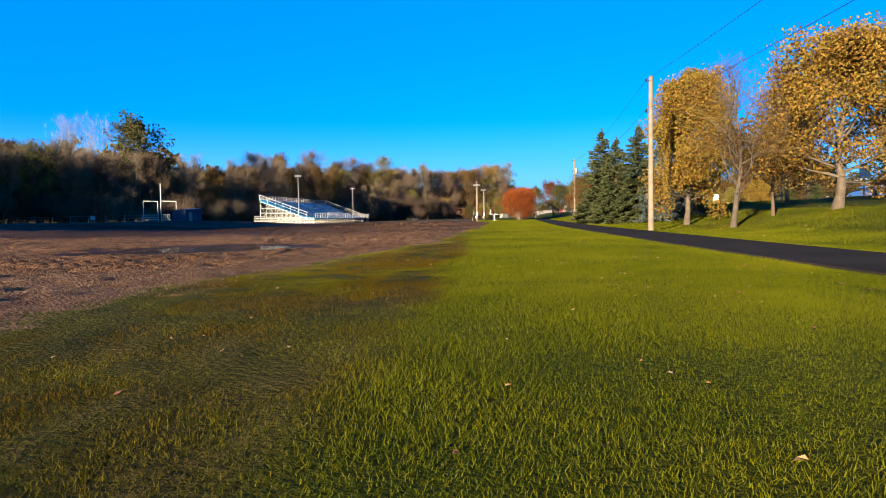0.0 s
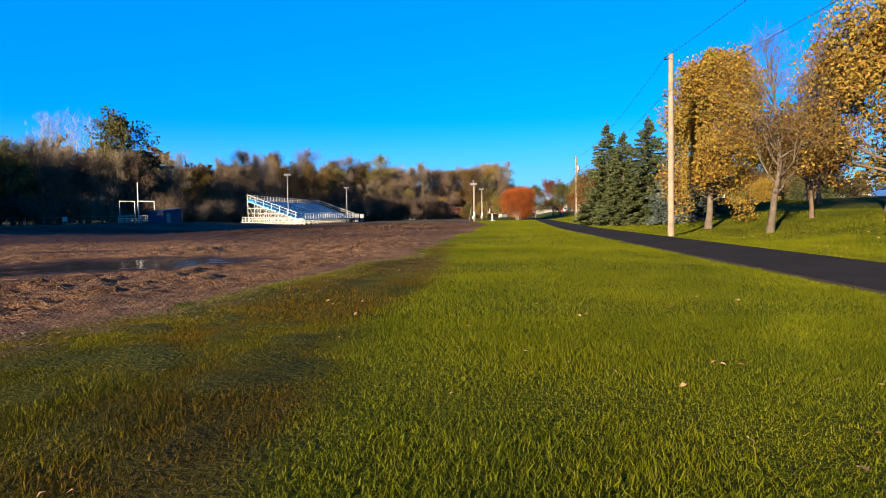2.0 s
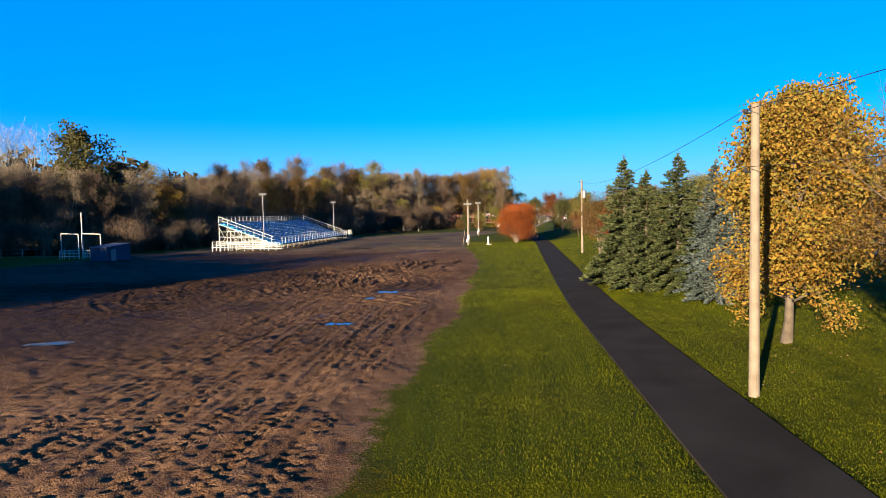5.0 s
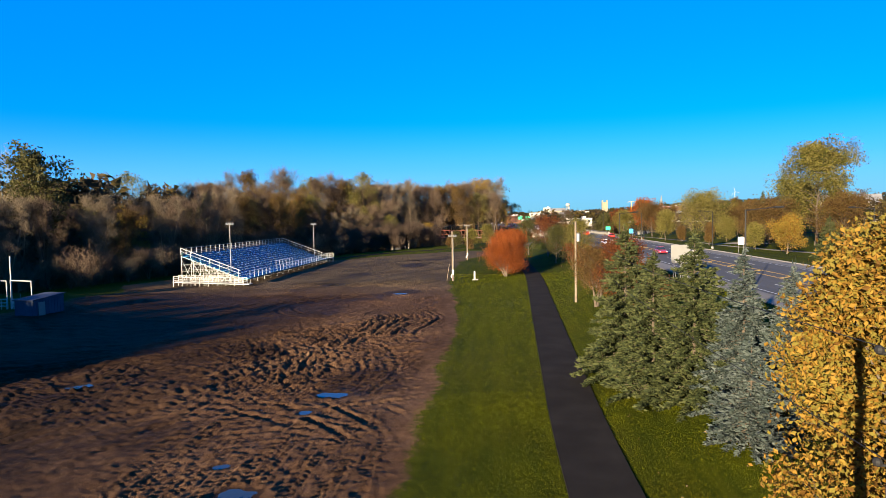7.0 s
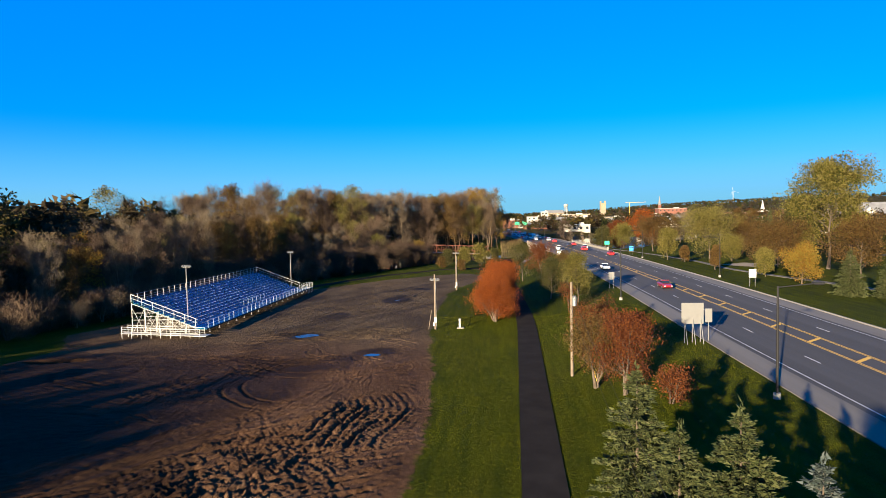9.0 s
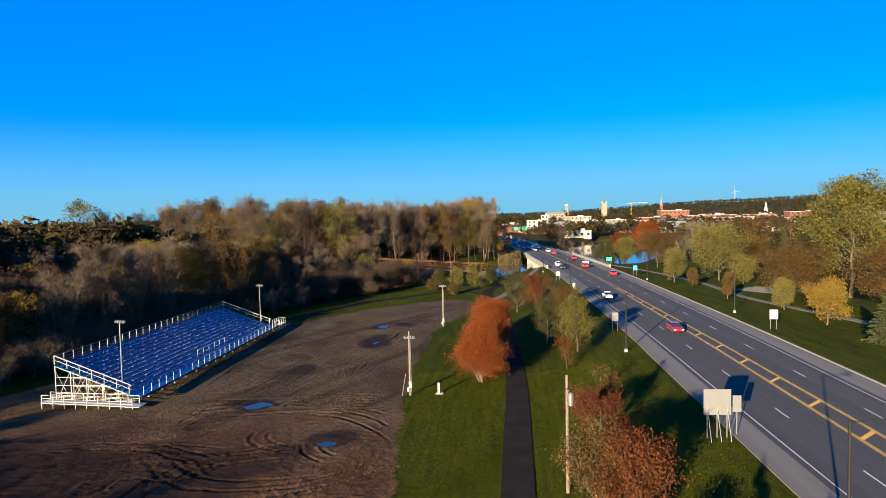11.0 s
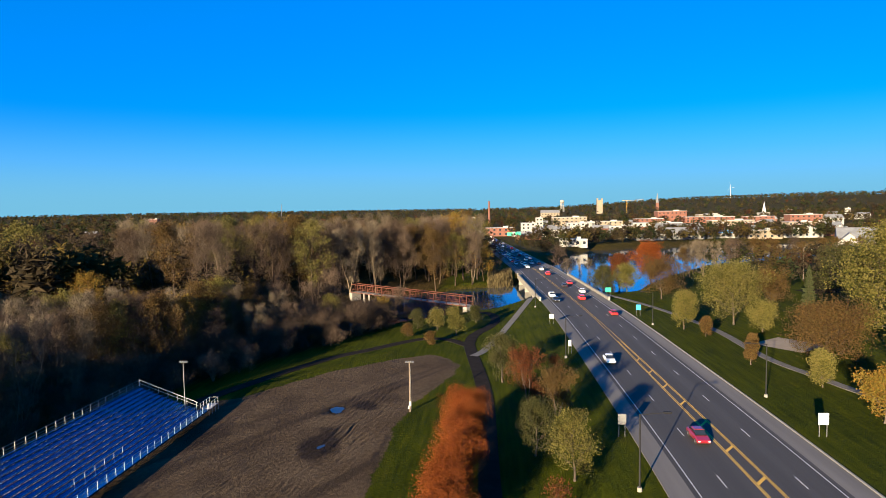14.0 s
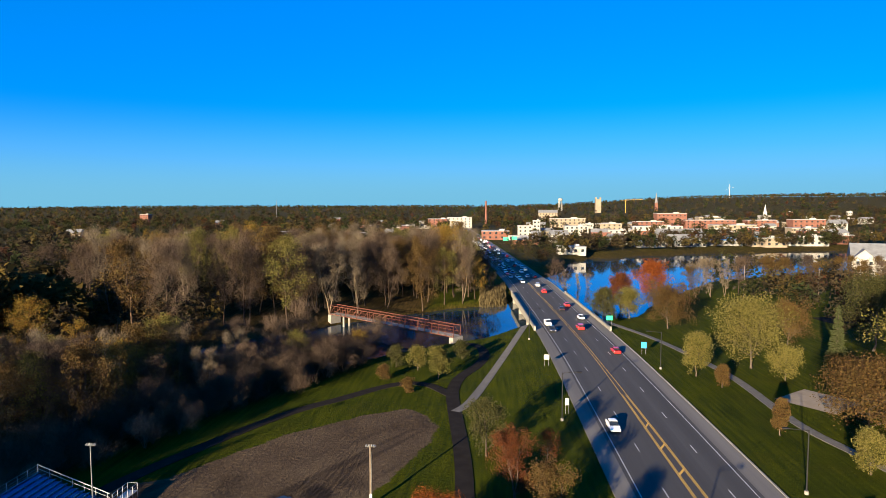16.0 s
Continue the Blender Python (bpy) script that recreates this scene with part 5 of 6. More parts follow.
def street_lamp(x, y, side, h=8.4):
    ob = thing("street_lamp", at_ground(x, y), "black square street lamp with a long single arm", "street lamp", "street lamps along the road")
    part("base", rod(bmesh.new(), (0, 0, 0), (0, 0, 0.5), 0.28, 0.25, 12), M_CONCRETE, ob)
    part("pole", rod(bmesh.new(), (0, 0, 0.4), (0, 0, h), 0.11, 0.08, 8), M_BLACK, ob)
    part("arm", rod(bmesh.new(), (0, 0, h - 0.1), (side * 2.6, 0, h + 0.15), 0.05, 0.045, 8), M_BLACK, ob)
    part("lamp_head", B(((0.85, 0.36, 0.16), (side * 2.9, 0, h + 0.18)), ((0.6, 0.26, 0.06), (side * 2.9, 0, h + 0.08)), bevel=0.03), M_BLACK, ob)
    return ob


for x, y, s in ((24.7, 81.5, 1), (24.4, 137.0, 1), (23.9, 197.0, 1), (22.6, 262.0, 1), (24.0, 24.0, 1), (52.2, 171.0, -1), (50.3, 232.0, -1), (52.4, 110.0, -1), (47.6, 288.0, -1), (51.5, 48.0, -1)):
    street_lamp(x, y, s, 8.6)


def board_sign(name, x, y, w, h, clear, mat, label, back=True, legs=2, turn=0.0, brace=False):
    ob = thing(name, at_ground(x, y, turn), label, "sign")
    part("panel", B(((w, 0.05, h), (0, 0, clear + h / 2)), bevel=0.012), mat, ob)
    for k in range(legs):
        dx = 0 if legs == 1 else -w * 0.36 + w * 0.72 * k / (legs - 1)
        part("leg", B(((0.08, 0.08, clear + h * 0.9), (dx, 0.07, (clear + h * 0.9) / 2)), bevel=0.01), M_SIGN_BACK, ob)
        if brace:
            part("strut", rod(bmesh.new(), (dx, -1.1, 0), (dx, 0, clear + h * 0.3), 0.035, sides=6), M_SIGN_BACK, ob)
    return ob


board_sign("road_sign", 25.0, 102.3, 2.35, 2.3, 2.1, M_SIGN_BACK, "large roadside sign panel seen from its bare metal back", legs=3, brace=True)
board_sign("road_sign", 26.9, 102.9, 0.75, 1.5, 2.2, M_SIGN_BACK, "narrow roadside sign panel with bare metal back", legs=1)
board_sign("road_sign", 25.9, 153.0, 1.1, 1.45, 1.7, M_SIGN_BACK, "roadside sign panel with bare metal back")
board_sign("road_sign", 25.2, 200.5, 0.75, 1.3, 1.6, M_WHITE_STEEL, "narrow white roadside sign on two legs")
board_sign("road_sign", 52.0, 153.6, 1.35, 1.6, 1.7, M_WHITE_STEEL, "blank white roadside sign facing the low sun")
board_sign("road_sign", 24.7, 233.7, 1.2, 1.2, 1.5, M_WHITE_STEEL, "pale roadside sign panel on two legs")
board_sign("direction_sign", 48.3, 281.0, 1.9, 1.4, 2.0, M_GREEN_SIGN, "green direction sign on two legs by the bridge")
board_sign("service_sign", 50.0, 246.0, 1.3, 1.5, 1.6, M_BLUE_SIGN, "blue service sign on two legs beside the kerb")
board_sign("lawn_sign", -58.3, 81.3, 0.7, 0.6, 0.5, M_WHITE_STEEL, "small blank white sign on the grass", legs=2)
board_sign("lawn_sign", 26.3, 46.0, 0.75, 0.9, 1.5, M_WHITE_STEEL, "small white sign by the road verge", legs=1)
board_sign("lawn_sign", 26.4, 21.0, 0.7, 0.9, 1.8, M_WHITE_STEEL, "small white sign by the road verge", legs=1)

# shed, goal frames and low fence at the field's side
ob = thing("shed", pose(-44.9, 82.6, 0.93, 0, 0, 82), "small plank shed in painted-on blue shade with a shallow sloping roof", "shed")
# dark blue of the shaded side, put into the colour of all the boards
M_SHED = material("shade_blue_boards", [(0.018, 0.025, 0.046), (0.026, 0.035, 0.062), (0.038, 0.048, 0.078)], 1.2, 0.85, 0, 0.3, 20)
bm = bmesh.new()
verts = [bm.verts.new(p) for p in ((-1.9, -1.1, -0.1), (1.9, -1.1, -0.1), (1.9, 1.1, -0.1), (-1.9, 1.1, -0.1), (-1.9, -1.1, 1.6), (1.9, -1.1, 1.9), (1.9, 1.1, 1.9), (-1.9, 1.1, 1.6))]
for f in ((3, 2, 1, 0), (0, 1, 5, 4), (1, 2, 6, 5), (2, 3, 7, 6), (3, 0, 4, 7), (4, 5, 6, 7)):
    bm.faces.new([verts[i] for i in f])
part("wall", bm, M_SHED, ob)
for k in range(11):
    part("batten", B(((0.05, 0.03, 1.55), (-1.8 + 0.36 * k, -1.115, 0.77)), bevel=0.005), M_SHED, ob)
part("roof", box(bmesh.new(), (4.1, 2.5, 0.07), (0, 0, 1.8), Matrix.Rotation(radians(-4.5), 4, "Y"), 0.01), M_SHED, ob)
part("door", B(((0.8, 0.04, 1.4), (-0.9, -1.15, 0.65)), bevel=0.01), M_SIGN_BACK, ob)
ob = thing("goal_frame", pose(-50.6, 85.6, 1.0), "white pipe goal frames stored beside a shed", "goal")
for x0, x1, z in ((-2.6, -0.35, 3.15), (0.1, 2.5, 3.1)):
    bm = bmesh.new()
    rod(bm, (x0, 0, -0.1), (x0, 0, z), 0.045)
    rod(bm, (x1, 0, -0.1), (x1, 0, z - 0.1), 0.06)
    rod(bm, (x0, 0, z), (x1, 0, z - 0.1), 0.06)
    part("frame", bm, M_WHITE_STEEL, ob)
part("mast", rod(bmesh.new(), (0.1, 0.1, -0.1), (0.1, 0.1, 5.7), 0.07), M_WHITE_STEEL, ob)
for x0, x1 in ((-2.7, -0.2), (0.3, 1.6)):
    for z in (0.35, 0.7, 1.05):
        part("rail", rod(bmesh.new(), (x0, -0.3, z), (x1, -0.3, z), 0.05, sides=6), M_WHITE_STEEL, ob)
    for x in np.linspace(x0, x1, 5):
        part("rail_post", rod(bmesh.new(), (x, -0.3, -0.1), (x, -0.3, 1.1), 0.04, sides=6), M_WHITE_STEEL, ob)
ob = thing("fence", pose(-70, 90, 1.0), "low dark wire fence along the woods", "fence")
fpost = part_mesh("post", rod(bmesh.new(), (0, 0, -0.2), (0, 0, 1.15), 0.035, sides=6), M_GREY_METAL)
for k in range(14):
    part("post", fpost, None, ob).location = (-22 + 3 * k, 0, float(base_height(-92 + 3 * k, 90)) - 1.0)
for z in (0.15, 0.6, 1.1):
    part("wire", rod(bmesh.new(), (-22, 0, z), (17, 0, z), 0.012, sides=4), M_GREY_METAL, ob)


# ---------------------------------------------------------------- bridges
def road_bridge(y0, y1):
    ob = tagged(new("road_bridge"), "pale concrete road bridge over the river", "bridge")
    ys = np.arange(y0, y1 + 1, 3.0)
    c = road_c(ys)
    n = len(ys)
    for side in (-1, 1):
        o = side * (ROAD_HALF + 0.2)
        v = []
        for dx, z in ((-0.2, ROAD_Z - 1.1), (-0.2, ROAD_Z + 0.95), (0.2, ROAD_Z + 0.95), (0.2, ROAD_Z - 1.1)):
            v.append(np.stack([c + o + dx, ys, np.full(n, z)], -1))
        v = np.stack(v, 1)
        i = np.arange(n * 4).reshape(n, 4)
        f = np.stack([i[:-1], np.roll(i[:-1], -1, 1), np.roll(i[1:], -1, 1), i[1:]], -1).reshape(-1, 4)
        f = np.concatenate([f, i[:1], i[-1:][:, ::-1]])
        part("parapet", mesh_np("parapet", v.reshape(-1, 3), f, M_CONCRETE), None, ob)
        post = part_mesh("end_post", B(((0.55, 0.7, 1.4), (0, 0, 0.2)), bevel=0.03), M_CONCRETE)
        for y in (y0, y1):
            part("end_post", post, None, ob).location = (float(road_c(y)) + o, y, ROAD_Z + 0.4)
        for z in (1.12, 1.3):
            for a, b in zip(ys[:-1:4], ys[4::4]):
                part("rail", rod(bmesh.new(), (float(road_c(a)) + o, a, ROAD_Z + z), (float(road_c(b)) + o, b, ROAD_Z + z), 0.04, sides=6), M_GREY_METAL, ob)
    v = np.stack([np.stack([c + dx, ys, np.full(n, ROAD_Z - dz)], -1) for dx, dz in ((-10.8, 0.15), (-10.8, 1.2), (10.8, 1.2), (10.8, 0.15))], 1)
    i = np.arange(n * 4).reshape(n, 4)
    f = np.stack([i[:-1], np.roll(i[:-1], -1, 1), np.roll(i[1:], -1, 1), i[1:]], -1).reshape(-1, 4)
    part("deck", mesh_np("deck", v.reshape(-1, 3), f, M_CONCRETE), None, ob)
    for y in (y0 + 1, y0 + (y1 - y0) / 3, y0 + 2 * (y1 - y0) / 3, y1 - 1):
        part("pier", B(((21.5, 1.4, 5.2), (float(road_c(y)), y, ROAD_Z - 3.8)), bevel=0.15), M_CONCRETE, ob)
    return ob


road_bridge(274, 349)


def footbridge(a, b, z0, height=3.0, width=3.2):
    a, b = Vector((*a, z0)), Vector((*b, z0))
    length = (b - a).length
    yaw = math.degrees(math.atan2(b.y - a.y, b.x - a.x))
    ob = thing("footbridge", pose(a.x, a.y, a.z, 0, 0, yaw), "rust-coloured steel truss footbridge over the river", "bridge")
    n = 20
    step = length / n
    for s in (-1, 1):
        y = s * width / 2
        for z, w in ((0, 0.24), (height, 0.22), (1.2, 0.1)):
            part("chord", B(((length, w, w), (length / 2, y, z)), bevel=0.01), M_RUSTY, ob)
        for k in range(n + 1):
            part("upright", B(((0.13, 0.13, height), (k * step, y, height / 2))), M_RUSTY, ob)
        for k in range(n):
            p, q = ((k * step, y, 0), ((k + 1) * step, y, height)) if k < n / 2 else ((k * step, y, height), ((k + 1) * step, y, 0))
            part("diagonal", rod(bmesh.new(), p, q, 0.06, sides=4), M_RUSTY, ob)
    for k in range(n + 1):
        part("top_strut", B(((0.12, width, 0.12), (k * step, 0, height))), M_RUSTY, ob)
    part("deck", B(((length, width - 0.3, 0.1), (length / 2, 0, 0.1)), bevel=0.01), M_CONCRETE, ob)
    for x in (0.4, length - 0.4):
        part("abutment", B(((1.6, width + 1.2, 5), (x, 0, -2.65)), bevel=0.1), M_CONCRETE, ob)
    part("pier", rod(bmesh.new(), (length - 7, -1.2, -6), (length - 7, -1.2, -0.1), 0.35, sides=10), M_CONCRETE, ob)
    part("pier", rod(bmesh.new(), (length - 7, 1.2, -6), (length - 7, 1.2, -0.1), 0.35, sides=10), M_CONCRETE, ob)
    return ob


footbridge((2.3, 265.2), (-42.3, 300.3), 1.7)


# ---------------------------------------------------------------- cars
def loft(sections):
    """A closed skin over cross-sections, each a list of points."""
    bm = bmesh.new()
    rings = [[bm.verts.new(p) for p in sec] for sec in sections]
    n = len(rings[0])
    for r, s in zip(rings, rings[1:]):
        for i in range(n):
            bm.faces.new((r[i], r[(i + 1) % n], s[(i + 1) % n], s[i]))
    bm.faces.new(rings[0][::-1])
    bm.faces.new(rings[-1])
    bmesh.ops.recalc_face_normals(bm, faces=bm.faces)
    return bm


def car_paint(name, colour):
    m = plain(name, colour, 0.28, 0.0, 0.6)
    m.node_tree.nodes["Principled BSDF"].inputs["Coat Weight"].default_value = 0.6
    return m


M_TYRE = plain("black_tyre_rubber", (0.015, 0.015, 0.016), 0.85)
M_TAIL = plain("red_tail_lamp", (0.35, 0.01, 0.01), 0.2)


def hull(stations, half):
    """Cross-sections of a car body: (y, low, belt, top, top half-width)."""
    out = []
    for y, low, high, w in stations:
        out.append([(-half * w, y, low + 0.12), (-half * w * 0.9, y, low), (half * w * 0.9, y, low), (half * w, y, low + 0.12), (half * w, y, high - 0.14), (half * w * 0.86, y, high), (-half * w * 0.86, y, high), (-half * w, y, high - 0.14)])
    return loft(out)


def car(kind, mat, label):
    ob = thing("car" if kind != "pickup" else "pickup_truck", Matrix(), label, "car" if kind != "pickup" else "pickup truck", "cars on the road")
    tall = {"sedan": 0.0, "suv": 0.22, "pickup": 0.25}[kind]
    half = 0.91 + (0.06 if tall else 0)
    part("body", hull([(-2.3, 0.42, 0.72 + tall, 0.88), (-2.2, 0.3, 0.92 + tall, 0.97), (-1.4, 0.25, 0.98 + tall, 1.0), (0.9, 0.25, 0.96 + tall, 1.0), (1.2, 0.25, 0.9 + tall, 1.0), (2.1, 0.28, 0.74 + tall, 0.96), (2.3, 0.4, 0.6 + tall, 0.86)], half), mat, ob)
    cab = {"sedan": [(-1.75, 0.95, 1.02, 0.80), (-1.0, 0.95, 1.42, 0.74), (0.1, 0.95, 1.45, 0.74), (1.05, 0.92, 1.0, 0.82)], "suv": [(-2.12, 1.1, 1.2, 0.86), (-1.85, 1.1, 1.7, 0.78), (0.1, 1.1, 1.74, 0.78), (1.1, 1.1, 1.2, 0.84)], "pickup": [(-0.55, 1.15, 1.25, 0.86), (-0.4, 1.15, 1.78, 0.78), (0.5, 1.15, 1.8, 0.78), (1.25, 1.15, 1.22, 0.84)]}[kind]
    part("windows", hull([(y, lo, hi, w) for y, lo, hi, w in cab], half), M_GLASS, ob)
    roof = [s for s in cab if s[2] > 1.35]
    part("roof", hull([(roof[0][0] - 0.05, roof[0][2] - 0.16, roof[0][2] + 0.03, roof[0][3] * 0.98), (roof[-1][0] + 0.1, roof[-1][2] - 0.16, roof[-1][2] + 0.03, roof[-1][3] * 0.98)], half), mat, ob)
    if kind == "pickup":
        part("cargo_bed", B(((1.5, 1.6, 0.06), (0, -1.4, 1.24)), ((0.12, 1.7, 0.22), (-0.86, -1.4, 1.3)), ((0.12, 1.7, 0.22), (0.86, -1.4, 1.3)), ((1.7, 0.1, 0.22), (0, -2.2, 1.3)), bevel=0.02), mat, ob)
    for x in (-half + 0.08, half - 0.08):
        for y in (-1.42, 1.42):
            w = part("wheel", rod(bmesh.new(), (x - 0.12, y, 0.34), (x + 0.12, y, 0.34), 0.34, sides=16), M_TYRE, ob)
            part("rim", rod(bmesh.new(), (x - 0.13, y, 0.34), (x + 0.13, y, 0.34), 0.2, sides=10), M_GREY_METAL, w)
        part("headlight", B(((0.34, 0.1, 0.14), (x * 0.74, 2.26, 0.56 + tall)), bevel=0.03), M_LAMP_GLASS, ob)
        part("tail_light", B(((0.3, 0.08, 0.16), (x * 0.78, -2.28, 0.66 + tall)), bevel=0.03), M_TAIL, ob)
    return ob


PAINTS = {"white": (0.75, 0.75, 0.74), "red": (0.42, 0.018, 0.015), "black": (0.015, 0.016, 0.018), "silver": (0.45, 0.46, 0.47), "blue": (0.03, 0.09, 0.25), "dark red": (0.18, 0.01, 0.015)}
paints = {k: car_paint(k.replace(" ", "_") + "_car_paint", v) for k, v in PAINTS.items()}
first_of = {}
LANES = (-6.1, -2.6, 2.6, 6.1)


def drive(kind, colour, lane, y):
    c = float(road_c(y)) + LANES[lane]
    slope = math.degrees(math.atan2(float(road_c(y)) - float(road_c(y + 4)), 4))
    m = pose(c, y, ROAD_Z + 0.01, 0, 0, slope + (180 if lane < 2 else 0))
    word = {"sedan": "sedan", "suv": "tall estate car", "pickup": "pickup truck"}[kind]
    if (kind, colour) not in first_of:
        first_of[kind, colour] = car(kind, paints[colour], f"{colour} {word} driving on the asphalt road")
        first_of[kind, colour].matrix_basis = m
    else:
        copy_thing(first_of[kind, colour], m)


for kind, colour, lane, y in (("sedan", "white", 0, 193), ("sedan", "dark red", 1, 152), ("sedan", "red", 3, 247), ("suv", "red", 2, 276), ("pickup", "white", 0, 282), ("sedan", "black", 0, 273), ("sedan", "white", 3, 293), ("sedan", "black", 2, 309), ("sedan", "red", 3, 318),
                              ("suv", "red", 2, 352), ("suv", "silver", 2, 372), ("sedan", "white", 1, 384), ("suv", "white", 1, 394), ("sedan", "red", 3, 62), ("sedan", "blue", 2, 70), ("sedan", "silver", 0, 50), ("suv", "black", 1, 34)):
    drive(kind, colour, lane, y)
crng = random.Random(4)
for lane in range(4):
    y = 402 + crng.uniform(0, 9)
    while y < 760:
        drive(crng.choice(("sedan", "sedan", "suv", "pickup")), crng.choice(list(PAINTS)[:5] + ["white", "silver", "white"]), lane, y)
        y += crng.uniform(7.5, 22 if lane < 2 else 34)


# ---------------------------------------------------------------- far woods
def canopy(name, xs, ys, hs, rs, tris, size, tints, label, seed):
    """Many distant trees in one mesh: loose clumps of leaves, each tree with its own colour."""
    rng = np.random.RandomState(seed)
    n = len(xs)
    z0 = base_height(xs, ys)
    d = rng.normal(0, 1, (n, tris, 3))
    d /= np.linalg.norm(d, axis=2, keepdims=True)
    rad = rng.uniform(0.35, 1.0, (n, tris, 1)) ** 0.6
    c = d * rad * np.stack([rs, rs, hs * 0.36], -1)[:, None, :] * rng.uniform(0.85, 1.15, (n, 1, 3))
    c[..., 2] += (z0 + hs * 0.62)[:, None]
    c[..., 0] += xs[:, None]
    c[..., 1] += ys[:, None]
    tri = rng.normal(0, 1, (n, tris, 3, 3)) * size[:, None, None, None]
    tri[..., 2] *= 0.8
    v = c[:, :, None, :] + tri
    f = np.arange(n * tris * 3).reshape(-1, 3)
    tint = np.repeat(np.concatenate([tints, np.ones((n, 1))], 1), tris * 3, 0)
    ob = new(name, mesh_np(name, v.reshape(-1, 3), f, M_FAR, tint=tint))
    return tagged(ob, label, "woods", kind="stuff")


M_FAR = material("distant_autumn_foliage", [(0.6, 0.6, 0.6), (0.85, 0.85, 0.85), (1.0, 1.0, 1.0)], 0.02, 0.9, 0, 0, 0.3, spec=0.1, attr="tint", island=0.35, through_light=0.4)
TONES = np.array([(0.038, 0.028, 0.015), (0.028, 0.022, 0.012), (0.054, 0.040, 0.013), (0.028, 0.029, 0.009), (0.021, 0.027, 0.009), (0.062, 0.043, 0.011), (0.044, 0.019, 0.009)])
TOWN_KEEP = [(40, 760, 130, 110), (285, 850, 190, 190), (-45, 1034, 60, 25), (60, 540, 50, 45), (203, 396, 40, 28)]


def scatter(n, x0, x1, y0, y1, seed, gap_road=22, town=True):
    rng = np.random.RandomState(seed)
    x, y = rng.uniform(x0, x1, n), rng.uniform(y0, y1, n)
    ok = (np.abs(x - road_c(y)) > gap_road) & (river_d(x, y) > 4)
    if town:
        for cx, cy, rx, ry in TOWN_KEEP:
            ok &= ~((np.abs(x - cx) < rx) & (np.abs(y - cy) < ry) & (rng.rand(n) > 0.3))
    return x[ok], y[ok], rng


def far_belt(name, n, box_, tris, hsize, seed, label, weights, west=False, gap_road=22, town=True):
    x, y, rng = scatter(n, *box_, seed, gap_road, town)
    if west:
        ok = (x < woods_x(y) - 45) | (y > 330)
        x, y = x[ok], y[ok]
    k = len(x)
    h = rng.uniform(*hsize, k)
    pick = rng.choice(len(TONES), k, p=np.array(weights) / sum(weights))
    tint = TONES[pick] * rng.uniform(0.7, 1.25, (k, 1))
    return canopy(name, x, y, h, h * rng.uniform(0.24, 0.36, k), tris, h * (0.036 if tris > 60 else 0.085 if tris > 25 else 0.15), tint, label, seed)


# mostly unseen trees to the south-west, heights set so their shadows reach the mud
x, y, rng = scatter(620, -130, -54, -95, 62, 21)
ok = (x < woods_x(y) - 1.5) & ((y < 45) | (x < woods_x(y) - 12))
x, y = x[ok], y[ok]
h = rng.uniform(0.88, 1.08, len(x)) * np.interp(y, [-95, -6, 6, 45, 62], [19.5, 18.5, 14.5, 13.5, 14])
x2, y2, _ = scatter(330, -150, -84, 60, 178, 22)
ok = x2 < woods_x(y2) - 22
x, y, h = np.append(x, x2[ok]), np.append(y, y2[ok]), np.append(h, rng.uniform(14.5, 16.5, ok.sum()))
x3, y3, _ = scatter(120, -200, -96, 150, 290, 23)
ok = x3 < woods_x(y3) - 36
x, y, h = np.append(x, x3[ok]), np.append(y, y3[ok]), np.append(h, rng.uniform(20.5, 25, ok.sum()))
pick = np.append(rng.randint(0, 2, len(x) - ok.sum()), rng.choice((0, 1, 2, 5), ok.sum()))
canopy("woods", x, y, h, h * 0.24, 380, h * 0.042, TONES[pick] * np.where(np.arange(len(x)) < len(x) - ok.sum(), 1.0, 1.35)[:, None], "brown leafless woods along the field's near side", 21)
far_belt("woods", 1500, (-420, -70, -120, 470), 190, (12, 17), 1, "brown leafless woods west of the field", (5, 5, 1.5, 1, 1, 0.8, 0.2), west=True)
far_belt("woods", 700, (-150, 12, 370, 520), 200, (13, 20), 2, "brown and yellow woods beyond the river", (4, 3, 3, 1, 1, 1, 0.3))
far_belt("woods", 520, (95, 420, 140, 420), 170, (10, 16), 3, "brown autumn trees of the far park", (3, 2, 2, 1, 1, 1, 0.6), gap_road=70)
far_belt("woods", 900, (60, 420, 480, 760), 60, (8, 14), 4, "autumn trees along the far bank and town", (3, 2, 2, 2, 2, 1, 1))
far_belt("woods", 210, (28, 120, 400, 640), 110, (5, 11), 9, "bushes and bare trees between river and town", (4, 4, 2, 1, 1, 1, 0.4), gap_road=15, town=False)
far_belt("woods", 330, (90, 480, 590, 690), 90, (6, 11), 10, "trees along the town's river bank", (4, 3, 3, 1, 2, 1, 0.6), town=False)
far_belt("woods", 620, (60, 480, 575, 720), 90, (7, 13), 8, "autumn trees on the far river bank", (3, 3, 3, 1, 2, 1, 0.6))
far_belt("woods", 2600, (-900, 900, 520, 1400), 60, (9, 16), 5, "mixed autumn trees spread through the town", (3, 2, 2, 2, 3, 1, 0.8))
far_belt("woods", 1500, (-900, -150, 0, 600), 40, (12, 18), 6, "mixed autumn trees west of the river", (4, 4, 2, 2, 2, 1, 0.5), west=True)
far_belt("woods", 6000, (-2600, 2600, 1300, 4600), 16, (11, 18), 7, "distant wooded ridge on the horizon", (3, 3, 2, 2, 4, 1, 0.5))

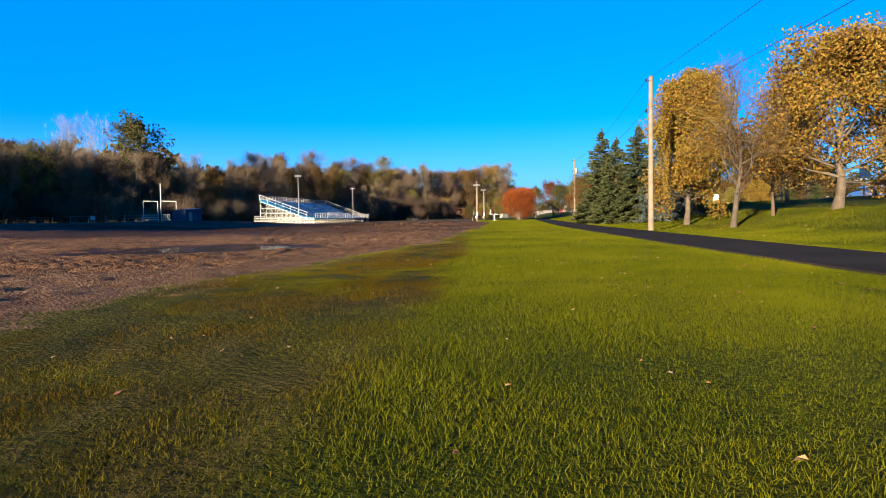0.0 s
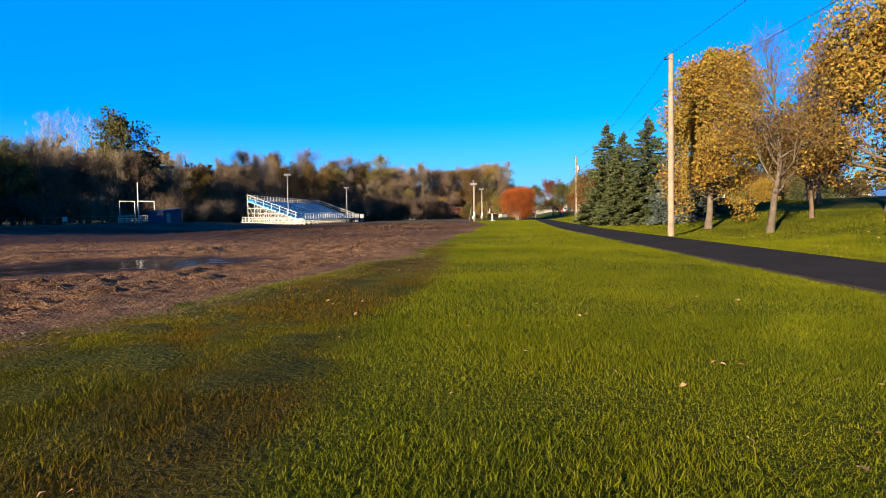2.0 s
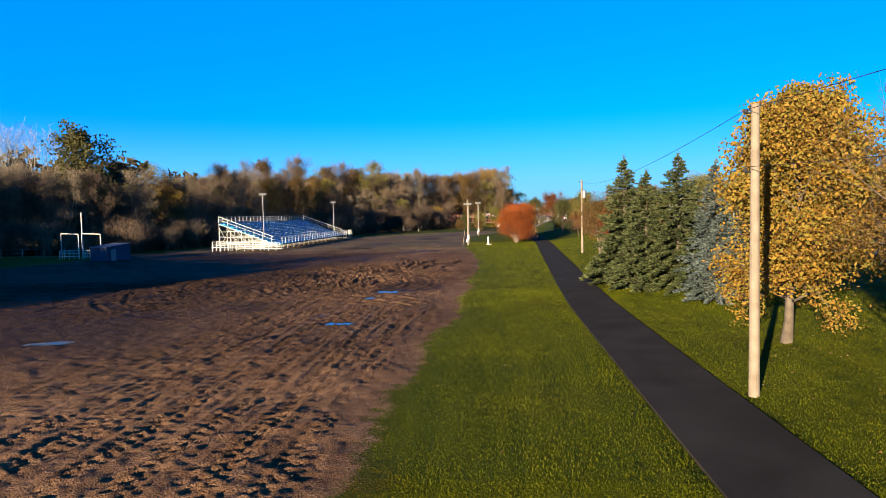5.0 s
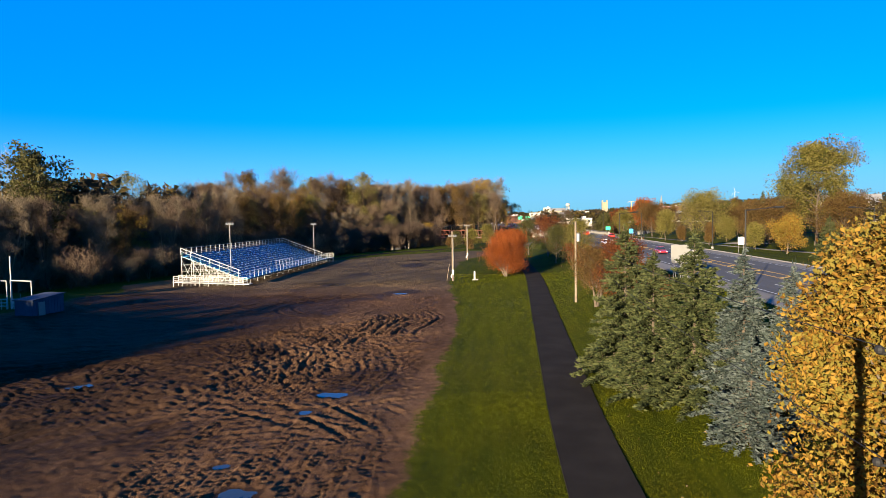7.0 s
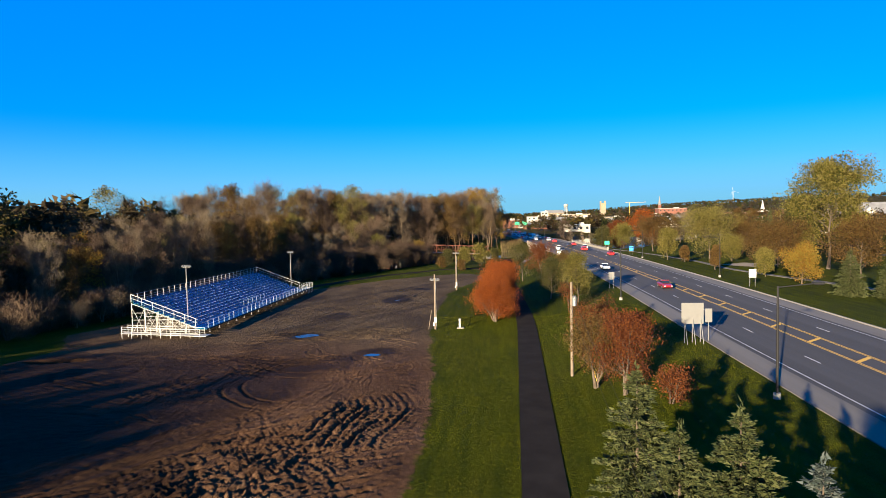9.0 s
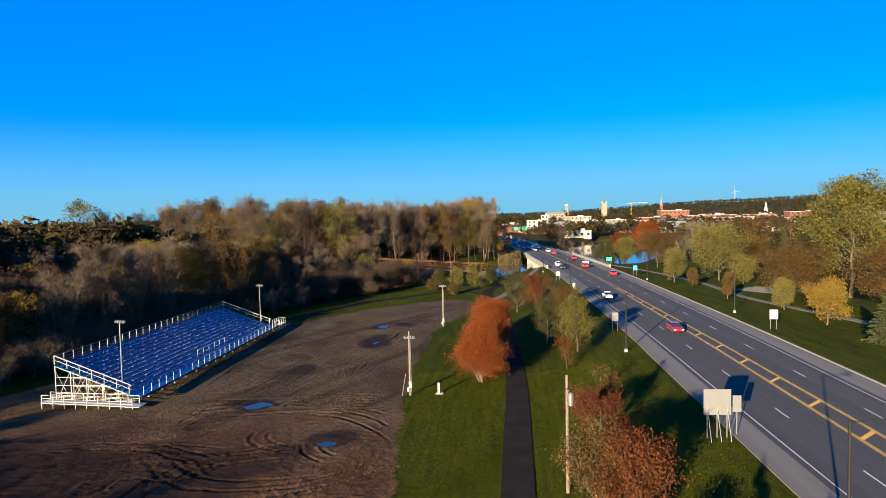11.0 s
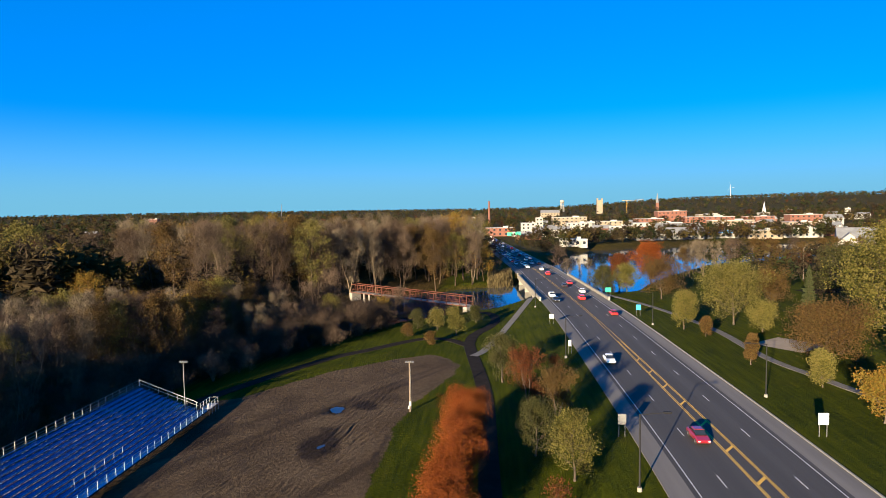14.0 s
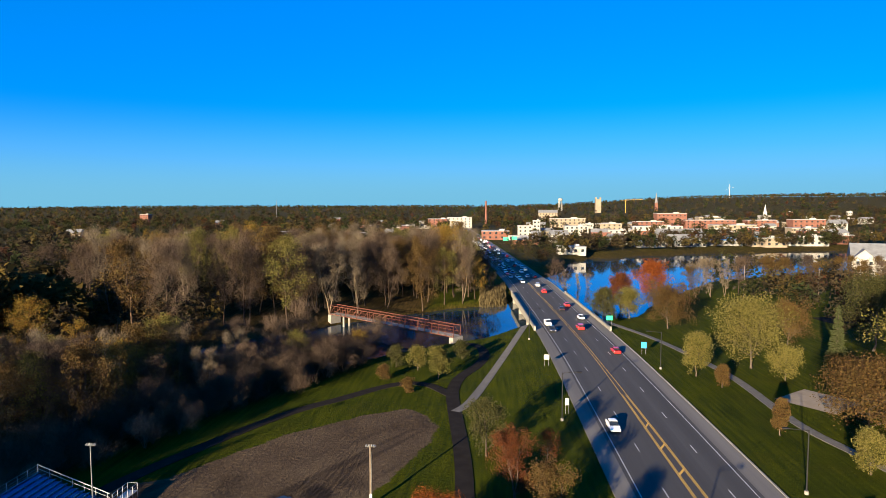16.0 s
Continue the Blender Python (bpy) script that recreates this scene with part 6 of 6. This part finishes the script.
# ---------------------------------------------------------------- town
M_BRICK = material("red_brick", [(0.072, 0.028, 0.0192), (0.108, 0.044, 0.0304), (0.144, 0.064, 0.044)], 0.3, 0.9, 0, 0.1, 3)
M_TAN = material("tan_masonry", [(0.113, 0.0892, 0.0625), (0.155, 0.125, 0.0892), (0.196, 0.161, 0.119)], 0.2, 0.9, 0, 0.1, 3)
M_PALE = material("off_white_render", [(0.173, 0.162, 0.142), (0.22, 0.208, 0.185), (0.266, 0.254, 0.231)], 0.2, 0.85, 0, 0.1, 3)
M_ROOF = material("grey_shingle_roof", [(0.07, 0.0735, 0.0805), (0.105, 0.1085, 0.1155), (0.14, 0.1435, 0.1505)], 0.4, 0.9, 0, 0.2, 6)
M_FLATROOF = material("pale_flat_roof", [(0.18, 0.174, 0.168), (0.252, 0.246, 0.234), (0.3, 0.294, 0.282)], 0.1, 0.9, 0, 0.1, 2)
window_mesh = part_mesh("window", B(((1.5, 0.12, 1.7), (0, 0, 0)), bevel=0.03), M_GLASS)


def building(x, y, w, d, h, mat, label, storeys=3, gable=False, turn=0.0, cols=6, name="town_building", roof=None):
    ob = thing(name, at_ground(x, y, turn), label, "building")
    part("wall", B(((w, d, h + 1), (0, d / 2, h / 2 - 0.5)), bevel=0.05), mat, ob)
    if gable:
        bm = bmesh.new()
        rise = d * 0.36
        pts = [(-w / 2 - 0.4, -0.4, h), (w / 2 + 0.4, -0.4, h), (w / 2 + 0.4, d + 0.4, h), (-w / 2 - 0.4, d + 0.4, h), (-w / 2 - 0.4, d / 2, h + rise), (w / 2 + 0.4, d / 2, h + rise)]
        vs = [bm.verts.new(p) for p in pts]
        for f in ((0, 1, 5, 4), (2, 3, 4, 5), (1, 2, 5), (3, 0, 4), (3, 2, 1, 0)):
            bm.faces.new([vs[i] for i in f])
        part("roof", bm, roof or M_ROOF, ob)
    else:
        part("roof", B(((w + 0.5, d + 0.5, 0.5), (0, d / 2, h + 0.15)), ((w * 0.18, d * 0.2, 1.6), (w * 0.2, d * 0.5, h + 1.1)), bevel=0.05), roof or M_FLATROOF, ob)
    for s in range(storeys):
        for c in range(cols):
            o = part("window", window_mesh, None, ob)
            o.location = (-w / 2 + w * (c + 0.5) / cols, -0.02, h * (s + 0.55) / storeys)
            k = min(1.4, 0.55 * w / cols / 1.5)
            o.scale = (k, 1, min(1.2, 0.55 * h / storeys / 1.7))
    return ob


for x, y, w, d, h, mat, st, co, gable, label in (
        (-62, 1034, 33, 16, 14, M_BRICK, 4, 5, False, "four-storey brick apartment block"), (-30, 1034, 37, 18, 16, M_PALE, 4, 6, False, "four-storey pale apartment block"),
        (68, 805, 8, 8, 18, M_PALE, 4, 2, False, "tall off-white tower block in town"), (58, 806, 22, 15, 12, M_PALE, 3, 4, False, "off-white commercial building in town"),
        (137, 1377, 38, 16, 18, M_TAN, 3, 6, True, "long tan school building on rising ground"), (21, 738, 31, 20, 9, M_BRICK, 2, 5, False, "low red brick commercial building"),
        (50, 728, 34, 14, 4.5, M_PALE, 1, 6, False, "low pale shop building with flat roof"), (135, 1051, 53, 20, 14, M_TAN, 3, 8, False, "long tan downtown building"),
        (115, 817, 27, 16, 11, M_PALE, 3, 5, False, "pale downtown building with flat roof"), (74, 552, 20, 14, 5.5, M_PALE, 1, 4, False, "low grey shop with flat canopy roof"),
        (305, 1100, 46, 24, 20, M_BRICK, 3, 7, False, "large red brick downtown building"), (225, 885, 62, 18, 8, M_PALE, 2, 9, False, "long white riverfront building"),
        (330, 1000, 70, 18, 12, M_BRICK, 3, 9, False, "row of red brick downtown fronts"), (405, 1010, 40, 18, 11, M_BRICK, 3, 5, False, "red brick downtown building with flat roof"), (313, 870, 52, 18, 10, M_TAN, 2, 7, False, "tan masonry downtown building"),
        (205, 725, 44, 16, 6, M_PALE, 2, 6, True, "white riverside building with brown pitched roof"), (258, 722, 22, 14, 5, M_PALE, 1, 4, False, "low white riverside shop"), (331, 842, 28, 14, 8, M_BRICK, 2, 4, False, "brown brick building with flat roof"),
        (362, 800, 30, 16, 9, M_TAN, 2, 5, False, "tan masonry building with flat roof"), (285, 715, 30, 10, 4.5, M_PALE, 1, 4, False, "low white shop with blue roof"), (418, 905, 40, 18, 15, M_BRICK, 3, 6, False, "red brick building with pale trim"),
        (452, 900, 20, 14, 10, M_PALE, 2, 3, True, "pale house with steep grey roof"), (-109, 414, 24, 12, 3.2, M_PALE, 1, 5, False, "long low white building among woods"), (-145, 338, 14, 9, 4, M_BRICK, 1, 3, True, "red barn-like shed among bare trees"),
        (-77, 502, 10, 8, 4.5, M_PALE, 1, 2, True, "small white house among trees"), (-110, 1010, 70, 20, 5, M_PALE, 1, 9, False, "low pale shopping strip along the road"), (395, 1180, 44, 18, 11, M_TAN, 2, 6, False, "tan building on the wooded hillside"),
        (180, 960, 34, 16, 9, M_TAN, 2, 5, False, "tan downtown building with flat roof"), (240, 985, 40, 16, 11, M_BRICK, 3, 6, False, "red brick downtown building with flat roof"), (160, 800, 24, 14, 7, M_PALE, 2, 4, False, "pale riverside building with flat roof"), (150, 624, 24, 12, 5, M_PALE, 1, 5, False, "low white riverside shop with flat roof"), (184, 636, 32, 13, 6, M_PALE, 2, 6, True, "white riverside building with grey pitched roof"), (220, 648, 28, 12, 5, M_PALE, 1, 5, False, "low white riverside shop with blue roof"), (254, 642, 30, 14, 7, M_TAN, 2, 5, False, "tan riverside building with flat roof"), (292, 652, 34, 14, 8, M_PALE, 2, 6, False, "pale riverside building with flat roof"), (330, 668, 26, 14, 8, M_BRICK, 2, 5, False, "red brick riverside building with flat roof"), (120, 648, 22, 12, 5, M_TAN, 1, 4, False, "low tan riverside shop with flat roof"), (-190, 700, 16, 12, 6, M_PALE, 2, 3, True, "white house among autumn trees"), (-663, 1272, 17, 14, 18, M_BRICK, 4, 3, False, "distant brick tower block")):
    building(x, y, w, d, h, mat, label, st, gable, 0, co, roof=M_BLUE_SIGN if "blue roof" in label else None)
hrng = random.Random(12)
for k in range(75):
    zone = hrng.choice(((150, 470, 700, 1020), (150, 470, 740, 1150), (40, 140, 600, 1000), (-130, -20, 560, 1000), (-500, 0, 700, 1500), (300, 800, 1000, 1500)))
    x, y = hrng.uniform(zone[0], zone[1]), hrng.uniform(zone[2], zone[3])
    if abs(x - float(road_c(y))) < 26 or float(river_d(np.array([x]), np.array([y]))[0]) < 8:
        continue
    pitched = hrng.random() < 0.5
    mat, word = hrng.choice(((M_PALE, "pale"), (M_TAN, "tan"), (M_BRICK, "brick"), (M_PALE, "white")))
    w, d = hrng.uniform(9, 24), hrng.uniform(8, 13)
    building(x, y, w, d, hrng.uniform(3.5, 8), mat, f"small {word} town house with grey pitched roof" if pitched else f"small {word} town shop with flat roof", hrng.choice((1, 2)), pitched, hrng.uniform(-20, 20), 3)
house = building(203, 396, 34, 20, 10.5, M_PALE, "large white apartment house with grey gabled roofs", 3, True, -24, 9, "apartment_house")
for gx in (-12.0, 8.0):
    bm = bmesh.new()
    pts = [(gx - 5, -2.4, -0.5), (gx + 5, -2.4, -0.5), (gx + 5, -2.4, 10.5), (gx, -2.4, 15.0), (gx - 5, -2.4, 10.5), (gx - 5, 8, -0.5), (gx + 5, 8, -0.5), (gx + 5, 8, 10.5), (gx, 8, 15.0), (gx - 5, 8, 10.5)]
    vs = [bm.verts.new(p) for p in pts]
    for f in ((0, 1, 2, 3, 4), (0, 4, 9, 5), (1, 6, 7, 2), (5, 9, 8, 7, 6)):
        bm.faces.new([vs[i] for i in f])
    part("gable_wall", bm, M_PALE, house)
    for s in (-1, 1):
        a = math.atan2(4.5, 5)
        part("gable_roof", box(bmesh.new(), (7.3, 11.2, 0.25), (gx + s * 2.6, 2.9, 12.85), Matrix.Rotation(s * a, 4, "Y"), 0.03), M_ROOF, house)
    for st in range(3):
        for c in (-2.6, 0, 2.6):
            o = part("window", window_mesh, None, house)
            o.location, o.scale = (gx + c, -2.45, 2.2 + 3.3 * st), (0.9, 1, 0.95)


def tower(x, y, label, pieces, name):
    ob = thing(name, at_ground(x, y), label, "tower")
    for pname, bm, mat in pieces:
        part(pname, bm, mat, ob)
    return ob


tower(10, 1126, "tall slim brick chimney above town", [("shaft", rod(bmesh.new(), (0, 0, -1), (0, 0, 42), 2.2, 1.3, 12), M_BRICK)], "chimney")
legs = bmesh.new()
for k in range(6):
    a = k * math.pi / 3
    rod(legs, (9 * math.cos(a), 9 * math.sin(a), -2), (6 * math.cos(a), 6 * math.sin(a), 38), 0.9, sides=6)
tank = bmesh.new()
bmesh.ops.create_uvsphere(tank, u_segments=16, v_segments=10, radius=9, matrix=Matrix.Translation((0, 0, 43)) @ Matrix.Diagonal((1, 1, 0.72, 1)))
tower(300, 2560, "pale steel water tower on legs", [("legs", legs, M_PALE), ("tank", tank, M_PALE)], "water_tower")
crown = B(((17, 17, 44), (0, 0, 21)))
for sx in (-7, 7):
    for sy in (-7, 7):
        box(crown, (2.6, 2.6, 7), (sx, sy, 46))
tower(366, 2106, "square tan stone tower with corner pinnacles", [("tower", crown, M_TAN)], "stone_tower")
tower(541, 2080, "dark slender church steeple", [("tower", B(((8, 8, 26), (0, 0, 12))), M_BRICK), ("spire", rod(bmesh.new(), (0, 0, 25), (0, 0, 56), 5, 0.2, 8), M_ROOF)], "church_steeple")
tower(512, 1249, "white church with a pointed steeple", [("nave", B(((14, 24, 10), (4, 12, 4.5)), bevel=0.1), M_PALE), ("tower", B(((5, 5, 16), (0, 0, 7)), bevel=0.1), M_WHITE_STEEL), ("spire", rod(bmesh.new(), (0, 0, 15), (0, 0, 30), 3.0, 0.1, 8), M_WHITE_STEEL)], "church")
blades = bmesh.new()
for k in range(3):
    a = radians(90 + 120 * k + 14)
    rod(blades, (0, -2, 62), (30 * math.cos(a), -2, 62 + 30 * math.sin(a)), 0.8, 0.2, 6)
tower(1375, 3700, "white wind turbine far on the ridge", [("mast", rod(bmesh.new(), (0, 0, -5), (0, 0, 62), 1.7, 1.0, 12), M_WHITE_STEEL), ("rotor", blades, M_WHITE_STEEL)], "wind_turbine")
tower(-560, 1750, "thin dark radio mast on the horizon", [("mast", rod(bmesh.new(), (0, 0, -2), (0, 0, 48), 0.8, 0.5, 6), M_GREY_METAL)], "radio_mast")
jib = rod(bmesh.new(), (0, 0, -2), (0, 0, 40), 0.6, 0.6, 4)
rod(jib, (-14, 0, 38.5), (50, 0, 40), 0.45, 0.3, 4)
tower(425, 1980, "tower crane with a long jib", [("frame", jib, M_YELLOW_LINE)], "tower_crane")
for x, y in ((116.3, 351), (139, 338), (92, 372)):
    utility_pole(x, y, 13, "wooden utility pole in the park")
for x, y, w, h in ((28, 640, 5, 3), (36, 655, 5, 3)):
    board_sign("direction_sign", x, y, w, h, 5.0, M_GREEN_SIGN, "large green overhead direction sign")


# ---------------------------------------------------------------- grass and fallen leaves
def grass_blades(n, x0, x1, y0, y1, seed, power=1.0, height=(0.03, 0.075), width=0.006, feather=0.0):
    rng = np.random.RandomState(seed)
    x = rng.uniform(x0, x1, n)
    y = y0 + (y1 - y0) * rng.rand(n) ** power
    d = dirt_amount(x, y)
    worn = thin_turf(x, y)
    sown = smooth01(y0, y0 + feather, y) if feather else np.ones(n)
    ok = (rng.rand(n) < sown) & (d < 0.4 * rng.rand(n)) & (rng.rand(n) > worn * np.clip(0.22 + 1.2 * fbm(x, y, 0.5, 3, 41), 0, 0.88)) & (np.abs(x - trail_c(y)) > 1.4) & (fbm(x, y, 1.3, 2, 51) > -0.75) & (np.abs(x - road_c(y)) > ROAD_HALF + 0.4)
    x, y, d, worn = x[ok], y[ok], d[ok], worn[ok]
    n = len(x)
    z = base_height(x, y)
    z = z + 0.035 * fbm(x, y, 0.3, 3, 8) * (np.abs(x - trail_c(y)) > 2.4) * (1 - smooth01(-0.5, 1.6, d))
    a = rng.uniform(0, 2 * np.pi, n)
    h = rng.uniform(*height, n) * (0.75 + 0.45 * fbm(x, y, 0.8, 3, 61)) * (1 - 0.35 * smooth01(-3, 0, d))
    w = width * rng.uniform(0.7, 1.4, n)
    lean = rng.normal(0, 0.55, (2, n)) * h
    base = np.stack([x, y, z - 0.005], -1)
    side = np.stack([np.cos(a) * w, np.sin(a) * w, 0 * w], -1)
    tip = base + np.stack([lean[0], lean[1], h], -1)
    dry = np.clip(worn * (0.76 + 0.9 * fbm(x, y, 0.9, 3, 63)) + 0.35 * smooth01(0.2, 0.6, fbm(x, y, 0.35, 3, 64)), 0, 1)[:, None]
    tint = (1 - dry) * np.array([[1.0, 1.0, 1.0]]) + dry * np.array([[0.80, 0.46, 1.0]])
    tint = np.repeat(np.concatenate([tint, np.ones((n, 1))], 1), 3, 0)
    return np.stack([base - side, base + side, tip], 1).reshape(-1, 3), tint


sward = [grass_blades(470000, -5.2, 5.8, -1.9, 9.5, 4, 1.05, (0.024, 0.058), 0.0022), grass_blades(260000, -9, 9, 1, 15, 1, 1.0, (0.03, 0.065), 0.0032, 3.0),
         grass_blades(360000, -6, 12, 4, 26, 2, 1.1, (0.035, 0.075), 0.0048, 6.0), grass_blades(250000, -5, 18, 16, 58, 5, 1.1, (0.045, 0.09), 0.0085, 10.0), grass_blades(180000, -5, 26, 44, 132, 3, 1.1, (0.06, 0.11), 0.015, 14.0)]
v, tint = np.concatenate([q[0] for q in sward]), np.concatenate([q[1] for q in sward])
tagged(new("grass", mesh_np("grass", v, np.arange(len(v)).reshape(-1, 3), M_GRASS_BLADE, tint=tint)), "short mown green grass with dry patches", "grass", kind="stuff")


def litter(n, x0, x1, y0, y1, size, seed):
    rng = np.random.RandomState(seed)
    x, y = rng.uniform(x0, x1, n), rng.uniform(y0, y1, n)
    ok = (dirt_amount(x, y) < 0) & (np.abs(x - trail_c(y)) > 1.3)
    x, y = x[ok], y[ok]
    n = len(x)
    c = np.stack([x, y, base_height(x, y) + rng.uniform(0.02, 0.05, n)], -1)
    a = rng.uniform(0, 6.28, n)
    s = size * rng.uniform(0.5, 1.5, n)
    u = np.stack([np.cos(a) * s, np.sin(a) * s, rng.normal(0, 0.25, n) * s], -1)
    w = np.stack([-np.sin(a) * s, np.cos(a) * s, rng.normal(0, 0.25, n) * s], -1) * 0.62
    up = np.stack([0 * s, 0 * s, s * rng.uniform(0.2, 0.6, n)], -1)
    vv = np.stack([c - u, c - u * 0.2 - w + up, c + u * 0.7 - w * 0.5 + up * 0.4, c + u, c + u * 0.6 + w * 0.6 + up, c - u * 0.3 + w + up * 0.3], 1)
    return vv.reshape(-1, 3), np.arange(6 * n).reshape(n, 6)


parts_v, parts_f, total = [], [], 0
for args in ((90, -6, 8, -1, 10, 0.022, 3), (300, -7, 14, 4, 45, 0.026, 4), (380, 8, 24, 18, 60, 0.045, 5)):
    lv, lf = litter(*args)
    parts_v.append(lv)
    parts_f.append(lf + total)
    total += len(lv)
tagged(new("fallen_leaves", mesh_np("fallen_leaves", np.concatenate(parts_v), np.concatenate(parts_f), M_FALLEN)), "dry pale leaves scattered on the grass", "leaves", kind="stuff")
# the larger fallen leaves, each curled in its own way
leaf_rng = random.Random(8)
bm = bmesh.new()
outline = [(0, -1.0, 0), (0.45, -0.55, 0.12), (0.95, -0.35, 0.3), (0.6, 0.05, 0.1), (0.85, 0.55, 0.34), (0.3, 0.45, 0.06), (0, 1.0, 0.22), (-0.3, 0.45, 0.06), (-0.85, 0.55, 0.3), (-0.6, 0.05, 0.1), (-0.95, -0.35, 0.34), (-0.45, -0.55, 0.12)]
ring = [bm.verts.new(p) for p in outline]
mid_v = bm.verts.new((0, 0, -0.04))
for i in range(12):
    bm.faces.new((ring[i], ring[(i + 1) % 12], mid_v))
leaf_mesh = part_mesh("fallen_leaf", bm, M_FALLEN)
M_FALLEN.node_tree.nodes["Principled BSDF"].inputs["Roughness"].default_value = 0.8
for k in range(24):
    x, y = leaf_rng.uniform(-4.5, 5.5), 0.2 + 11 * leaf_rng.random() ** 1.4
    if float(dirt_amount(np.array([x]), np.array([y]))[0]) > -0.2 or abs(x - float(trail_c(y))) < 1.5:
        continue
    o = tagged(new("fallen_leaf", leaf_mesh), "dry curled maple leaf lying on the grass", "leaf", "fallen leaves")
    s = leaf_rng.uniform(0.02, 0.034)
    o.matrix_basis = pose(x, y, float(base_height(x, y)) + 0.045, leaf_rng.uniform(-25, 25), leaf_rng.uniform(-25, 25), leaf_rng.uniform(0, 360)) @ Matrix.Diagonal((s, s, s, 1))


# straw and wood chips trodden into the mud
def chips(n, x0, x1, y0, y1, size, seed):
    rng = np.random.RandomState(seed)
    x, y = rng.uniform(x0, x1, n), y0 + (y1 - y0) * rng.rand(n) ** 1.5
    ok = (dirt_amount(x, y) > -1.0) & (puddle_depth(x, y) < -0.3) & (fbm(x, y, 0.3, 3, 91) > -0.15)
    x, y = x[ok], y[ok]
    n = len(x)
    c = np.stack([x, y, surface_height(x, y) + 0.012], -1)
    a, ln = rng.uniform(0, 6.28, n), size * rng.uniform(0.5, 1.6, n)
    u = np.stack([np.cos(a) * ln, np.sin(a) * ln, rng.normal(0, 0.35, n) * ln], -1)
    w = np.stack([-np.sin(a), np.cos(a), 0 * a], -1) * (size * 0.22)
    up = np.array([[0, 0, 0.25 * size]])
    vv = np.stack([c - u - w, c + u - w, c + u + w, c - u + w, c + up], 1).reshape(-1, 3)
    k = 5 * np.arange(n)[:, None, None]
    return vv, (np.array([[0, 1, 4], [1, 2, 4], [2, 3, 4], [3, 0, 4]])[None] + k).reshape(-1, 3)


vv, ff = chips(52000, -22, -2.5, 5, 60, 0.016, 17)
M_CHIP = material("straw_and_wood_chips", [(0.04, 0.022, 0.011), (0.075, 0.043, 0.022), (0.115, 0.069, 0.036), (0.17, 0.115, 0.066)], 0.5, 0.9, 0, 0, 2, island=1.0)
tagged(new("wood_chips", mesh_np("wood_chips", vv, ff, M_CHIP)), "straw and wood chips trodden into the mud", "wood chips", kind="stuff")
